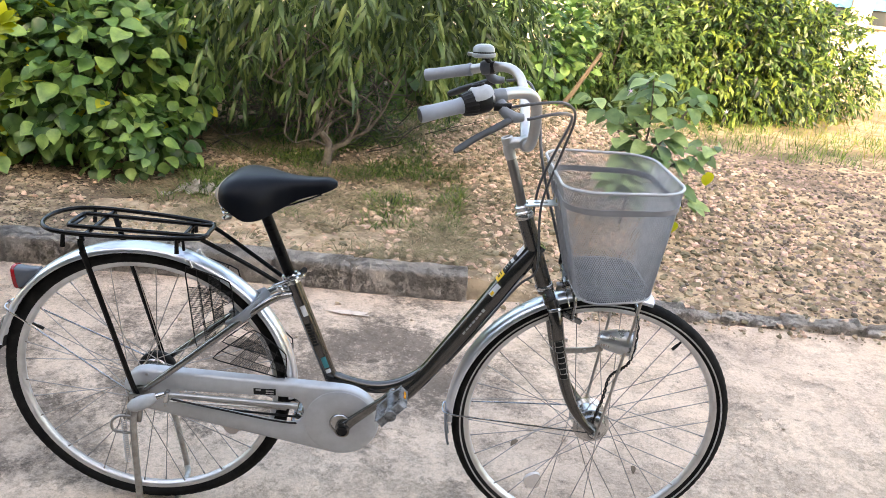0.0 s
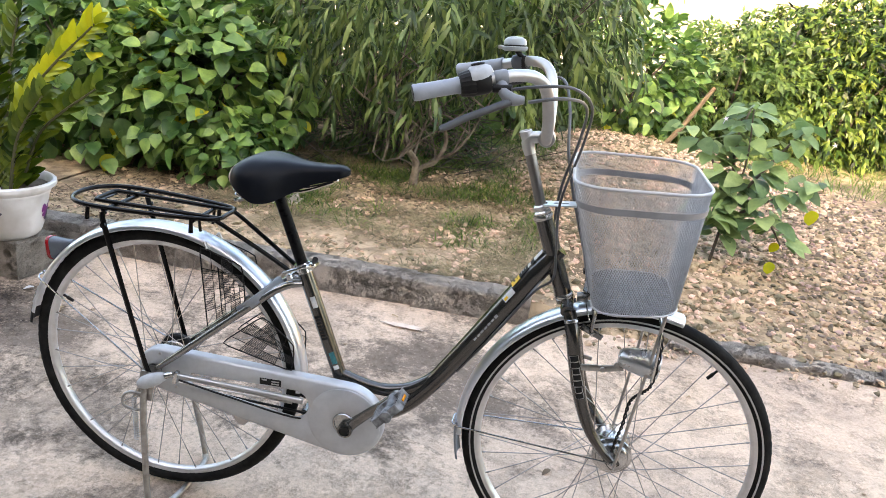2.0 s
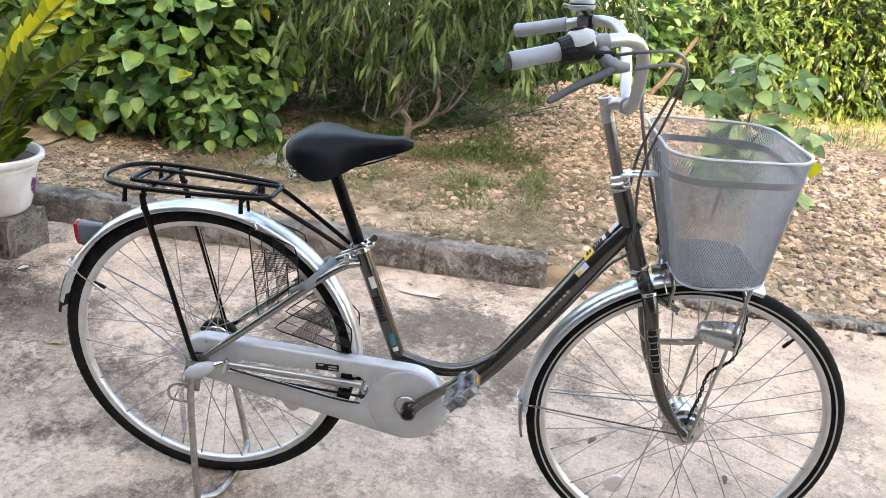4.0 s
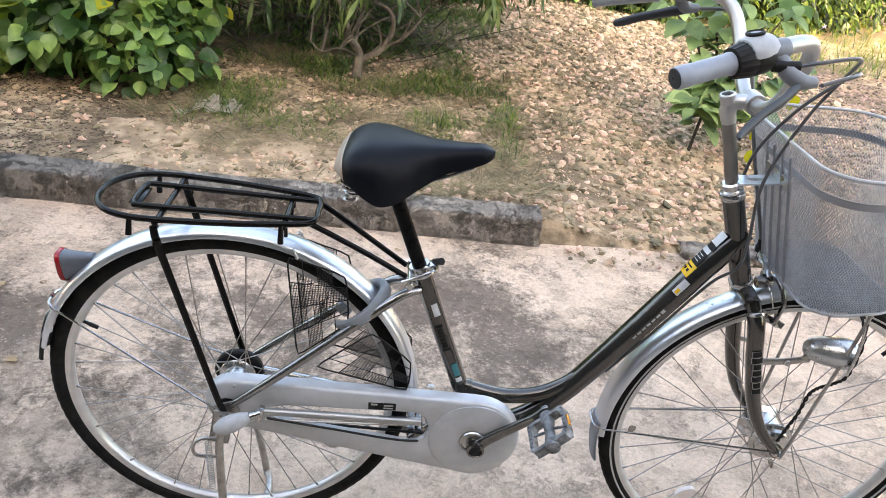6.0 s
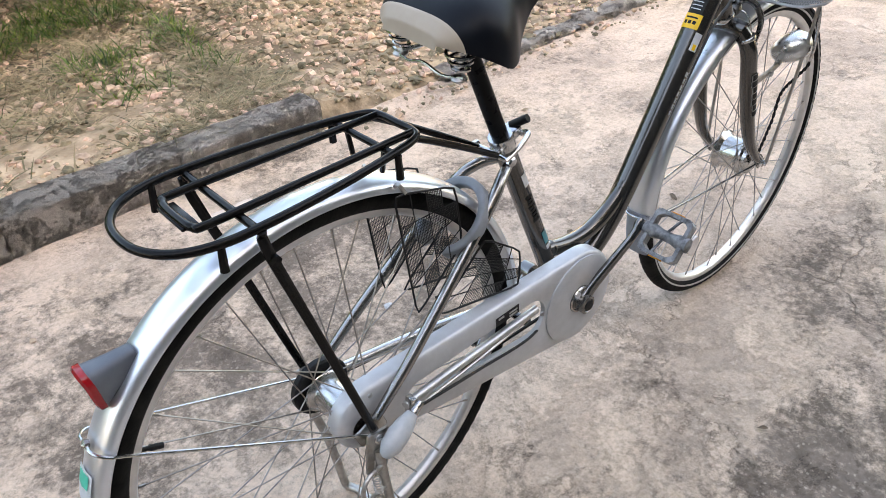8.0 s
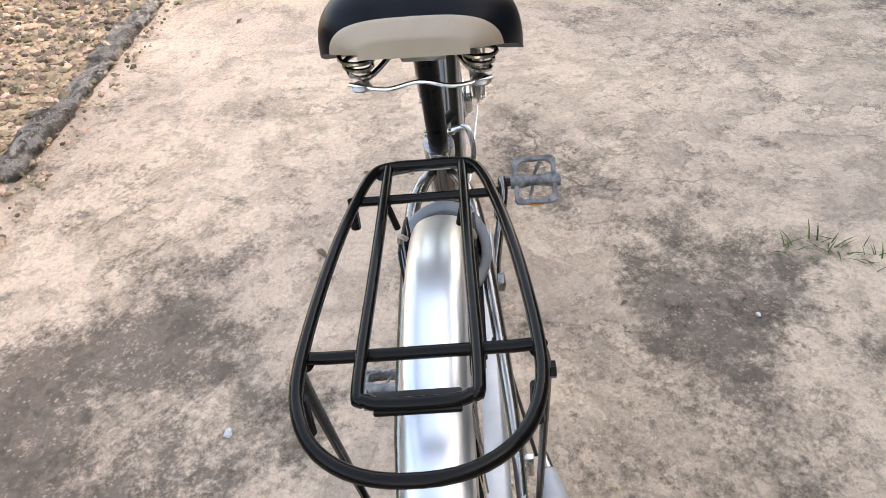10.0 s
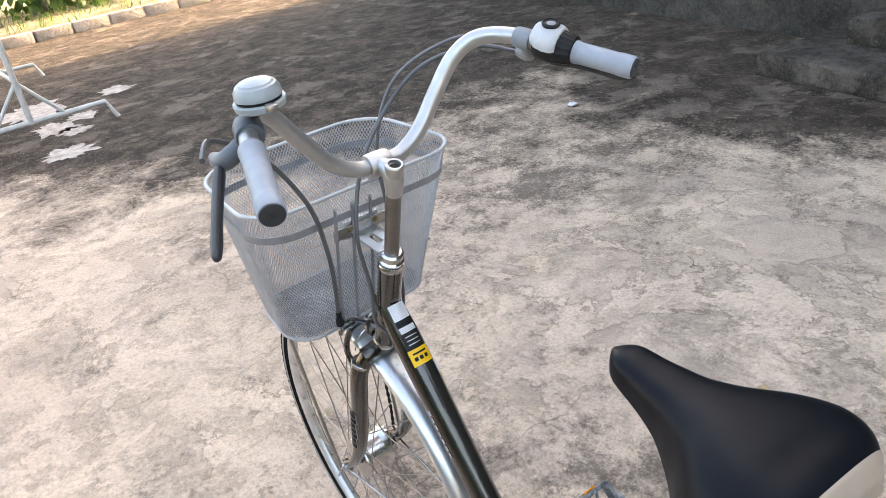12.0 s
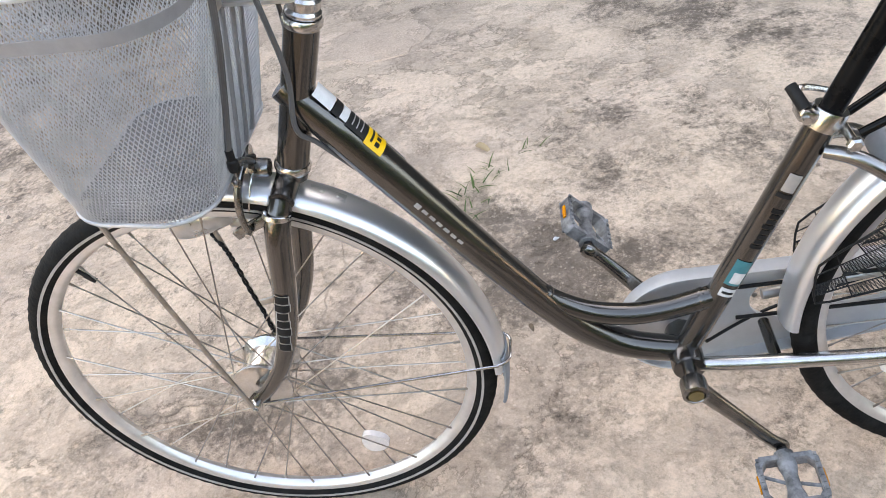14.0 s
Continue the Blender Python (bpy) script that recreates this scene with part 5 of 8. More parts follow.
box(bm, (0.003, 0.100, 0.020), pose(0.912, 0, 0.885, 0, -16.5, 0), 0.001)
bp("mount_plate", bm, M_DULL, basket)
bm = bmesh.new()
ST = Matrix.Translation((0.879, 0, 0.872)) @ pose(0, 0, 0, 0, -7, 0)
rings = []
for hw, hl, rad, z in ((0.019, 0.037, 0.006, -0.0016), (0.019, 0.037, 0.006, 0.0016), (0.0052, 0.016, 0.0052, 0.0016), (0.0052, 0.016, 0.0052, -0.0016)):
    ring = []
    for k in range(32):
        a = 2 * math.pi * (k + 0.5) / 32
        cx, cy = math.copysign(hl - rad, math.cos(a)), math.copysign(hw - rad, math.sin(a))
        ring.append(bm.verts.new(ST @ V((cx + rad * math.cos(a), cy + rad * math.sin(a), z))))
    rings.append(ring)
grid_faces(bm, rings, closed_u=True, closed_v=True)
bmesh.ops.recalc_face_normals(bm, faces=bm.faces)
bp("basket_bracket", bm, M_ZINC, label="slotted zinc-plated basket bracket")
bp("bracket_plate", boxes((0.003, 0.062, 0.034), pose(0.9165, 0, 0.885, 0, -16.5, 0), 0.0012), M_ZINC, label="zinc-plated clamp plate")
for yy in (-0.022, 0.022):
    bp("bracket_bolt", lathes([(0.0, 0), (0.0062, 0), (0.0062, 0.005), (0.004, 0.007), (0.0, 0.007)], (0.9145, yy, 0.888), (-0.97, 0, 0.25), 6), M_BRASS)
for s in (1, -1):
    bp("basket_stay", tubes([(1.079, 0.070 * s, 0.328), (1.085, 0.074 * s, 0.36), (1.116, 0.090 * s, 0.694), (1.110, 0.074 * s, 0.706), (1.085, 0.05 * s, 0.706)], 0.0035, 8, 4), M_DULL)

# head lamp
la, lb = V((1.046, -0.060, 0.583)), V((1.130, -0.062, 0.577))
lamp2 = bp("head_lamp", lathes([(0.0, 0.0), (0.014, 0.001), (0.019, 0.006), (0.0245, 0.024), (0.0285, 0.048), (0.0300, 0.062), (0.0300, 0.076), (0.0288, 0.083), (0.0272, 0.083), (0.026, 0.078), (0.0, 0.078)], la, lb - la, 30),
           M_LAMP, label="bullet-shaped silver head lamp")
bp("lens", lathes([(0.0268, 0.0785), (0.02, 0.083), (0.010, 0.0855), (0.0, 0.086)], la, lb - la, 26), M_CLEAR, lamp2, "clear head lamp lens")
bm = bmesh.new()
tube(bm, [(0.975, -0.060, 0.544), (1.022, -0.062, 0.551), (1.060, -0.062, 0.560)], 0.0075, 10, 3, squash=0.5)
for q in ((1.018, -0.067, 0.5505), (1.045, -0.067, 0.567)):
    lathe(bm, [(0.0, 0), (0.006, 0), (0.006, 0.004), (0.0, 0.005)], q, (0, -1, 0), 6)
bp("lamp_bracket", bm, M_DULL, lamp2)
wav = [(1.118, -0.052, 0.670), (1.122, -0.090, 0.630), (1.118, -0.096, 0.555), (1.108, -0.085, 0.525), (1.094, -0.074, 0.505), (1.086, -0.066, 0.480), (1.083, -0.064, 0.43), (1.077, -0.060, 0.39), (1.074, -0.055, 0.352)]
line = spline([V(q) for q in wav], 10)
for ph in (0.0, math.pi):
    strand = [q + V((math.cos(i * 0.95 + ph), 0.6 * math.sin(i * 0.95 + ph), 0.3 * math.sin(i * 0.95 + ph))) * 0.0024 for i, q in enumerate(line)]
    bp("cable", tubes(strand, 0.0019, 6), M_BLACKPL, label="twisted lamp cable")
bp("lamp_guard", tubes([(1.108, -0.030, 0.684), (1.114, -0.085, 0.672), (1.116, -0.098, 0.600), (1.115, -0.097, 0.555)], 0.0030, 8, 5), M_STEEL, lamp2)

# chain case
def hull_loop(n, c0, r0, c1, r1):
    """Outline round two circles (x, z), in even steps of arc length, from the rear round the top."""
    d = V((c1[0] - c0[0], 0, c1[1] - c0[1]))
    L = d.length
    base = math.atan2(d.z, d.x)
    off = math.acos((r0 - r1) / L)
    pts = []
    for i in range(31):
        a = base + off + (2 * math.pi - 2 * off) * i / 30
        pts.append(V((c0[0] + r0 * math.cos(a), 0, c0[1] + r0 * math.sin(a))))
    for i in range(41):
        a = base - off + 2 * off * i / 40
        pts.append(V((c1[0] + r1 * math.cos(a), 0, c1[1] + r1 * math.sin(a))))
    return pts


def even(pts, n, start=0.0):
    m = len(pts)
    lens = [0.0]
    for i in range(m):
        lens.append(lens[-1] + (pts[(i + 1) % m] - pts[i]).length)
    out = []
    for i in range(n):
        s = (lens[-1] * (i / n + start)) % lens[-1]
        j = max(k for k in range(m) if lens[k] <= s + 1e-9)
        out.append(pts[j].lerp(pts[(j + 1) % m], (s - lens[j]) / max(lens[j + 1] - lens[j], 1e-9)))
    return out


C0, R0, C1, R1 = (0.012, 0.343), 0.054, (0.470, 0.297), 0.092
outer = hull_loop(0, C0, R0, C1, R1)
sa, sb = V((0.100, 0, 0.331)), V((0.346, 0, 0.318))
slot = hull_loop(0, (sa.x, sa.z), 0.017, (sb.x, sb.z), 0.036)
cen = V((0.25, 0, 0.323))


def by_angle(pts, c, n):
    """Re-sample an outline by angle round c, stretched along x so that the steps stay even."""
    res = []
    for i in range(n):
        a = 2 * math.pi * i / n
        d = V((math.cos(a) * 4.0, 0, math.sin(a))).normalized()
        best = None
        for k in range(len(pts)):
            p, q = pts[k] - c, pts[(k + 1) % len(pts)] - c
            e = q - p
            den = d.x * e.z - d.z * e.x
            if abs(den) < 1e-12:
                continue
            t = (p.x * e.z - p.z * e.x) / den
            u = (p.x * d.z - p.z * d.x) / den
            if t > 0 and -1e-6 <= u <= 1 + 1e-6 and (best is None or t > best):
                best = t
        res.append(c + d * best)
    return res


NC = 120
oo, ss = by_angle(outer, cen, NC), by_angle(slot, cen, NC)
bm = bmesh.new()


def ring_of(pts, y):
    return [bm.verts.new((p.x, y, p.z)) for p in pts]


def shrink(pts, dist):
    n = len(pts)
    out = []
    for i in range(n):
        t = (pts[(i + 1) % n] - pts[i - 1]).normalized()
        out.append(pts[i] + V((t.z, 0, -t.x)) * -dist)
    return out


yo, yi = -0.058, -0.030
sgn_o = 1 if (shrink(oo, 0.01)[0] - cen).length < (oo[0] - cen).length else -1
sgn_s = 1 if (shrink(ss, 0.004)[0] - cen).length > (ss[0] - cen).length else -1
loops = [ring_of(shrink(oo, 0.003 * sgn_o), yo + 0.010), ring_of(shrink(oo, 0.003 * sgn_o), yi), ring_of(oo, yi), ring_of(oo, yo + 0.008), ring_of(shrink(oo, 0.0025 * sgn_o), yo + 0.003), ring_of(shrink(oo, 0.008 * sgn_o), yo),
         ring_of(shrink(ss, 0.006 * sgn_s), yo), ring_of(shrink(ss, 0.001 * sgn_s), yo + 0.002), ring_of(ss, yo + 0.006), ring_of(ss, yo + 0.010)]
grid_faces(bm, loops, closed_v=True)
bm.faces.ensure_lookup_table()
for j in range(NC):
    bm.faces.new((loops[-1][j], loops[-1][(j + 1) % NC], loops[0][(j + 1) % NC], loops[0][j]))
bmesh.ops.recalc_face_normals(bm, faces=bm.faces)
case = bp("chain_case", bm, M_CASE, label="silver plastic chain case")
bp("case_disc", lathes([(0.026, 0.0), (0.026, 0.0035), (0.030, 0.0055), (0.055, 0.0062), (0.080, 0.0045), (0.0855, 0.002), (0.0858, 0.0)], (C1[0], yo, C1[1]), (0, -1, 0), 48), M_CASE, case)
bp("case_hole", lathes([(0.0, 0.0035), (0.021, 0.0035), (0.0262, 0.0045), (0.0262, 0.003)], (C1[0], yo, C1[1]), (0, -1, 0), 32), M_BLACKPL, case)
bp("case_ring", lathes([(0.0205, 0.004), (0.0215, 0.007), (0.0245, 0.0075), (0.026, 0.005)], (C1[0], yo, C1[1]), (0, -1, 0), 36), M_STEEL, case)
for q in ((0.373, 0.318), (0.015, 0.386), (0.055, 0.305)):
    bp("case_screw", lathes([(0.0, 0), (0.004, 0), (0.0035, 0.002), (0.0, 0.0025)], (q[0], yo, q[1]), (0, -1, 0), 10), M_DULL, case)
bm = bmesh.new()
box(bm, (0.052, 0.001, 0.016), pose(0.289, yo - 0.0005, 0.3655, 0, -2, 0), 0.0)
bp("case_label", bm, M_ST_K, case, "small black label with silver print")
for q, w in ((0.003, 0.018), (-0.003, 0.018)):
    bp("print_bar", boxes((w, 0.001, 0.0028), pose(0.301, yo - 0.0014, 0.3655 + q, 0, -2, 0)), M_ST_S, case)
bp("print_bar", boxes((0.012, 0.001, 0.0035), pose(0.274, yo - 0.0014, 0.3695, 0, -2, 0)), M_ST_S, case)
# chain inside the slot
bp("chain_strand", tubes([(0.08, -0.043, 0.362), (0.40, -0.043, 0.352)], 0.003, 6), M_BLACKPL, label="dark chain inside the case")
bp("chain_strand", tubes([(0.08, -0.043, 0.300), (0.40, -0.043, 0.292)], 0.003, 6), M_BLACKPL, label="dark chain inside the case")
bp("stay_sleeve", tubes([(0.060, -0.077, 0.346), (0.10, -0.072, 0.344), (0.366, -0.050, 0.327)], [0.006, 0.0072, 0.0078], 14, 3), M_BAR, label="bright steel stay along the chain case")
bp("cable", tubes([(0.075, -0.081, 0.333), (0.15, -0.074, 0.329), (0.25, -0.064, 0.325), (0.34, -0.050, 0.316)], 0.0026, 7, 4), M_DULL, label="thin cable below the steel stay")
bp("stay_clip", boxes((0.010, 0.016, 0.030), pose(0.067, -0.080, 0.345, 0, 8, 0), 0.002), M_STEEL)
# gear cover at the axle
bm = bmesh.new()
rows = []
ca, cb = V((-0.020, -0.114, 0.322)), V((0.052, -0.103, 0.357))
for k, r in ((0.12, 0.003), (0.16, 0.009), (0.32, 0.0155), (0.55, 0.0170), (0.78, 0.0145), (0.93, 0.0105), (1.0, 0.009)):
    c = ca.lerp(cb, k)
    d = (cb - ca).normalized()
    up = V((0, 1, 0)) - d * d.y
    up.normalize()
    sd = d.cross(up)
    rows.append([bm.verts.new(c + up * r * 0.95 * math.cos(b) + sd * r * math.sin(b)) for b in (2 * math.pi * i / 20 for i in range(20))])
grid_faces(bm, rows, closed_v=True)
bm.faces.new(rows[0])
bm.faces.new(rows[-1])
bmesh.ops.recalc_face_normals(bm, faces=bm.faces)
bp("gear_cover", bm, M_PALEPL, label="pale plastic gear cover at the rear axle")
bm = bmesh.new()
tube(bm, [cb, cb + V((0.018, 0.004, 0.006))], [0.008, 0.006], 10)
bp("cable_end", bm, M_STEEL)

# cranks and pedals
for s, ang in ((-1, 47.5), (1, 227.5)):
    a = radians(ang)
    e = V((math.cos(a), 0, math.sin(a)))
    out, flare = (0.064, 0.022) if s < 0 else (0.068, 0.014)
    c0 = BB + V((0, out * s, 0.0))
    c1 = BB + e * 0.168 + V((0, (out + flare) * s, 0))
    g = bmesh.new()
    tube(g, [c0 - e * 0.012, c0, c0 + e * 0.03, c1 - e * 0.03, c1, c1 + e * 0.010], [0.010, 0.0165, 0.0125, 0.0095, 0.0115, 0.008], 14, 3, squash=0.72)
    lathe(g, [(0.0, -0.012), (0.017, -0.012), (0.0180, -0.006), (0.0175, 0.012), (0.013, 0.014), (0.011, 0.011), (0.0, 0.010)], c0, (0, s, 0), 20)
    tube(g, [BB + V((0, 0.03 * s, 0)), c0], 0.009, 12)
    crank = bp("crank", g, M_CRANK, label="dull steel crank arm")
    bp("crank_cap", lathes([(0.0, 0), (0.010, 0), (0.010, 0.003), (0.0, 0.0035)], c0 + V((0, 0.0115 * s, 0)), (0, s, 0), 16), M_BLACKPL if s < 0 else M_BRASS, crank)
    # pedal: resin cage round a spindle barrel
    tilt = -48 if s < 0 else 8
    pm = Matrix.Translation(c1 + V((0, 0.056 * s, 0))) @ pose(0, 0, 0, 0, tilt, 0) @ Matrix.Scale(0.84, 4)
    g = bmesh.new()
    ring = [(0.048, 0.032, 0), (0.040, 0.043, 0), (-0.040, 0.043, 0), (-0.048, 0.032, 0), (-0.048, -0.032, 0), (-0.040, -0.043, 0), (0.040, -0.043, 0), (0.048, -0.032, 0)]
    rr_, hh_ = 0.0042, 0.011
    rows = []
    for o, z in ((0.0, -hh_), (0.0, hh_), (-0.0085, hh_), (-0.0085, -hh_)):
        row = []
        for i, p in enumerate(ring):
            q = V(p)
            q -= V((math.copysign(1, q.x), math.copysign(1, q.y), 0)) * -o * 1.0
            row.append(g.verts.new(pm @ V((q.x, q.y, z))))
        rows.append(row)
    grid_faces(g, rows, closed_u=True, closed_v=True)
    for sx in (1, -1):
        for i in range(7):
            for z in (hh_, -hh_):
                box(g, (0.005, 0.0055, 0.003), pm @ pose(0.0435 * sx, -0.036 + i * 0.012, z + math.copysign(0.001, z)), 0.0)
    lathe(g, [(0.0, -0.042), (0.013, -0.042), (0.0125, -0.02), (0.0095, -0.01), (0.0095, 0.012), (0.0125, 0.022), (0.013, 0.042), (0.0, 0.044)], pm.translation, (0, s, 0), 16)
    for sx in (1, -1):
        tube(g, [pm @ V((0.006 * sx, 0.004, 0)), pm @ V((0.042 * sx, -0.014 * sx, 0))], 0.0028, 6)
    bmesh.ops.recalc_face_normals(g, faces=g.faces)
    pedal = bp("pedal", g, M_PEDAL, crank, "grey resin pedal with amber reflectors")
    for sx in (1, -1):
        bp("pedal_reflector", boxes((0.003, 0.030, 0.007), pm @ pose(0.0495 * sx, 0, 0), 0.001), M_AMBER, crank, "amber pedal reflector")
    bp("pedal_axle", tubes([c1, c1 + V((0, 0.024 * s, 0))], 0.0075, 8), M_BLACKPL, crank)

# carrier
RZ = 0.732
RY = 0.005   # the carrier sits a little to the left of the wheel
outer_loop = [(0.148, 0.0, RZ), (0.148, 0.030, RZ), (0.137, 0.050, RZ), (0.088, 0.064, RZ), (0.0, 0.078, RZ), (-0.100, 0.086, RZ), (-0.152, 0.082, RZ), (-0.189, 0.063, RZ), (-0.210, 0.026, RZ)]
pts = [V(p) for p in outer_loop] + [V((p[0], -p[1], p[2])) for p in reversed(outer_loop[1:])]
rack = bp("rear_carrier", tubes(pts, 0.0052, 10, 5, closed=True), M_BLACK, label="black tubular rear carrier")
bp("inner_rail", tubes([(0.146, 0.036, RZ), (0.0, 0.039, RZ), (-0.133, 0.042, RZ), (-0.148, 0.036, RZ), (-0.152, 0.02, RZ), (-0.152, -0.02, RZ), (-0.148, -0.036, RZ), (-0.133, -0.042, RZ), (0.0, -0.039, RZ), (0.146, -0.036, RZ)], 0.0050, 10, 5), M_BLACK, rack)
bp("end_plate", boxes((0.020, 0.060, 0.004), pose(-0.149, 0, RZ - 0.003), 0.0015), M_BLACK, rack)
bp("cross_bar", tubes([(0.098, -0.066, RZ - 0.005), (0.098, 0.066, RZ - 0.005)], 0.0046, 10), M_BLACK, rack)
bp("cross_bar", tubes([(-0.100, -0.083, RZ - 0.014), (-0.100, -0.088, RZ - 0.004), (-0.100, -0.07, RZ - 0.006), (-0.100, 0.07, RZ - 0.006), (-0.100, 0.088, RZ - 0.004), (-0.100, 0.083, RZ - 0.014)], 0.0050, 10, 3), M_BLACK, rack)
for s in (1, -1):
    bp("carrier_stay", tubes([(-0.102, 0.089 * s, 0.722), (-0.096, 0.092 * s, 0.690), (-0.060, 0.092 * s, 0.56), (-0.012, 0.091 * s, 0.385), (0.0, 0.088 * s, 0.345)], [0.0062, 0.0068, 0.0062, 0.0062, 0.0065], 10, 4, squash=0.6), M_BLACK, rack)
    bp("stay_bolt", lathes([(0.0, 0), (0.007, 0), (0.007, 0.005), (0.0, 0.006)], (-0.096, 0.094 * s, 0.694), (0, s, 0), 6), M_BLACK, rack)
    bp("front_arm", tubes([(0.138, 0.044 * s, RZ - 0.003), (0.172, 0.040 * s, 0.711), (0.245, 0.028 * s, 0.668), (0.308, 0.020 * s, 0.629)], 0.0050, 10, 4), M_BLACK, rack)
    bp("peg", tubes([(0.095, 0.068 * s, RZ), (0.095, 0.069 * s, RZ - 0.032)], [0.0042, 0.0052], 8), M_BLACK, rack)
    bp("peg", tubes([(-0.142, 0.080 * s, RZ), (-0.145, 0.081 * s, RZ - 0.034)], [0.0042, 0.0052], 8), M_BLACK, rack)
    bp("cross_tie", tubes([(0.098, 0.038 * s, RZ - 0.004), (0.098, 0.03 * s, 0.693)], 0.0035, 6), M_BLACK, rack)

rack.location.y += RY

# ring lock round the rear tyre
bm = bmesh.new()
er = V((0.735, 0, 0.678)).normalized()
ct = RH + er * 0.318
et = V((-er.z, 0, er.x))
rows = []
for i in range(25):
    a = radians(-62 + 304 * i / 24)
    rad = er * math.sin(a) * 1.12 + V((0, 1, 0)) * math.cos(a)
    w, t = 0.011, 0.0065
    if i < 7:
        w, t = 0.015, 0.009
    c = ct + rad * 0.050
    rows.append([bm.verts.new(c + rad * t * math.copysign(abs(math.cos(b)) ** 0.5, math.cos(b)) + et * w * math.copysign(abs(math.sin(b)) ** 0.5, math.sin(b))) for b in (2 * math.pi * k / 16 for k in range(16))])
grid_faces(bm, rows, closed_v=True)
bm.faces.new(rows[0])
bm.faces.new(rows[-1])
bmesh.ops.recalc_face_normals(bm, faces=bm.faces)
lock = bp("ring_lock", bm, M_GREYPL, label="grey horseshoe wheel lock")

# skirt guards: wire frames with net panels either side of the rear wheel
def net(poly, y, name, panels):
    """A wire net stretched over a four-cornered field (x, z)."""
    P = [V((p[0], y, p[1])) for p in poly]
    R = []
    for i in range(4):
        a, b, c = P[i - 1], P[i], P[(i + 1) % 4]
        d0, d1 = (a - b).normalized() * 0.020, (c - b).normalized() * 0.020
        R += [b + d0, b + (d0 + d1) * 0.16, b + d1]
    fr = bp(name, tubes(R + R[:1], 0.0016, 7, 1), M_BLACKPL, label="black wire skirt guard")

    def at(u, v):
        return P[0].lerp(P[1], u).lerp(P[3].lerp(P[2], u), v)
    g = bmesh.new()
    for k in (0.25, 0.5, 0.75):
        tube(g, [at(k, 0.0), at(k, 1.0)], 0.0009, 5)
        tube(g, [at(0.0, k), at(1.0, k)], 0.0009, 5)
    bp("net_wire", g, M_BLACKPL, fr)
    for u0, v0 in panels:
        g = bmesh.new()
        for k in range(10):
            q = k / 9 * 0.25
            tube(g, [at(u0 + q, v0), at(u0 + q, v0 + 0.25)], 0.0005, 4)
            tube(g, [at(u0, v0 + q), at(u0 + 0.25, v0 + q)], 0.0005, 4)
        bp("net_panel", g, M_BLACKPL, fr)


CHECK = [(0.0, 0.25), (0.0, 0.5), (0.25, 0.75), (0.5, 0.0), (0.5, 0.25), (0.5, 0.5), (0.75, 0.25), (0.25, 0.25)]
for s in (1, -1):
    net([(0.102, 0.662), (0.205, 0.632), (0.215, 0.535), (0.125, 0.452)], 0.038 * s, "skirt_guard", CHECK)
    net([(0.158, 0.432), (0.258, 0.520), (0.336, 0.460), (0.334, 0.392)], 0.040 * s, "skirt_guard", CHECK)
    for q in ((0.150, 0.472), (0.195, 0.512)):
        bp("guard_clip", tubes([(q[0] - 0.008, 0.0565 * s, q[1] - 0.010), (q[0], 0.056 * s, q[1] - 0.002), (q[0] + 0.002, 0.050 * s, q[1] + 0.008)], 0.003, 6, 3), M_BLACKPL)
    bp("guard_hook", tubes([(0.112, 0.029 * s, 0.668), (0.113, 0.036 * s, 0.672), (0.120, 0.038 * s, 0.658)], 0.003, 6, 3), M_DULL)

# stand
bm = bmesh.new()
tube(bm, [(-0.004, -0.092, 0.318), (-0.006, -0.100, 0.27), (0.0, -0.108, 0.15), (0.010, -0.116, 0.020), (0.018, -0.112, -0.002), (0.05, -0.085, -0.003), (0.06, 0.0, -0.003), (0.055, 0.085, -0.003),
          (0.045, 0.112, -0.001), (0.040, 0.114, 0.03), (0.022, 0.104, 0.15), (-0.004, 0.096, 0.27), (-0.004, 0.092, 0.318)], 0.0078, 10, 5)
stand = bp("kickstand", bm, M_DULL, label="steel two-leg kickstand")
for s in (1, -1):
    bp("stand_plate", boxes((0.036, 0.004, 0.075), pose(-0.004, 0.088 * s, 0.312, 0, 8, 0), 0.004), M_DULL, stand)
coil = [(-0.024 + 0.0055 * math.cos(q) + 0.006 * q / 150, -0.108 + 0.0055 * math.sin(q), 0.292 - 0.115 * q / (2 * math.pi * 20)) for q in (2 * math.pi * 20 * i / 200 for i in range(201))]
bp("stand_spring", tubes(coil, 0.0011, 5), M_DULL, stand)
bp("spring_hook", tubes([(-0.024, -0.108, 0.294), (-0.018, -0.100, 0.312)], 0.0016, 6), M_DULL, stand)
bp("lock_lever", tubes([(-0.005, -0.100, 0.295), (-0.035, -0.108, 0.300), (-0.050, -0.112, 0.285), (-0.045, -0.112, 0.262), (-0.01, -0.106, 0.255)], 0.0035, 8, 5), M_DULL, stand)

# ---- plants ----
rng = np.random.default_rng(7)


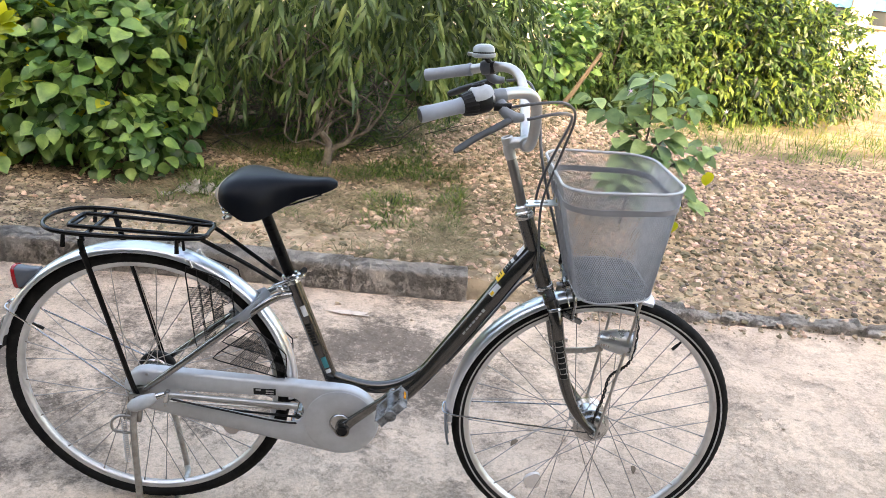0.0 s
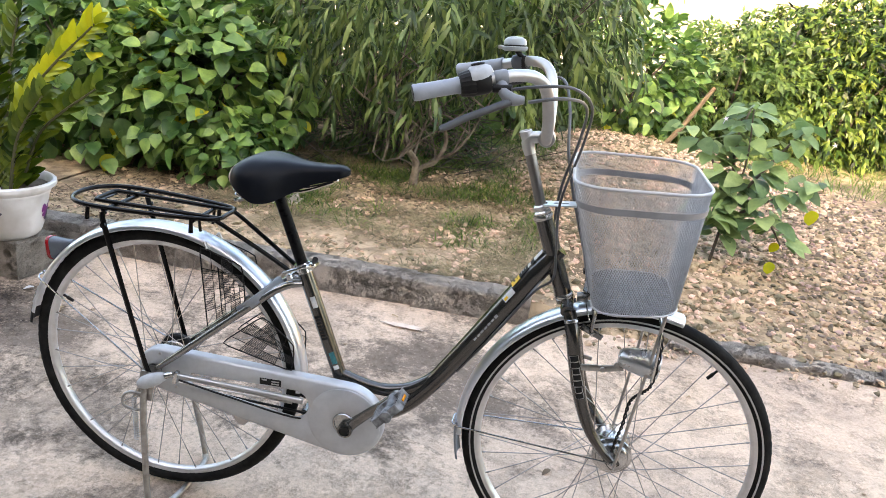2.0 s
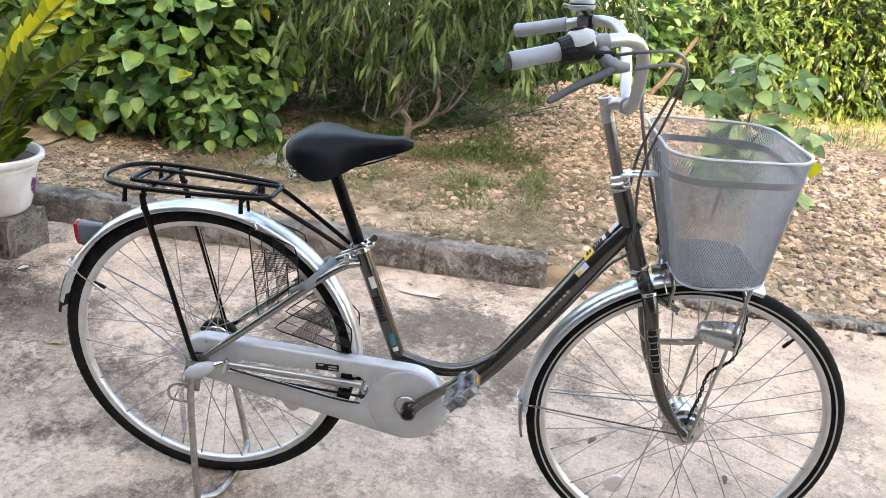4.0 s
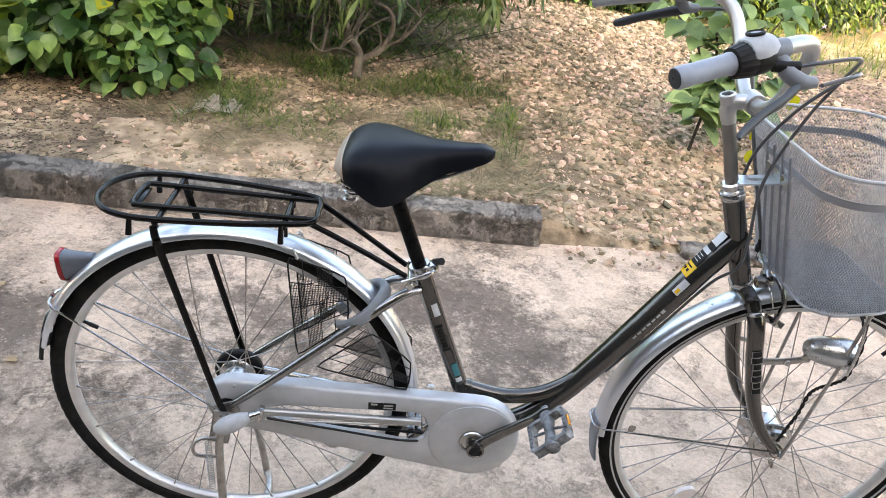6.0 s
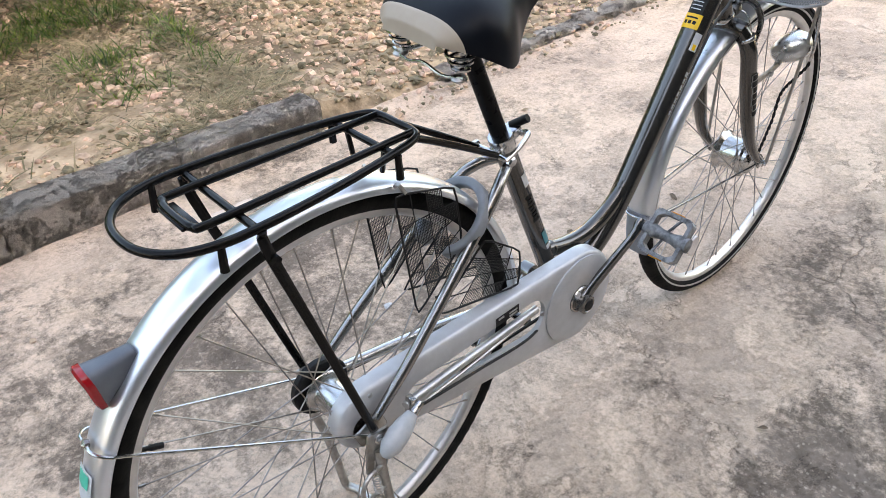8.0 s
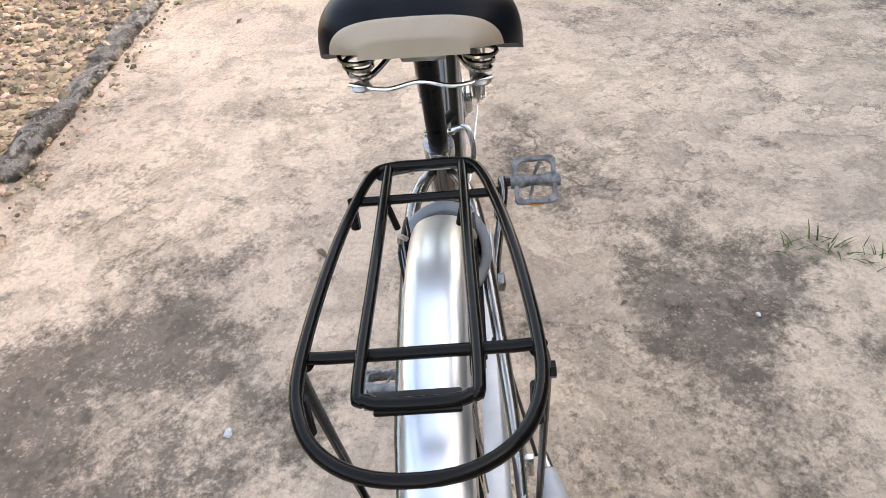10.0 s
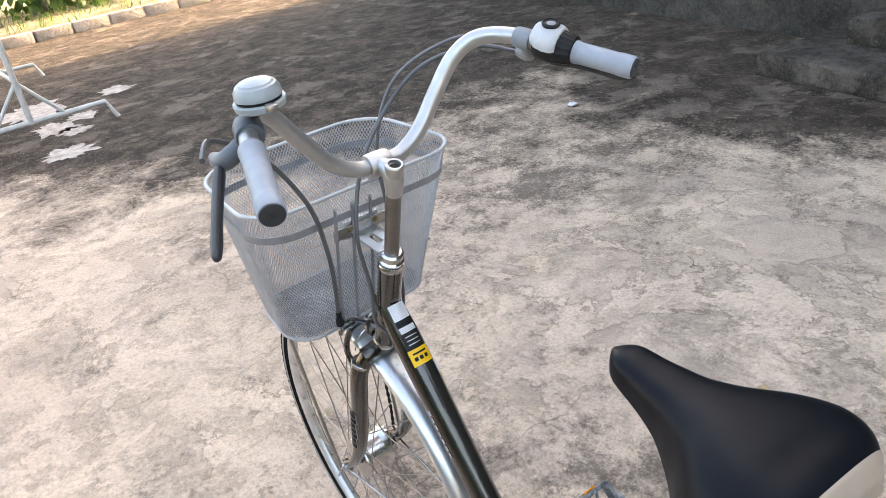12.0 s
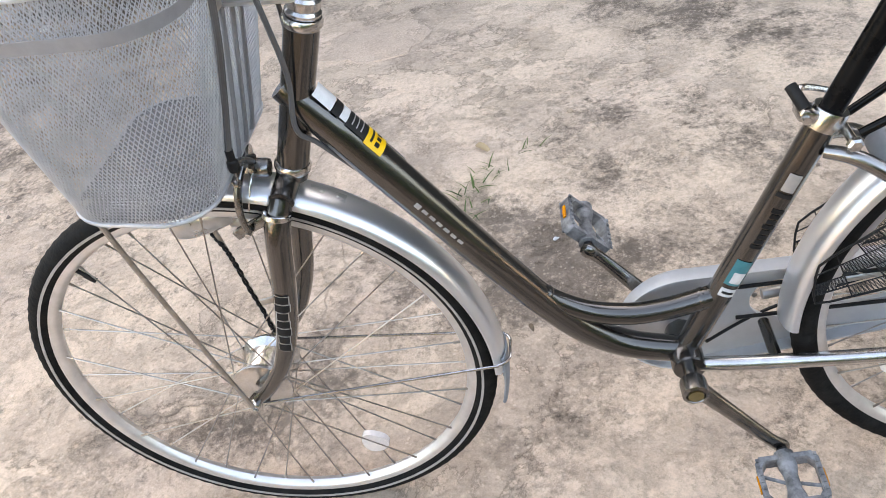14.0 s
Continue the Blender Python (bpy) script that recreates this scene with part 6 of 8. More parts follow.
def leaf_shape(width, droop=0.12, fold=0.18):
    """An ovate leaf of length 1 along +y: midrib and two half blades, folded and drooping."""
    ys = np.array([0.0, 0.10, 0.25, 0.45, 0.65, 0.82, 0.93, 1.0])
    ws = np.array([0.02, 0.27, 0.44, 0.50, 0.42, 0.26, 0.12, 0.0]) * width
    n = len(ys)
    wave = 0.03 * np.sin(ys * 9)
    mid = np.stack([0 * ys, ys, -droop * ys ** 2], 1)
    lf = np.stack([-ws, ys - 0.02, -droop * ys ** 2 + fold * ws + wave], 1)[1:-1]
    rt = np.stack([ws, ys - 0.02, -droop * ys ** 2 + fold * ws - wave], 1)[1:-1]
    v = np.concatenate([mid, lf, rt])
    a, b, k = n, n + n - 2, n - 3
    f = [(0, a, 1), (n - 2, a + k, n - 1), (0, 1, b), (n - 2, n - 1, b + k)]
    for i in range(k):
        f += [(i + 1, a + i, a + i + 1, i + 2), (i + 1, i + 2, b + i + 1, b + i)]
    return v, f


def blade_shape(width):
    v = np.array([(-width / 2, 0, 0), (width / 2, 0, 0), (-width * 0.4, 0.5, 0.06), (width * 0.4, 0.5, 0.06), (0, 1.0, -0.02)])
    return v, [(0, 1, 3, 2), (2, 3, 4)]


def narrow_shape(width):
    """A thin lance-shaped leaf of few faces."""
    v = np.array([(0, 0, 0), (-width / 2, 0.35, 0.02), (width / 2, 0.35, 0.02), (0, 1.0, -0.15), (0, 0.35, -0.02)])
    return v, [(0, 1, 4), (0, 4, 2), (1, 3, 4), (4, 3, 2)]


def scatter(name, shape, at, aim, up, size, material, parent=None, label="", kind="stuff"):
    """Many leaves in one mesh: at (n,3) places, aim (n,3) the way each points, up (n,3) its upper side, size (n,)."""
    v, f = shape
    n = len(at)
    a = aim / np.linalg.norm(aim, axis=1, keepdims=True)
    s = np.cross(a, up)
    s /= np.linalg.norm(s, axis=1, keepdims=True) + 1e-9
    u = np.cross(s, a)
    pts = at[:, None, :] + size[:, None, None] * (v[None, :, 0:1] * s[:, None, :] + v[None, :, 1:2] * a[:, None, :] + v[None, :, 2:3] * u[:, None, :])
    k = len(v)
    faces = [tuple(q + k * i for q in face) for i in range(n) for face in f]
    return arrays_mesh(name, pts.reshape(-1, 3), faces, material, parent, label, kind, smooth=True)


def crown_points(n, c, r, hollow=0.55, bumps=0.25, seed=0, zmin=None):
    """Places within a lumpy crown, most near its skin, and the way out at each."""
    d = rng.normal(size=(n, 3))
    d /= np.linalg.norm(d, axis=1, keepdims=True)
    rad = hollow + (1 - hollow) * rng.random(n) ** 0.6
    lump = np.array([1 + bumps * (noise.noise(V(q * 2.3) + V((seed, 0, 0))) + 0.6 * noise.noise(V(q * 5.1) + V((0, seed, 0)))) for q in d])
    p = np.array(c) + d * np.array(r) * (rad * lump)[:, None]
    if zmin is not None:
        keep = p[:, 2] > zmin
        p, d = p[keep], d[keep]
    return p, d


def sprays(n, per, reach, c, r, hollow, seed, zmin, sag, spread):
    """Leaves set along short sagging twigs that stand out of a lumpy crown."""
    p, d = crown_points(n, c, r, hollow, 0.3, seed, zmin)
    t = d + rng.normal(size=p.shape) * 0.45
    t[:, 2] += 0.15
    t /= np.linalg.norm(t, axis=1, keepdims=True)
    f = np.linspace(0.15, 1.0, per)[None, :, None]
    long = reach * (0.6 + 0.8 * rng.random((len(p), 1, 1)))
    at = p[:, None, :] + long * f * t[:, None, :]
    at[:, :, 2] -= (sag * long * f ** 2)[:, :, 0]
    aim = t[:, None, :] * 0.55 + rng.normal(size=at.shape) * spread
    aim[:, :, 2] -= sag * (0.4 + f[:, :, 0])
    up = rng.normal(size=at.shape) * 0.35 + np.array([0.0, -0.45, 0.75])
    flat = at.reshape(-1, 3)
    ok = np.ones(len(flat), bool) if zmin is None else flat[:, 2] > zmin * 0.6
    return flat[ok], aim.reshape(-1, 3)[ok], up.reshape(-1, 3)[ok]


def feathery_bush(label, c, r, n, per, size, material, seed, stems):
    """A bush whose small leaves hang in sprays with dark gaps between."""
    base = (c[0], c[1], bed_z(c[0], c[1]))
    ob = thing("bush", base, label, "shrub")
    g = bmesh.new()
    for i in range(stems):
        a = 2 * math.pi * i / stems + seed
        e = V((r[0] * 0.7 * math.cos(a), r[1] * 0.7 * math.sin(a), c[2] - base[2] + r[2] * (0.35 + 0.3 * math.sin(a * 3))))
        tube(g, [V((0.08 * math.cos(a), 0.08 * math.sin(a), -0.03)), e * 0.4 + V((0, 0, 0.1)), e * 0.75, e], [0.016, 0.012, 0.008, 0.004], 6, 3)
    part("branchwork", g, M_BARK, ob)
    at, aim, up = sprays(n, per, 0.24, c, r, 0.35, seed, 0.14, 0.45, 0.40)
    scatter("leaves", SPEAR, at - np.array(base), aim, up, size * (0.6 + 0.75 * rng.random(len(at))), material, ob)
    return ob


def bush(label, c, r, n, size, shape, material, seed, stems=7, category="shrub", zmin=0.14, droop=0.5, stem_mat=None, yellow=0, name="bush", upness=0.9, hollow=0.55):
    base = (c[0], c[1], bed_z(c[0], c[1]))
    ob = thing(name, base, label, category)
    off = np.array(base)
    g = bmesh.new()
    for i in range(stems):
        a = 2 * math.pi * i / stems + seed
        e = V((c[0] + r[0] * 0.6 * math.cos(a), c[1] + r[1] * 0.6 * math.sin(a), c[2] + r[2] * (0.35 + 0.3 * math.sin(a * 3)))) - V(base)
        tube(g, [V((0.08 * math.cos(a), 0.08 * math.sin(a), -0.03)), e * 0.4 + V((0, 0, 0.1)), e * 0.75, e], [0.014, 0.011, 0.008, 0.004], 6, 3)
    part("branchwork", g, stem_mat or M_BARK, ob)

    p, d = crown_points(n, c, r, hollow=hollow, seed=seed, zmin=zmin)
    m = len(p)
    aim = d * 1.0 + rng.normal(size=(m, 3)) * 0.55
    aim[:, 2] -= droop
    up = d * 0.5 + rng.normal(size=(m, 3)) * 0.35
    up[:, 2] += upness
    sz = size * (0.6 + 0.75 * rng.random(m))
    ny = int(m * yellow)
    scatter("leaves", shape, p[ny:] - off, aim[ny:], up[ny:], sz[ny:], material, ob)
    if ny:
        scatter("yellow_leaves", shape, p[:ny] - off, aim[:ny], up[:ny], sz[:ny], M_LEAFY, ob)
    return ob


BROAD, OVAL, NARROW, TINY = leaf_shape(0.86, 0.22, 0.34), leaf_shape(0.72, 0.18, 0.28), leaf_shape(0.16, 0.35, 0.3), narrow_shape(0.20)
SPEAR = narrow_shape(0.36)
bush("dense bush of broad round green leaves in the bed", (-1.30, 2.72, 0.56), (0.62, 0.55, 0.60), 2300, 0.094, BROAD, M_LEAFB, 1.0, yellow=0.03)
bush("dense bush of broad round green leaves in the bed", (-2.05, 2.75, 0.62), (0.75, 0.70, 0.75), 2200, 0.098, BROAD, M_LEAFB, 2.0, yellow=0.02)
bush("dense bush of broad round green leaves in the bed", (-1.62, 3.35, 0.85), (0.95, 0.6, 0.80), 1900, 0.100, BROAD, M_LEAFB, 3.0)
bush("low spray of broad green leaves at the bush's foot", (-0.95, 2.42, 0.30), (0.30, 0.28, 0.26), 330, 0.075, BROAD, M_LEAFB, 4.0, stems=4)
bush("broad-leaved bush with pale green leaves", (1.38, 5.15, 0.66), (0.62, 0.55, 0.66), 1600, 0.10, OVAL, M_LEAFB, 5.0, yellow=0.02)
bush("broad-leaved bush with pale green leaves", (0.60, 5.6, 0.75), (0.75, 0.5, 0.72), 1300, 0.10, OVAL, M_LEAFB, 5.5)
feathery_bush("feathery bush of fine yellow-green leaves in sun", (3.45, 6.3, 0.74), (1.02, 0.75, 0.86), 2000, 13, 0.085, M_LEAFG, 6.0, 14)
feathery_bush("feathery bush of fine yellow-green leaves in sun", (4.6, 6.9, 0.6), (0.72, 0.6, 0.70), 800, 12, 0.08, M_LEAFG, 6.5, 10)
feathery_bush("loose bush of fine grey-green leaves", (2.35, 5.9, 0.60), (0.62, 0.55, 0.66), 900, 12, 0.085, M_LEAFD, 7.0, 8)
for i, (hx, hy, hr) in enumerate(((-3.6, 3.9, 1.2), (-2.4, 5.0, 1.2), (-0.9, 5.2, 1.15), (0.0, 4.75, 1.0), (-5.0, 5.0, 1.5), (3.4, 8.2, 0.72), (-0.5, 7.4, 1.3), (-4.4, 2.6, 1.1), (4.6, 8.8, 0.9))):
    bush("dark green garden hedge shrub", (hx, hy, hr * 0.78), (hr, hr * 0.8, hr * 0.85), 1500, 0.115, OVAL, M_LEAFD, 8.0 + i, stems=5)

bush("low tangled dark undergrowth behind the shrub", (-0.35, 3.60, 0.27), (0.75, 0.32, 0.30), 3200, 0.085, TINY, M_LEAFD, 60.0, stems=10, droop=0.1)
bush("low tangled dark undergrowth behind the shrub", (0.55, 4.75, 0.34), (0.60, 0.35, 0.34), 1600, 0.085, TINY, M_LEAFD, 61.0, stems=8, droop=0.1)

# shrub with long narrow hanging leaves and pale crooked limbs
wl_base = V((0.03, 2.80, bed_z(0.03, 2.8)))
wil = thing("willow_shrub", wl_base, "shrub with long narrow hanging leaves and pale crooked limbs", "shrub")
limbs = [
    [(0, 0, -0.04), (0.0, 0.0, 0.04), (0.006, 0.0, 0.10), (0.0, 0.01, 0.15), (-0.05, 0.02, 0.21), (-0.08, 0.03, 0.29), (-0.11, 0.04, 0.38), (-0.24, 0.04, 0.46), (-0.29, 0.05, 0.57), (-0.36, 0.10, 0.90), (-0.5, 0.1, 1.2)],
    [(0.0, 0, 0.08), (0.05, 0.0, 0.13), (0.12, 0.0, 0.17), (0.17, 0.0, 0.28), (0.15, 0.01, 0.37), (0.05, 0.04, 0.43), (0.06, 0.06, 0.58), (0.14, 0.10, 0.95), (0.2, 0.1, 1.25)],
    [(-0.09, 0.035, 0.32), (-0.14, 0.06, 0.44), (-0.17, 0.08, 0.60), (-0.10, 0.12, 1.0), (0.0, 0.18, 1.3)],
    [(0.13, 0.0, 0.19), (0.22, -0.02, 0.24), (0.31, -0.03, 0.36), (0.38, -0.02, 0.52), (0.52, 0.0, 0.78), (0.75, 0.0, 1.0)],
    [(-0.24, 0.04, 0.46), (-0.34, -0.03, 0.50), (-0.50, -0.08, 0.66), (-0.75, -0.05, 0.92)],
    [(-0.02, 0.02, 0.17), (0.0, 0.12, 0.32), (0.08, 0.28, 0.6), (0.2, 0.45, 1.0)],
    [(0.01, 0.0, 0.12), (-0.09, -0.05, 0.17), (-0.18, -0.08, 0.15), (-0.24, -0.10, 0.20)],
]
for k, lm in enumerate(limbs):
    r0 = (0.029, 0.017, 0.011, 0.010, 0.009, 0.010, 0.006)[k]
    part("limb", tubes(lm, [max(0.003, r0 * (1 - 0.85 * i / (len(lm) - 1))) for i in range(len(lm))], 8, 4), M_PALEBARK, wil)
tw = bmesh.new()
for i in range(60):
    lm = limbs[int(rng.integers(len(limbs)))]
    s = V(lm[int(rng.integers(1, len(lm)))])
    e = s + V((rng.normal() * 0.22, rng.normal() * 0.18 - 0.03, 0.1 + rng.random() * 0.22))
    tube(tw, [s, s.lerp(e, 0.5) + V((0.02, 0, 0.03)), e], [0.006, 0.004, 0.002], 5, 2)
part("twigwork", tw, M_PALEBARK, wil)["kind"] = "stuff"
tw = bmesh.new()
for i in range(170):
    a = V((rng.uniform(-0.75, 0.45), rng.uniform(0.15, 0.95), rng.uniform(0.0, 0.42)))
    e = a + V((rng.normal() * 0.20, rng.normal() * 0.15, rng.uniform(-0.05, 0.30)))
    tube(tw, [a, a.lerp(e, 0.5) + V((rng.normal() * 0.03, 0, rng.normal() * 0.02)), e], [0.0038, 0.003, 0.0016], 4, 2)
part("deadwood", tw, M_BARK, wil, "tangle of thin dead twigs")
at, aim, up = sprays(700, 11, 0.20, (0.05, 0.15, 1.20), (1.10, 0.70, 0.80), 0.35, 21.0, 0.42, 0.75, 0.42)
keep = at[:, 2] > 0.45 + 0.10 * np.sin(at[:, 0] * 6) + 0.08 * np.sin(at[:, 0] * 17) - 0.14 * (np.abs(at[:, 0] + 0.62) < 0.25) + 0.16 * (at[:, 0] > 0.2)
at, aim, up = at[keep], aim[keep], up[keep]
scatter("leaves", NARROW, at, aim, up, 0.120 * (0.6 + 0.7 * rng.random(len(at))), M_LEAFN, wil)
at, aim, up = sprays(60, 11, 0.17, (0.62, 0.10, 0.98), (0.36, 0.32, 0.32), 0.3, 25.0, 0.70, 0.70, 0.42)
scatter("leaves", NARROW, at, aim, up, 0.125 * (0.6 + 0.7 * rng.random(len(at))), M_LEAFN, wil)

# sapling by the gravel
sp_base = V((1.69, 2.25, bed_z(1.69, 2.25)))
SAP_K = 1.38
sap = thing("sapling", sp_base, "young sapling with large soft green leaves and a few yellow ones", "sapling")
sap_l = [[(0, 0, -0.03), (0.02, 0.0, 0.18), (0.05, 0.01, 0.36), (0.03, 0.0, 0.56)], [(0.03, 0, 0.22), (0.12, -0.02, 0.38), (0.22, 0.02, 0.52)], [(0.03, 0, 0.2), (-0.06, 0.03, 0.36), (-0.17, 0.02, 0.46)],
         [(0.02, 0, 0.16), (0.14, -0.05, 0.26), (0.28, -0.06, 0.34)], [(0.03, 0, 0.26), (0.02, 0.1, 0.42), (0.06, 0.16, 0.55)], [(0.03, 0, 0.14), (0.14, -0.06, 0.19), (0.20, -0.10, 0.12)], [(0.02, 0, 0.12), (-0.05, -0.06, 0.20), (-0.06, -0.10, 0.17)]]
sap_l = [[tuple(SAP_K * c for c in q) for q in lm] for lm in sap_l]
for lm in sap_l:
    part("stem", tubes(lm, [0.009 * (1 - 0.65 * i / (len(lm) - 1)) for i in range(len(lm))], 7, 4), M_BARK, sap)
pp, aa = [], []
for lm in sap_l:
    sp_ = spline(lm, 8)
    for i, q in enumerate(sp_):
        if q.z < 0.10:
            continue
        for _ in range(2):
            a = rng.random() * 2 * math.pi
            pp.append(q + V((math.cos(a) * 0.03, math.sin(a) * 0.03, 0.02)))
            aa.append(V((math.cos(a), math.sin(a), 0.15 - 0.5 * rng.random())))
pp, aa = np.array([tuple(q) for q in pp]), np.array([tuple(q) for q in aa])
scatter("leaves", leaf_shape(0.74, 0.35, 0.2), pp, aa, np.tile([0.0, -0.25, 1.0], (len(pp), 1)) + rng.normal(size=pp.shape) * 0.25, 0.108 * (0.5 + 0.8 * rng.random(len(pp))), M_LEAFS, sap)
yl = np.array([(0.40, -0.05, 0.34), (0.26, -0.10, 0.07), (0.28, -0.06, 0.16)])
scatter("yellow_leaves", leaf_shape(0.85, 0.2, 0.15), yl, np.array([(0.2, 0.1, -1.0), (0.1, 0, -1), (-0.3, 0, -1)]), np.array([(0.1, -1.0, 0.2)] * 3), np.array([0.085, 0.07, 0.06]), M_LEAFY, sap)

for fx, fy, fz in ((-0.10, -0.12, 0.725), (0.42, -0.05, 0.66)):
    g = bmesh.new()
    hub = g.verts.new((fx, fy - 0.012, fz))
    rim = [g.verts.new((fx + (0.014 if k % 2 else 0.005) * math.cos(math.pi * k / 5), fy - (0.010 if k % 2 else 0.013), fz + (0.014 if k % 2 else 0.005) * math.sin(math.pi * k / 5))) for k in range(10)]
    for k in range(10):
        g.faces.new((hub, rim[k], rim[(k + 1) % 10]))
    tube(g, [(fx, fy - 0.010, fz), (fx, fy + 0.03, fz - 0.03)], 0.0015, 5)
    part("flower", g, M_PETAL, sap, "small pale lilac star flower")

# dry stake leaning in the bush
stk = link_mesh("wooden_stake", tubes([(1.62, 4.62, 0.22), (1.78, 4.66, 0.44), (1.98, 4.72, 0.78)], [0.022, 0.020, 0.016], 8), M_STAKE)
tagged(stk, "weathered brown wooden stake leaning by the mound", "stake")

# tree by the steps, whose crown stands over the yard's edge
tr = thing("tree", (1.06, -3.0, 0), "grey-barked yard tree with a flared foot", "tree")
g = bmesh.new()
rows = []
for h, r in ((-0.05, 0.225), (0.0, 0.205), (0.08, 0.185), (0.2, 0.172), (0.45, 0.16), (1.0, 0.15), (1.8, 0.14), (2.7, 0.125), (3.4, 0.10)):
    ring = []
    for i in range(24):
        a = 2 * math.pi * i / 24
        q = 1 + (0.16 * max(0, 1 - h / 0.35)) * math.sin(3 * a + 0.6) + 0.06 * noise.noise(V((math.cos(a) * 2, math.sin(a) * 2, h * 2)))
        ring.append(g.verts.new((r * q * math.cos(a) - 0.06 * h, r * q * math.sin(a), h)))
    rows.append(ring)
grid_faces(g, rows, closed_v=True)
bmesh.ops.recalc_face_normals(g, faces=g.faces)
part("trunk", g, surf("furrowed_trunk_bark", (0.075, 0.064, 0.053), (0.028, 0.023, 0.019), 18, 0.92, bump=1.0, bscale=26, c3=(0.095, 0.083, 0.070), scale3=5), tr)
for i in range(7):
    a = 2 * math.pi * i / 7
    part("limb", tubes([(-0.19, 0, 3.1), (-0.2 + 0.6 * math.cos(a), 0.6 * math.sin(a), 3.7), (-0.2 + 1.4 * math.cos(a), 1.2 * math.sin(a) - 0.3, 4.4 + 0.3 * math.sin(i * 2))], [0.07, 0.05, 0.02], 8, 4), M_BARK, tr)
p3, d3 = crown_points(3000, (-0.2, -0.5, 4.6), (1.7, 1.3, 0.9), 0.35, 0.35, 31.0)
scatter("leaves", OVAL, p3, d3 + rng.normal(size=p3.shape) * 0.5 - np.array([0, 0, 0.4]), rng.normal(size=p3.shape) * 0.4 + np.array([0, 0, 1]), 0.13 * (0.6 + 0.7 * rng.random(len(p3))), M_LEAFD, tr)

# ---- gravel, straw and grass ----
def icosa():
    t = (1 + 5 ** 0.5) / 2
    v = np.array([(-1, t, 0), (1, t, 0), (-1, -t, 0), (1, -t, 0), (0, -1, t), (0, 1, t), (0, -1, -t), (0, 1, -t), (t, 0, -1), (t, 0, 1), (-t, 0, -1), (-t, 0, 1)]) / math.hypot(1, t)
    f = [(0, 11, 5), (0, 5, 1), (0, 1, 7), (0, 7, 10), (0, 10, 11), (1, 5, 9), (5, 11, 4), (11, 10, 2), (10, 7, 6), (7, 1, 8), (3, 9, 4), (3, 4, 2), (3, 2, 6), (3, 6, 8), (3, 8, 9), (4, 9, 5), (2, 4, 11), (6, 2, 10), (8, 6, 7), (9, 8, 1)]
    return v, f


ICO = icosa()


def stones(name, xy, size, material, label, sink=0.25, zf=None):
    v, f = ICO
    pts, faces = [], []
    for i, ((x, y), s) in enumerate(zip(xy, size)):
        jit = v * (1 + 0.32 * rng.normal(size=(12, 1)).clip(-1.5, 1.5)) * np.array([s, s * (0.6 + 0.5 * rng.random()), s * (0.45 + 0.35 * rng.random())])
        a = rng.random() * 6.283
        c, sn = math.cos(a), math.sin(a)
        jit = jit @ np.array([[c, sn, 0], [-sn, c, 0], [0, 0, 1]])
        z = (zf or bed_z)(x, y)
        pts.append(jit + np.array([x, y, z + s * (0.45 - sink)]))
        faces += [tuple(q + 12 * i for q in fc) for fc in f]
    ob = arrays_mesh(name, np.concatenate(pts), faces, material, smooth=False)
    tagged(ob, label, "gravel", kind="stuff")
    return ob


def in_field(n, x0, x1, y0, y1, weight):
    out = []
    while len(out) < n:
        x, y = x0 + (x1 - x0) * rng.random(), y0 + (y1 - y0) * rng.random()
        if rng.random() < weight(x, y):
            out.append((x, y))
    return out


def w_mound(x, y):
    q = math.exp(-(((x - 1.2) / 0.95) ** 2 + ((y - 3.3) / 1.7) ** 2))
    left = 1 / (1 + math.exp(-(x - 0.35 - 0.12 * noise.noise(V((0, y * 3, 0)))) * 9))
    return min(1, (0.35 + 0.9 * q) * left)


xy = in_field(24000, 0.1, 3.0, 1.40, 5.2, w_mound)
stones("gravel", xy, 0.0040 + 0.021 * rng.random(24000) ** 3.4, M_STONE, "loose tan gravel and clods heaped in the bed")
xy = in_field(9000, 1.5, 4.6, 1.42, 4.4, lambda x, y: 1 / (1 + math.exp(-(x - 2.0) * 6)) * (1 if y < 4.0 else 0.4))
stones("gravel", xy, 0.005 + 0.014 * rng.random(9000) ** 2.5, M_STONEP, "fine pinkish gravel spread over the bed")
xy = in_field(2400, -1.6, 0.8, 1.47, 3.2, lambda x, y: 0.10 + 0.8 * (x > -0.6))
stones("gravel", xy, 0.004 + 0.018 * rng.random(2400) ** 4, M_STONE, "scattered clods on the dry soil")
xy = in_field(2800, -1.62, 0.7, 1.46, 3.2, lambda x, y: 0.35 + 0.6 * max(0, noise.noise(V((x * 3, y * 3, 6)))))
stones("gravel", xy, 0.003 + 0.018 * rng.random(2800) ** 4, M_CLOD, "crumbly brown soil clods in the bed")
xy = in_field(700, -0.9, 0.4, 1.47, 2.0, lambda x, y: 0.8)
stones("gravel", xy, 0.003 + 0.014 * rng.random(700) ** 4, M_CLOD, "crumbs of soil on the trodden sand", zf=lambda x, y: sand_z(x, y))
xy = in_field(420, 0.95, 3.4, 1.22, 1.45, lambda x, y: 0.8 if x > 1.0 else 0.3)
stones("gravel", xy, 0.004 + 0.012 * rng.random(420) ** 2.5, M_STONE, "gravel spilled over the broken kerb", zf=lambda x, y: 0.012)


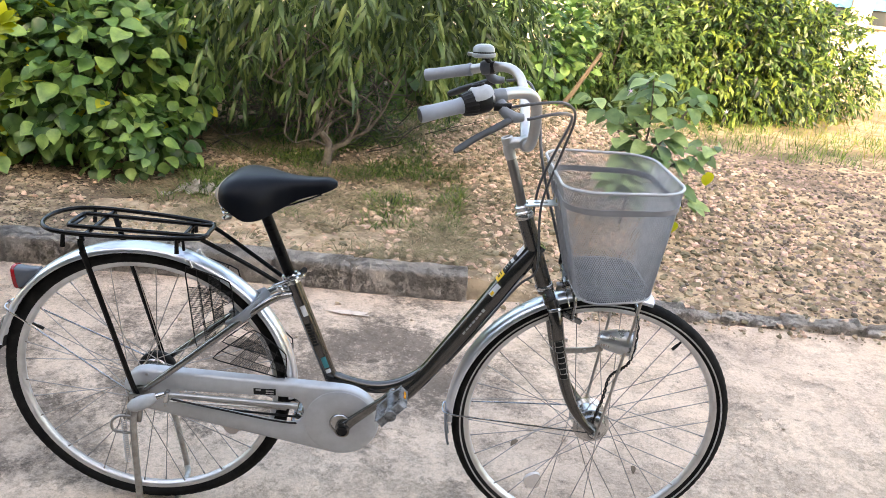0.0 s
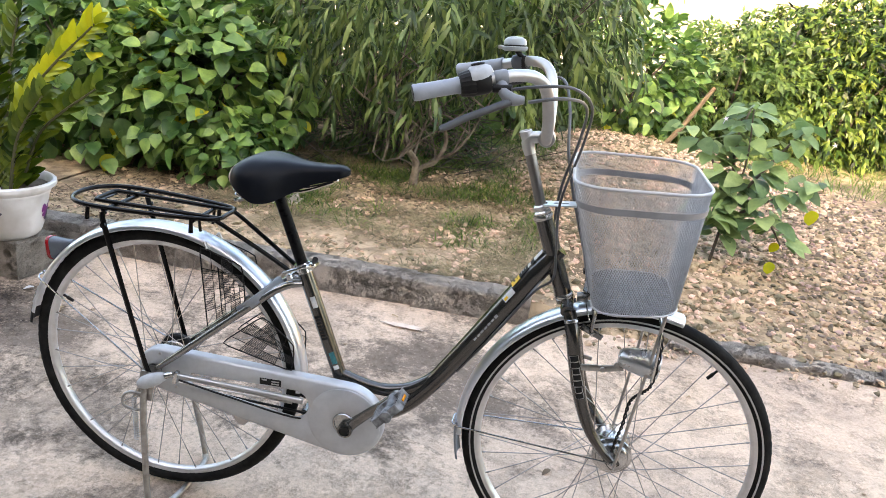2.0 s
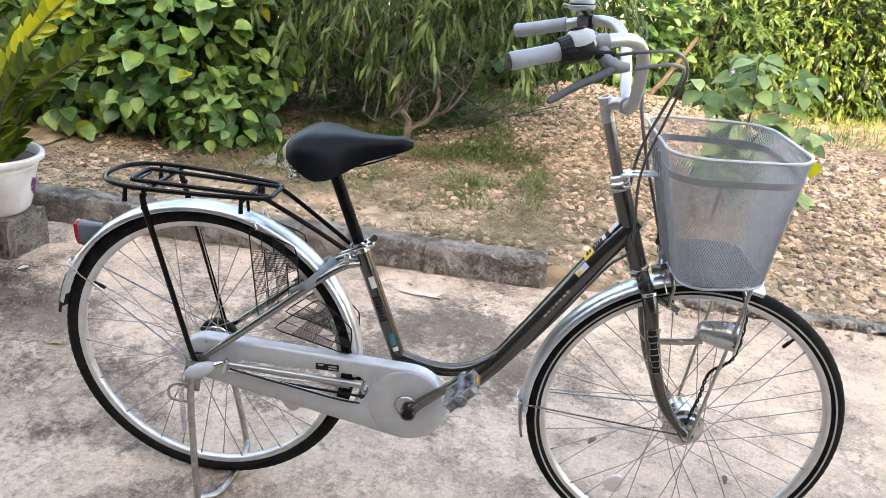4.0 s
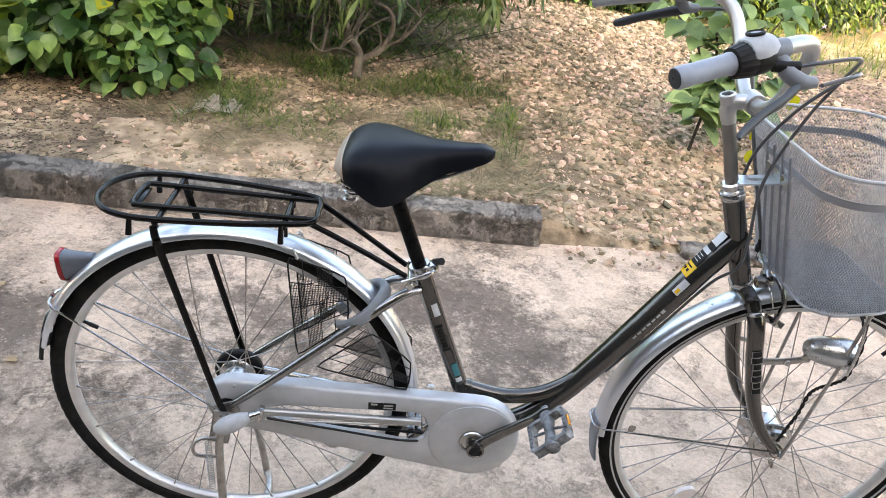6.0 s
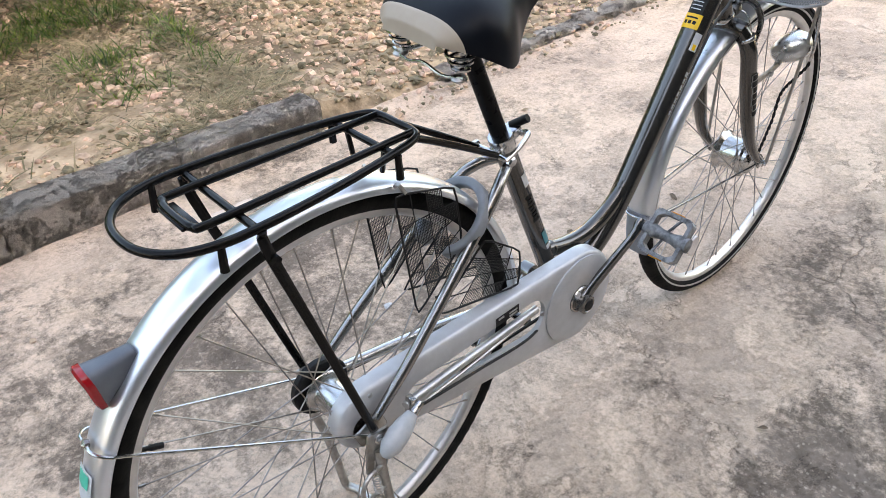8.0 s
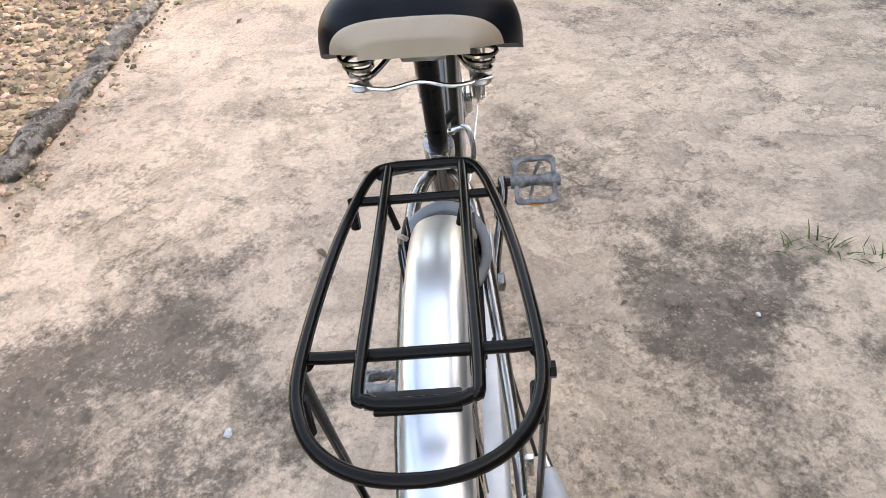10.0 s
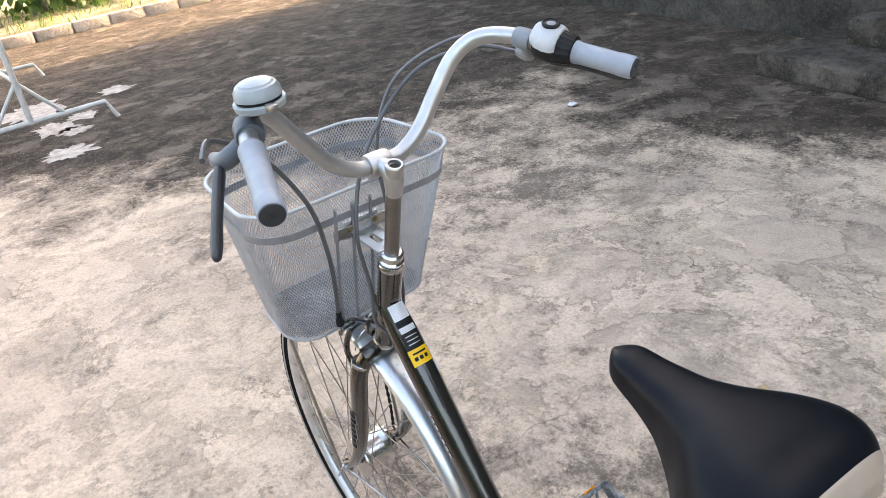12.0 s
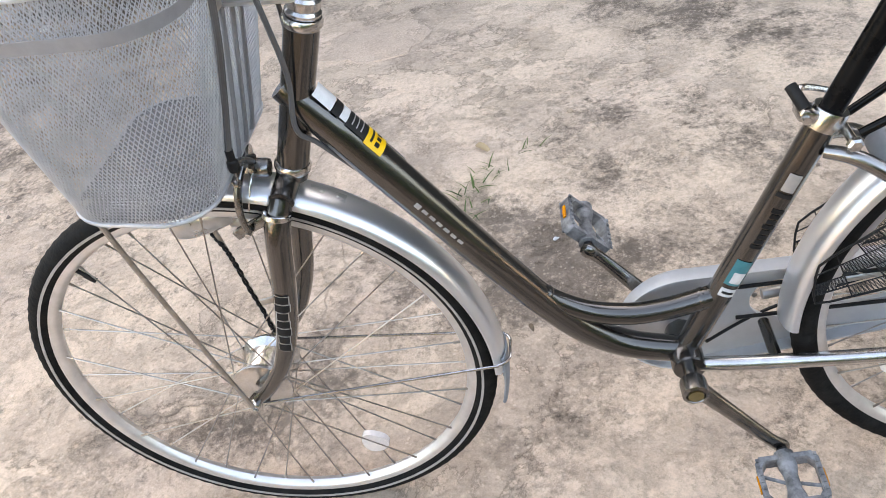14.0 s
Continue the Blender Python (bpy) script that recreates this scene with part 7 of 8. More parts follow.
def blades(name, xy, length, width, lean, material, label, zf=None, category="grass", flat=False):
    n = len(xy)
    at = np.array([(x, y, (zf or bed_z)(x, y) - 0.004) for x, y in xy])
    a = rng.random(n) * 2 * math.pi
    aim = np.stack([np.cos(a) * lean, np.sin(a) * lean, 0.25 + rng.random(n) * (0.25 if flat else 1.0)], 1)
    up = np.stack([-np.cos(a) * 0.3, -np.sin(a) * 0.3, np.ones(n)], 1) + rng.normal(size=(n, 3)) * 0.2
    ob = scatter(name, blade_shape(width), at, aim, up, length * (0.45 + 0.9 * rng.random(n)), material)
    tagged(ob, label, category, kind="stuff")
    return ob


def clumpy(x, y):
    return max(0.0, noise.noise(V((x * 2.6, y * 2.6, 9.0))) * 1.6 + 0.25)


def sandy(x, y):
    """Bare trodden sand beside the kerb."""
    return 0.12 if x < 0.05 + 0.3 * noise.noise(V((0, y * 4, 1))) and y < 1.95 + 0.2 * noise.noise(V((x * 3, 0, 8))) else 1.0


xy = in_field(10500, -0.9, 1.15, 1.50, 4.2, lambda x, y: sandy(x, y) * (0.05 + max(0.0, noise.noise(V((x * 3.2, y * 3.2, 9.0))) * 3.0 - 0.10)) * (1 if x < 0.85 else 0.25))
blades("dry_grass", xy, 0.12, 0.040, 1.5, M_STRAWD, "dry matted straw-coloured grass", flat=True)
# litter set thick under the bushes; its dark brown also stands in for shade
xy = in_field(11000, -1.65, 0.5, 1.50, 3.2, lambda x, y: 0.06 * sandy(x, y) + (0.9 if y > 2.12 + 0.15 * noise.noise(V((x * 4, 0, 3))) else 0.02 + 0.15 * max(0, clumpy(x + 5, y))))
blades("leaf_litter", xy, 0.035, 0.35, 2.6, M_LITTERD, "dark brown leaf litter on the soil, deepening the shade under the bushes", category="leaf litter", flat=True)


xy = in_field(7000, -1.64, -0.55, 1.47, 2.5, lambda x, y: min(1.0, max(0.0, (-0.62 - x) * 4 + 0.5 * noise.noise(V((x * 5, y * 5, 3))) + 0.35)))
blades("leaf_litter", xy, 0.032, 0.30, 2.6, M_LITTERD, "brown leaf litter and crumbs over the soil by the pot", category="leaf litter", flat=True)


def tussock(x, y):
    return max(0.0, noise.noise(V((x * 3.4, y * 3.4, 2.0))) * 3.0 - 0.35)


xy = in_field(4500, -0.5, 0.85, 1.42, 2.5, tussock)
blades("dry_grass", xy, 0.15, 0.016, 2.0, M_STRAW, "pale stringy tussocks of dead grass by the kerb", flat=True)
xy = in_field(3000, -1.7, 0.2, 1.48, 3.2, lambda x, y: sandy(x, y) * (0.5 * clumpy(x, y) + 0.03))
blades("dry_grass", xy, 0.08, 0.02, 2.4, M_STRAW, "thin dry grass litter on the soil", flat=True)
xy = in_field(17000, -0.7, 0.85, 1.85, 4.2, lambda x, y: max(0.0, noise.noise(V((x * 3.1, y * 3.1, 4.0))) * 1.6 + 0.22) * (1 if y > 2.2 else 0.4))
blades("green_grass", xy, 0.075, 0.055, 1.1, M_GRASS, "short green grass under the shrub")
xy = in_field(2600, 2.3, 5.0, 4.2, 5.8, lambda x, y: 0.4 + clumpy(x, y))
blades("green_grass", xy, 0.13, 0.035, 0.8, M_GRASS, "rough grass along the foot of the bushes")
xy = in_field(3200, 4.0, 8.6, 4.6, 9.5, lambda x, y: 0.8)
blades("sunlit_grass", xy, 0.15, 0.04, 0.8, M_GRASSY, "yellow-green grass in full sun")
xy = in_field(1500, -1.3, 2.2, 3.4, 5.4, lambda x, y: 0.5)
blades("dry_grass", xy, 0.12, 0.02, 1.4, M_STRAW, "dry grass behind the mound")

# ---- potted plant on its blocks ----
def hollow_block(at, yaw, seed):
    """A cement block lying on its side with two round holes running through it."""
    g = bmesh.new()
    W, L, H = 0.090, 0.200, 0.150
    n = 16
    ends = []
    for yy in (-L / 2, L / 2):
        holes = []
        for zc in (H * 0.30, H * 0.70):
            sq = []
            for i in range(n):
                a = 2 * math.pi * (i + 0.5) / n
                c, s = math.cos(a), math.sin(a)
                k = 1 / max(abs(c), abs(s))
                sq.append(g.verts.new((c * k * W / 2, yy, zc + s * k * H * 0.2)))
            circ = [g.verts.new((0.020 * math.cos(2 * math.pi * (i + 0.5) / n), yy, zc + 0.020 * math.sin(2 * math.pi * (i + 0.5) / n))) for i in range(n)]
            grid_faces(g, [sq, circ], closed_v=True)
            holes.append(circ)
        ends.append(holes)
        for z0, z1 in ((0, H * 0.1), (H * 0.9, H)):
            g.faces.new([g.verts.new(q) for q in ((-W / 2, yy, z0), (W / 2, yy, z0), (W / 2, yy, z1), (-W / 2, yy, z1))])
    for k in range(2):
        grid_faces(g, [ends[0][k], ends[1][k]], closed_v=True)
    for q in (((-W / 2, 0), (-W / 2, H)), ((W / 2, 0), (W / 2, H)), ((-W / 2, H), (W / 2, H)), ((-W / 2, 0), (W / 2, 0))):
        rows = [[g.verts.new((q[0][0] + (q[1][0] - q[0][0]) * i / 6, -L / 2 + L * j / 10, q[0][1] + (q[1][1] - q[0][1]) * i / 6)) for j in range(11)] for i in range(7)]
        grid_faces(g, rows)
    bmesh.ops.remove_doubles(g, verts=g.verts, dist=0.0005)
    for v in g.verts:
        v.co += noise.noise_vector(v.co * 18 + V((seed, 0, 0))) * 0.0035
    bmesh.ops.recalc_face_normals(g, faces=g.faces)
    ob = link_mesh("concrete_block", g, M_BLOCK)
    ob.matrix_world = Matrix.Translation(at) @ pose(0, 0, 0, 0, 0, yaw)
    tagged(ob, "rough grey cement block with two holes under the flower pot", "block", "blocks under the pot")
    return ob


hollow_block((-1.185, 1.03, -0.001), -8, 1)
hollow_block((-1.372, 1.03, -0.001), -10, 5)
M_POT = surf("white_pot_plastic", (0.72, 0.70, 0.68), (0.60, 0.575, 0.55), 7, 0.42, 0.6, bump=0.05, bscale=90, c3=(0.46, 0.42, 0.38), scale3=4)
M_PURPLE = surf("purple_print", (0.25, 0.03, 0.20), (0.12, 0.015, 0.14), 90, 0.5)
M_INKG = surf("dark_print", (0.05, 0.04, 0.06), (0.10, 0.05, 0.10), 90, 0.5)
PC = V((-1.268, 1.03, 0.155))
pot = thing("flower_pot", PC, "white plastic flower pot with purple flower print on two blocks", "flower pot")
KR, KZ = 0.815, 0.93
profile = [(0.0, 0.0), (0.120, 0.0), (0.126, -0.004), (0.135, 0.0), (0.150, 0.014), (0.163, 0.045), (0.188, 0.150), (0.200, 0.188), (0.203, 0.193), (0.203, 0.200), (0.208, 0.204), (0.212, 0.216),
           (0.228, 0.218), (0.231, 0.224), (0.230, 0.236), (0.224, 0.241), (0.212, 0.241), (0.204, 0.232), (0.198, 0.19), (0.0, 0.19)]
part("pot_body", lathes([(r * KR, z * KZ) for r, z in profile], (0, 0, 0), (0, 0, 1), 56), M_POT, pot)
part("pot_soil", lathes([(0.203 * KR, 0.205 * KZ), (0.12 * KR, 0.216 * KZ), (0.0, 0.222 * KZ)], (0, 0, 0), (0, 0, 1), 30), surf("potting_soil", (0.06, 0.045, 0.03), (0.11, 0.08, 0.055), 30, 0.95, bump=1, bscale=80), pot)


def pot_r(z):
    return float(np.interp(z, [0.042, 0.140, 0.175], [0.163 * KR, 0.188 * KR, 0.200 * KR]))


for ang0 in (-78, -180, 20, 120):
    for i, (da, dz, r, mt) in enumerate(((0, 0.0, 0.017, M_PURPLE), (7, 0.010, 0.013, M_PURPLE), (-7, 0.009, 0.012, M_PURPLE), (5, -0.012, 0.012, M_INKG), (-5, -0.011, 0.010, M_PURPLE), (0, -0.024, 0.010, M_INKG), (13, 0.03, 0.004, M_INKG), (15, 0.012, 0.004, M_INKG), (12, 0.045, 0.003, M_INKG))):
        g = bmesh.new()
        ring = []
        for k in range(14):
            b = 2 * math.pi * k / 14
            q = 1.45 * r * (1 + 0.18 * math.sin(3 * b + i))
            z = 0.105 + dz * 1.3 + q * math.sin(b)
            a = radians(ang0 + da * 1.3) + q * math.cos(b) / pot_r(z)
            ring.append(g.verts.new(((pot_r(z) + 0.0012 + 0.0003 * i) * math.cos(a), (pot_r(z) + 0.0012 + 0.0003 * i) * math.sin(a), z)))
        g.faces.new(ring)
        part("flower_print", g, mt, pot)

zz = thing("zz_plant", PC + V((0, 0, 0.20)), "glossy green plant with upright stems of paired oval leaflets", "pot plant")
ZL = leaf_shape(0.46, 0.10, 0.30)
zst = [(0.03, -0.02, (0.44, -0.03, 0.66), True), (-0.06, 0.0, (-0.02, -0.02, 0.60), False), (-0.05, -0.05, (-0.17, -0.04, 0.50), False), (0.06, 0.03, (0.40, 0.02, 0.42), False), (0.0, 0.06, (0.22, 0.10, 0.56), False),
       (-0.08, 0.04, (-0.25, 0.10, 0.45), False), (0.02, -0.06, (0.15, -0.16, 0.50), False), (-0.03, 0.08, (-0.06, 0.20, 0.62), False), (0.07, -0.05, (0.30, -0.14, 0.40), False), (-0.1, -0.02, (-0.32, -0.06, 0.36), False),
       (0.0, 0.02, (0.08, 0.04, 0.64), False)]
for k, (bx, by, tip, yel) in enumerate(zst):
    a, e = V((bx, by, 0.0)), V(tip)
    mid = V((bx + (e.x - bx) * 0.30, by + (e.y - by) * 0.30, e.z * 0.55))
    line = spline([a - V((0, 0, 0.03)), a, mid, e], 11)
    part("stem", tubes(line, [0.011 - 0.0075 * i / (len(line) - 1) for i in range(len(line))], 7), M_ZSTEM, zz)
    pp, aa, uu, ss = [], [], [], []
    for i, q in enumerate(line):
        f = i / (len(line) - 1)
        if f < 0.30:
            continue
        d = (line[min(i + 1, len(line) - 1)] - line[i - 1]).normalized()
        sd = d.cross(V((0.2, -1, 0.3))).normalized()
        for sgn in (1, -1):
            pp.append(tuple(q))
            w = sd * sgn * 0.70 + d * 0.85 + V((0, 0, 0.25)) + V(tuple(rng.normal(size=3) * 0.12))
            aa.append(tuple(w))
            uu.append(tuple(V((0, -0.9, 0.35)) + sd * sgn * -0.5 + V(tuple(rng.normal(size=3) * 0.2))))
            ss.append(0.100 * (1.05 - 0.25 * f) * (0.85 + 0.3 * rng.random()))
    pp.append(tuple(line[-1])), aa.append(tuple(d)), uu.append((0, -1, 0.3)), ss.append(0.07)
    scatter("leaflet_fan", ZL, np.array(pp), np.array(aa), np.array(uu), np.array(ss), M_LEAFZY if yel else M_LEAFZ, zz, kind="stuff")
pw, dw = crown_points(70, (-0.09, -0.08, 0.03), (0.09, 0.08, 0.06), 0.3, 0.2, 3.0)
ob = scatter("weed_leaves", BROAD, pw + np.array(PC + V((0, 0, 0.20))), dw + np.array([0, 0, 0.3]), rng.normal(size=pw.shape) * 0.3 + np.array([0, 0, 1]), 0.035 * (0.7 + 0.6 * rng.random(len(pw))), M_LEAFB)
tagged(ob, "small weeds growing in the flower pot", "weed", kind="stuff")
g = bmesh.new()
box(g, (0.085, 0.035, 0.03), pose(PC.x + 0.03, PC.y - 0.12, PC.z + 0.208, 5, 3, 10), 0.008)
ob = link_mesh("white_stone", g, M_ST_W)
tagged(ob, "white chip of stone lying in the flower pot", "stone")

# ---- small things on the ground ----
M_LITTER = surf("grey_plastic_sheet", (0.62, 0.56, 0.50), (0.36, 0.32, 0.28), 14, 0.5, bump=0.5, bscale=60)


def crumple(name, at, w, d, h, mat, label, category, seed):
    g = bmesh.new()
    rows = []
    for i in range(15):
        row = []
        for j in range(11):
            u, v = i / 14 - 0.5, j / 10 - 0.5
            k = noise.noise(V((u * 5 + seed, v * 5, 0))) + 0.5 * noise.noise(V((u * 11, v * 11 + seed, 2)))
            edge = 1 - max(abs(u), abs(v)) * 1.3
            row.append(g.verts.new((at[0] + u * w + 0.02 * k, at[1] + v * d + 0.02 * k, at[2] + max(0.002, h * (0.35 + k) * edge))))
        rows.append(row)
    grid_faces(g, rows)
    bmesh.ops.solidify(g, geom=g.faces, thickness=0.0015)
    bmesh.ops.recalc_face_normals(g, faces=g.faces)
    ob = link_mesh(name, g, mat)
    tagged(ob, label, category)
    return ob


crumple("plastic_scrap", (-0.56, 2.20, bed_z(-0.56, 2.2)), 0.20, 0.16, 0.07, M_LITTER, "crumpled grey-brown plastic scrap on the soil", "litter", 1)
crumple("plastic_scrap", (-0.70, 2.10, bed_z(-0.7, 2.1)), 0.07, 0.05, 0.02, M_ST_W, "small pale scrap beside the crumpled plastic", "litter", 4)


def pebble(x, y, s, mat, label="pale pebble lying on the concrete"):
    v, f = ICO
    q = v * (1 + 0.2 * rng.normal(size=(12, 1))) * np.array([s, s * 0.8, s * 0.55])
    ob = arrays_mesh("pebble", q + np.array([x, y, ground_z(x, y) + s * 0.35]), f, mat)
    tagged(ob, label, "pebble", "loose pebbles")


for x, y, s, m in ((0.653, -0.606, 0.007, M_ST_W), (0.429, 0.469, 0.012, M_ST_W), (2.959, -2.544, 0.03, M_ST_W), (1.06, -2.30, 0.016, M_ST_W), (1.35, -0.32, 0.008, M_STONE), (0.58, -1.13, 0.010, M_STONE), (0.2, 0.9, 0.008, M_STONE),
                   (-0.25, 0.95, 0.009, M_STONE), (0.62, 1.12, 0.008, M_STONE), (1.9, 0.55, 0.007, M_STONE), (2.3, -1.0, 0.009, M_STONEP), (0.05, -0.75, 0.008, M_STONEP), (-0.75, 0.8, 0.010, M_STONE), (1.55, -1.5, 0.010, M_STONEP)):
    pebble(x, y, s, m)


def fallen_leaf(x, y, s, yaw, mat, label):
    v, f = leaf_shape(0.5, 0.3, 0.35)
    c, sn = math.cos(yaw), math.sin(yaw)
    q = (v * s) @ np.array([[c, sn, 0], [-sn, c, 0], [0, 0, 1]])
    ob = arrays_mesh("fallen_leaf", q + np.array([x, y, ground_z(x, y) + 0.3 * s * 0.4 + 0.004]), f, mat, smooth=True)
    tagged(ob, label, "leaf", "fallen leaves")


M_DRY = surf("dry_leaf", (0.42, 0.30, 0.17), (0.30, 0.20, 0.11), 20, 0.8)
M_DRYD = surf("dark_dry_leaf", (0.10, 0.07, 0.045), (0.15, 0.10, 0.06), 20, 0.8)
for x, y, s, yaw, m in ((0.846, -1.022, 0.05, 1.0, M_DRY), (0.979, 0.367, 0.035, 2.4, M_DRYD), (1.45, 0.95, 0.03, 0.5, M_DRY), (-0.85, 0.75, 0.05, 0.2, M_DRY), (-1.05, 0.88, 0.05, 2.0, M_ST_W), (-1.22, 0.86, 0.03, 4.0, M_DRY), (-0.65, 0.42, 0.05, 1.2, M_DRY),
                        (1.32, 0.28, 0.03, 3.0, M_DRYD), (0.3, 1.2, 0.03, 5.0, M_DRY), (2.6, 0.9, 0.04, 1.0, M_DRYD), (0.72, -0.35, 0.02, 0.4, M_DRYD), (2.1, -1.9, 0.03, 2.2, M_DRYD)):
    fallen_leaf(x, y, s, yaw, m, "small dry leaf on the concrete")
for x, y, n, r in ((0.845, -0.83, 26, 0.035), (0.80, -0.90, 16, 0.03), (0.86, -0.74, 12, 0.02), (0.70, -0.98, 8, 0.02), (1.35, -1.45, 6, 0.02)):
    xy = [(x + rng.normal() * r * 0.6, y + rng.normal() * r * 0.6) for _ in range(n)]
    ob = blades("grass_tuft", xy, 0.048, 0.07, 1.6, M_LEAFD, "small grass tuft growing from a crack", zf=lambda x, y: ground_z(x, y) + 0.002)

# pale worn patches by the drying stand
M_PALEP = surf("pale_lime_smear", (0.74, 0.60, 0.50), (0.56, 0.45, 0.37), 30, 0.9, bump=0.3, bscale=90)
M_WORN = surf("worn_paint", (0.50, 0.435, 0.385), (0.24, 0.205, 0.178), 13, 0.85, bump=0.3, bscale=60)
for i, (x, y, rx, ry) in enumerate(((7.02, -0.34, 0.36, 0.24), (6.16, -0.36, 0.24, 0.15), (5.95, -0.44, 0.14, 0.13), (5.38, -0.28, 0.16, 0.16), (7.02, 0.20, 0.13, 0.06), (7.76, 0.56, 0.16, 0.10), (8.43, 0.49, 0.30, 0.15), (0.375, 1.125, 0.085, 0.018),
                                     (6.97, -1.04, 0.16, 0.13), (6.35, -0.60, 0.12, 0.10))):
    g = bmesh.new()
    ring = []
    for k in range(56):
        a = 2 * math.pi * k / 56
        q = 1 + 0.45 * noise.noise(V((math.cos(a) * 1.6 + i * 3.1, math.sin(a) * 1.6, 0))) + 0.40 * noise.noise(V((math.cos(a) * 4.5, math.sin(a) * 4.5 + i * 2.3, 5))) + 0.22 * noise.noise(V((math.cos(a) * 11 + i, math.sin(a) * 11, 9)))
        ring.append(g.verts.new((x + rx * q * math.cos(a), y + ry * q * math.sin(a), 0.002)))
    top = [g.verts.new(v.co + V((0, 0, 0.0015))) for v in ring]
    grid_faces(g, [ring, top], closed_v=True)
    g.faces.new(top)
    bmesh.ops.recalc_face_normals(g, faces=g.faces)
    ob = link_mesh("paint_patch", g, M_PALEP if i == 7 else M_WORN, smooth=False)
    tagged(ob, "pale worn cement smear on the yard", "patch", "cement smears", kind="structure")

# smooth repair of the cement with a broken rim
M_REPAIR = concrete("cement_repair", (0.64, 0.49, 0.385), (0.53, 0.41, 0.325), (0.18, 0.145, 0.118), (), 0.6, (0.53, 0.64), 1.6)
g = bmesh.new()
ring, top = [], []
for k in range(40):
    a = 2 * math.pi * k / 40
    q = 1 + 0.30 * noise.noise(V((math.cos(a) * 1.6, math.sin(a) * 1.6, 2.0))) + 0.12 * noise.noise(V((math.cos(a) * 6, math.sin(a) * 6, 7.0)))
    ring.append(g.verts.new((1.24 + 0.21 * q * math.cos(a), -1.80 + 0.15 * q * math.sin(a), -0.008)))
    top.append(g.verts.new((1.24 + 0.205 * q * math.cos(a), -1.80 + 0.146 * q * math.sin(a), 0.0005 + 0.003 * noise.noise(V((a * 3, 1, 1))))))
grid_faces(g, [ring, top], closed_v=True)
mid = g.verts.new((1.24, -1.80, 0.0005))
for k in range(40):
    g.faces.new((top[k], top[(k + 1) % 40], mid))
bmesh.ops.recalc_face_normals(g, faces=g.faces)
ob = link_mesh("cement_repair", g, M_REPAIR)
tagged(ob, "smooth grey cement repair with a cracked rim in the yard", "patch", kind="structure")

# drying stand
M_STAND = surf("white_painted_steel", (0.55, 0.55, 0.53), (0.42, 0.41, 0.39), 14, 0.5, bump=0.1, bscale=100)
ds = thing("drying_stand", (6.0, -0.2, 0), "white painted steel laundry stand in the yard", "laundry stand")
for xx in (0.0, 2.70):
    part("foot_bar", tubes([(xx - 0.02, 0.56, 0.0), (xx, 0.53, 0.13), (xx, -0.53, 0.13), (xx - 0.02, -0.58, 0.0)], 0.019, 10), M_STAND, ds)
    part("post", tubes([(xx, 0.0, 0.12), (xx + 0.0, 0.0, 1.55)], 0.022, 12), M_STAND, ds)
    for s in (1, -1):
        part("brace", tubes([(xx, 0.24 * s, 0.13), (xx, 0.0, 0.42)], 0.014, 8), M_STAND, ds)
part("top_rail", tubes([(0.0, 0, 1.53), (2.70, 0, 1.53)], 0.016, 10), M_STAND, ds)
part("low_rail", tubes([(0.0, 0, 0.42), (2.70, 0, 0.42)], 0.014, 10), M_STAND, ds)
for yy in (-0.45, 0.45):
    part("hanging_rail", tubes([(-0.1, yy, 1.5), (2.80, yy, 1.5)], 0.011, 8), M_STAND, ds)
for xx in (0.0, 2.70):
    part("cross_arm", tubes([(xx, -0.48, 1.5), (xx, 0.48, 1.5)], 0.014, 8), M_STAND, ds)

# big glazed pot on a stone foot
M_GLAZE = surf("grey_glaze", (0.20, 0.185, 0.17), (0.13, 0.12, 0.11), 5, 0.4, 0.6, bump=0.3, bscale=16)
GP = (7.42, 0.95, 0)
bp2 = thing("garden_pot", GP, "wide dark grey glazed garden bowl on a pale stone foot", "garden pot")
part("pot_foot", lathes([(0.0, 0), (0.44, 0), (0.46, 0.015), (0.42, 0.03), (0.30, 0.05), (0.27, 0.10), (0.29, 0.14), (0.0, 0.14)], (0, 0, 0), (0, 0, 1), 32), M_KERB, bp2)
part("pot_body", lathes([(0.0, 0.14), (0.27, 0.14), (0.36, 0.19), (0.43, 0.27), (0.465, 0.36), (0.475, 0.43), (0.49, 0.445), (0.53, 0.452), (0.537, 0.468), (0.51, 0.480), (0.46, 0.470), (0.445, 0.43), (0.0, 0.42)], (0, 0, 0), (0, 0, 1), 40), M_GLAZE, bp2)
for zr, rr in ((0.335, 0.459), (0.305, 0.447)):
    part("glaze_ridge", lathes([(rr - 0.006, zr - 0.008), (rr + 0.006, zr - 0.003), (rr + 0.006, zr + 0.003), (rr - 0.006, zr + 0.008)], (0, 0, 0), (0, 0, 1), 40), M_GLAZE, bp2)
p4, d4 = crown_points(520, (GP[0], GP[1], 0.74), (0.34, 0.34, 0.34), 0.3, 0.3, 41.0, zmin=0.44)
ob = scatter("pot_shrub", leaf_shape(0.34, 0.2, 0.2), p4, d4 * 0.5 + np.array([0, 0, 0.9]), rng.normal(size=p4.shape) * 0.4 + np.array([0, -0.5, 0.6]), 0.20 * (0.7 + 0.6 * rng.random(len(p4))), M_LEAFG)
tagged(ob, "leafy green plant growing in the glazed pot", "pot plant")

g = rough_block((0.60, 0.30, 0.26), 9, 0.04, 0.07)
ob = link_mesh("mossy_boulder", g, M_WALLD)
ob.matrix_world = pose(6.92, 1.36, 0.06, 4, -6, -52)
tagged(ob, "low dark mossy boulder lying by the glazed pot", "boulder")
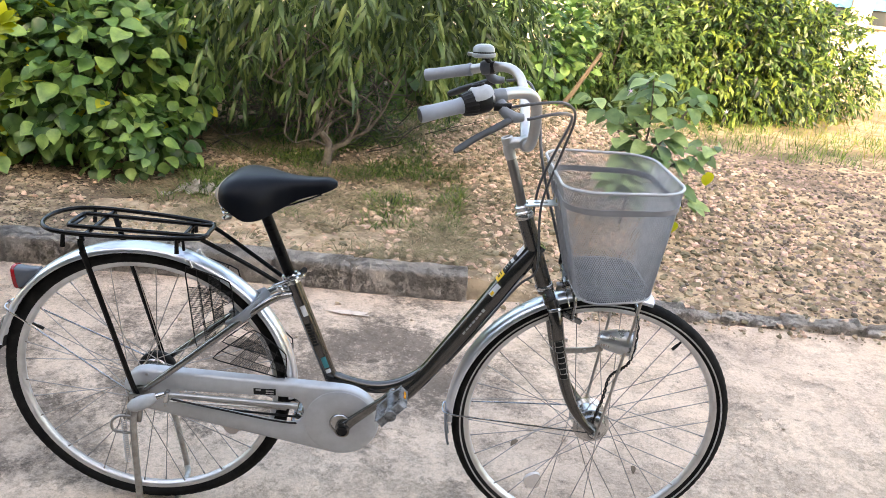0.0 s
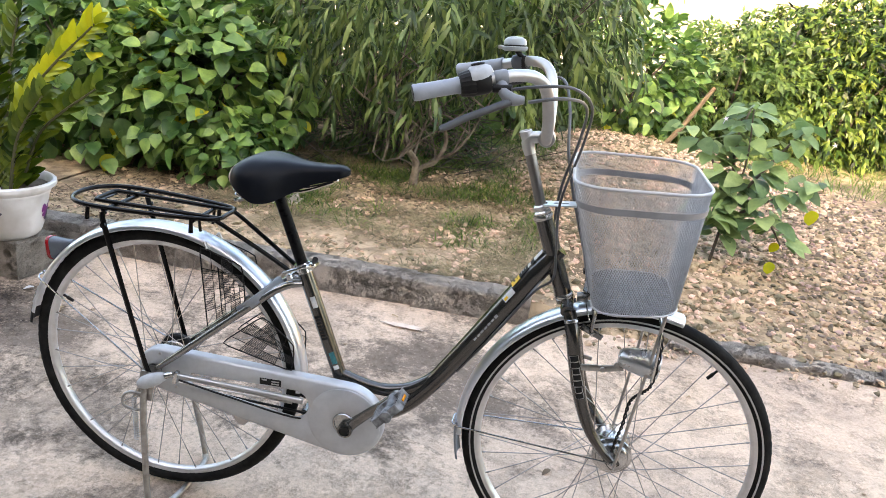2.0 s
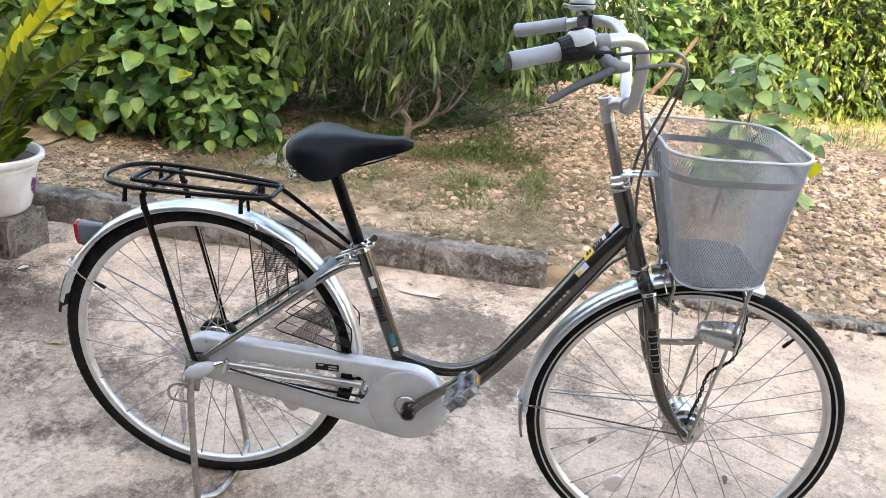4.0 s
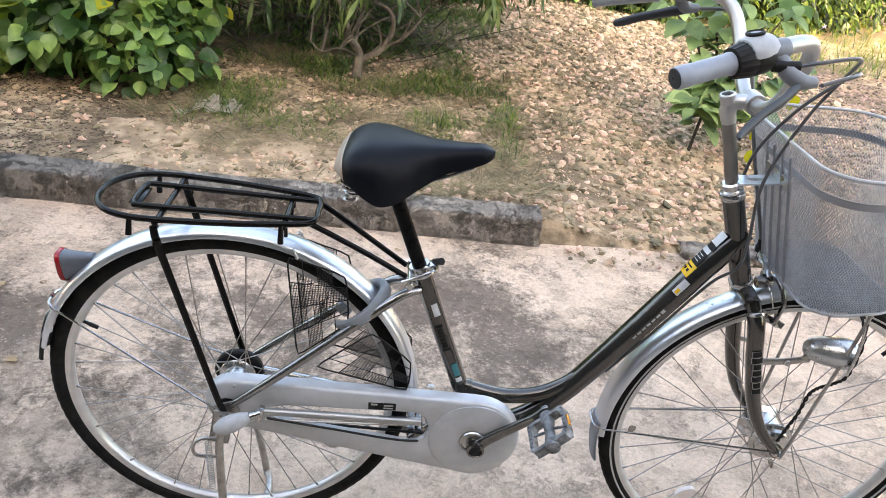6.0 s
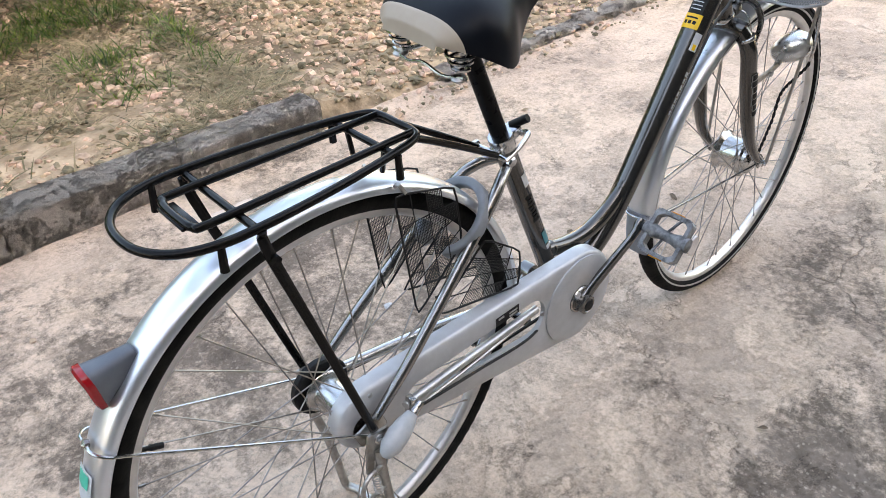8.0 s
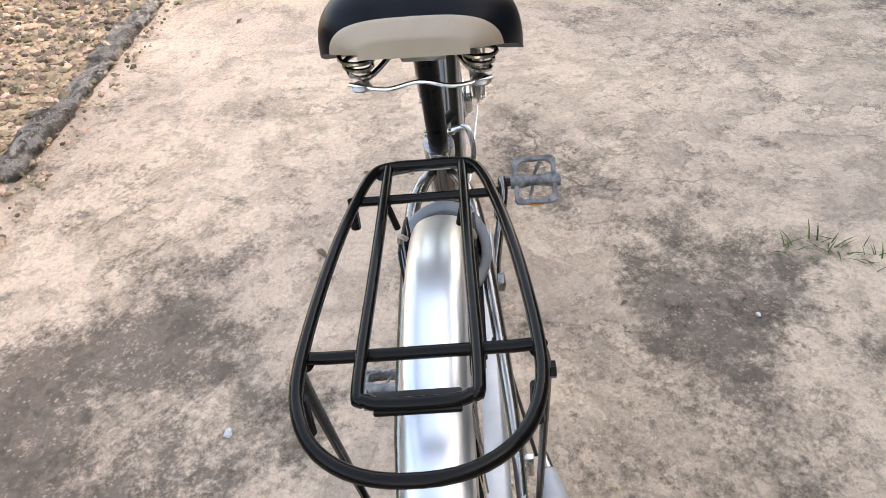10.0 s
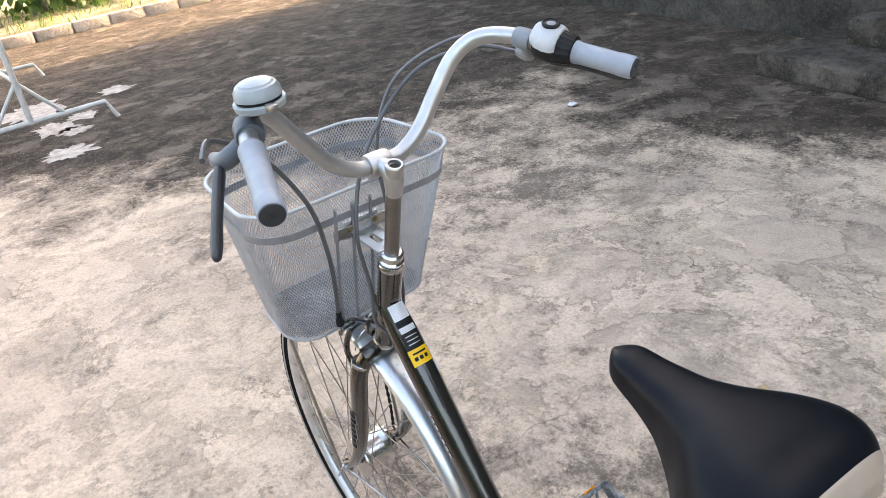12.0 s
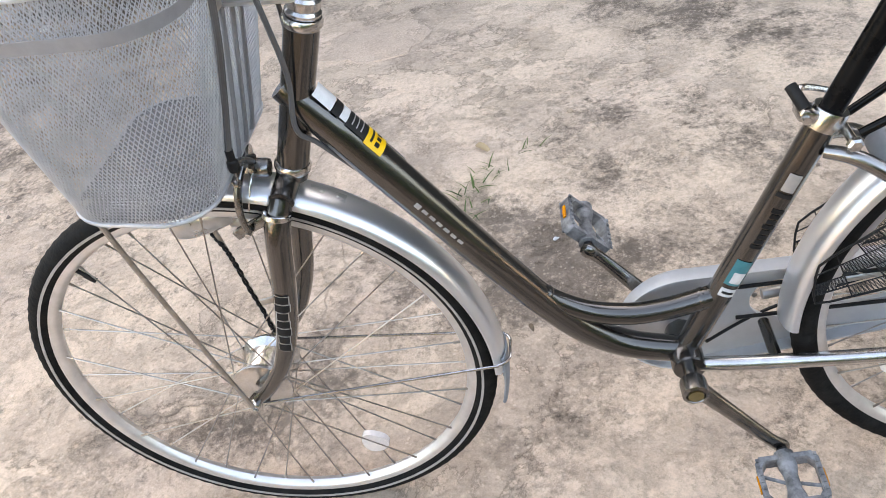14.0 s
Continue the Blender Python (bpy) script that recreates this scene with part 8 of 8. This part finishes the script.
# broken edge of the yard with rubble and moss
edge = spline([(4.98, 1.02, 0), (4.78, 1.17, 0), (4.55, 1.45, 0), (4.20, 1.60, 0), (3.90, 1.66, 0), (3.60, 1.68, 0)], 12)
g = bmesh.new()
a_side, b_side = [], []
for i, q in enumerate(edge):
    w = 0.012 + 0.02 * abs(noise.noise(V((i * 0.7, 0, 0)))) + (0.05 if 10 < i < 40 else 0) * abs(noise.noise(V((i * 0.31, 4, 0))))
    o = V((0.5, 0.8, 0)) * 0.03 * noise.noise(V((i * 0.45, 9, 0)))
    a_side.append(g.verts.new(q + o + V((0.55, 0.75, 0)) * w + V((0, 0, 0.004))))
    b_side.append(g.verts.new(q + o - V((0.55, 0.75, 0)) * w + V((0, 0, 0.004))))
grid_faces(g, [a_side, b_side])
bmesh.ops.recalc_face_normals(g, faces=g.faces)
ob = link_mesh("crack", g, M_SOIL)
tagged(ob, "earth-filled crack along the broken edge of the yard", "crack", kind="structure")
xy = [(q.x + rng.normal() * 0.10, q.y + rng.normal() * 0.08) for q in edge for _ in range(3)]
stones("rubble", xy, 0.004 + 0.018 * rng.random(len(xy)) ** 3, M_STONEP, "crumbled concrete rubble along the crack", zf=lambda x, y: 0.002)
xy = [(q.x + rng.normal() * 0.04, q.y + rng.normal() * 0.03) for q in edge[6:30] for _ in range(5)]
blades("moss_tuft", xy, 0.04, 0.06, 1.2, M_GRASS, "low moss and grass in the crack", zf=lambda x, y: 0.003)

# far kerb and green verge in the sun
g = bmesh.new()
for i in range(26):
    box(g, (0.16, 0.48, 0.15), pose(11.5, -6.0 + 0.5 * i, 0.07, 0, 0, 0), 0.012)
ob = link_mesh("far_kerb", g, M_KERB)
tagged(ob, "far concrete kerb along the sunlit verge", "kerb", kind="structure")
g = bmesh.new()
box(g, (8, 26, 0.2), pose(15.6, 0, 0.0), 0.0)
ob = link_mesh("verge", g, M_SOIL, smooth=False)
tagged(ob, "grassy verge beyond the yard", "verge", kind="structure")
xy = in_field(5000, 11.7, 15.5, -8, 6, lambda x, y: 0.9)
blades("verge_grass", xy, 0.20, 0.05, 0.8, M_GRASS, "rough green grass on the verge", zf=lambda x, y: 0.1)
for i, (x, y, r) in enumerate(((14.2, -2.0, 1.3), (14.0, 1.2, 1.4), (14.5, -5.5, 1.5), (13.5, 4.2, 1.3))):
    p5, d5 = crown_points(1100, (x, y, r * 0.8), (r, r, r * 0.9), 0.5, 0.3, 50.0 + i, zmin=0.1)
    bb = thing("bush", (x, y, 0.1), "dark green shrub beyond the verge", "shrub")
    scatter("leaves", OVAL, p5 - np.array([x, y, 0.1]), d5 + np.array([0, 0, -0.3]), rng.normal(size=p5.shape) * 0.4 + np.array([0, 0, 1]), 0.16 * (0.7 + 0.6 * rng.random(len(p5))), M_LEAFD, bb)
    part("stems", tubes([(0, 0, -0.05), (0.1, 0.05, 0.5), (0.05, 0.1, 1.0)], [0.05, 0.04, 0.02], 8, 3), M_BARK, bb)
# low dark shrub at the bed's far end
p6, d6 = crown_points(700, (7.9, 1.75, 0.22), (0.55, 0.4, 0.28), 0.3, 0.3, 61.0, zmin=0.02)
bb = thing("bush", (7.9, 1.75, 0.0), "low dark shrub at the end of the bed", "shrub")
scatter("leaves", OVAL, p6 - np.array([7.9, 1.75, 0]), d6, rng.normal(size=p6.shape) * 0.4 + np.array([0, 0, 1]), 0.08 * (0.7 + 0.6 * rng.random(len(p6))), M_LEAFD, bb)
part("stems", tubes([(0, 0, -0.02), (0.05, 0.02, 0.2)], [0.02, 0.01], 6), M_BARK, bb)
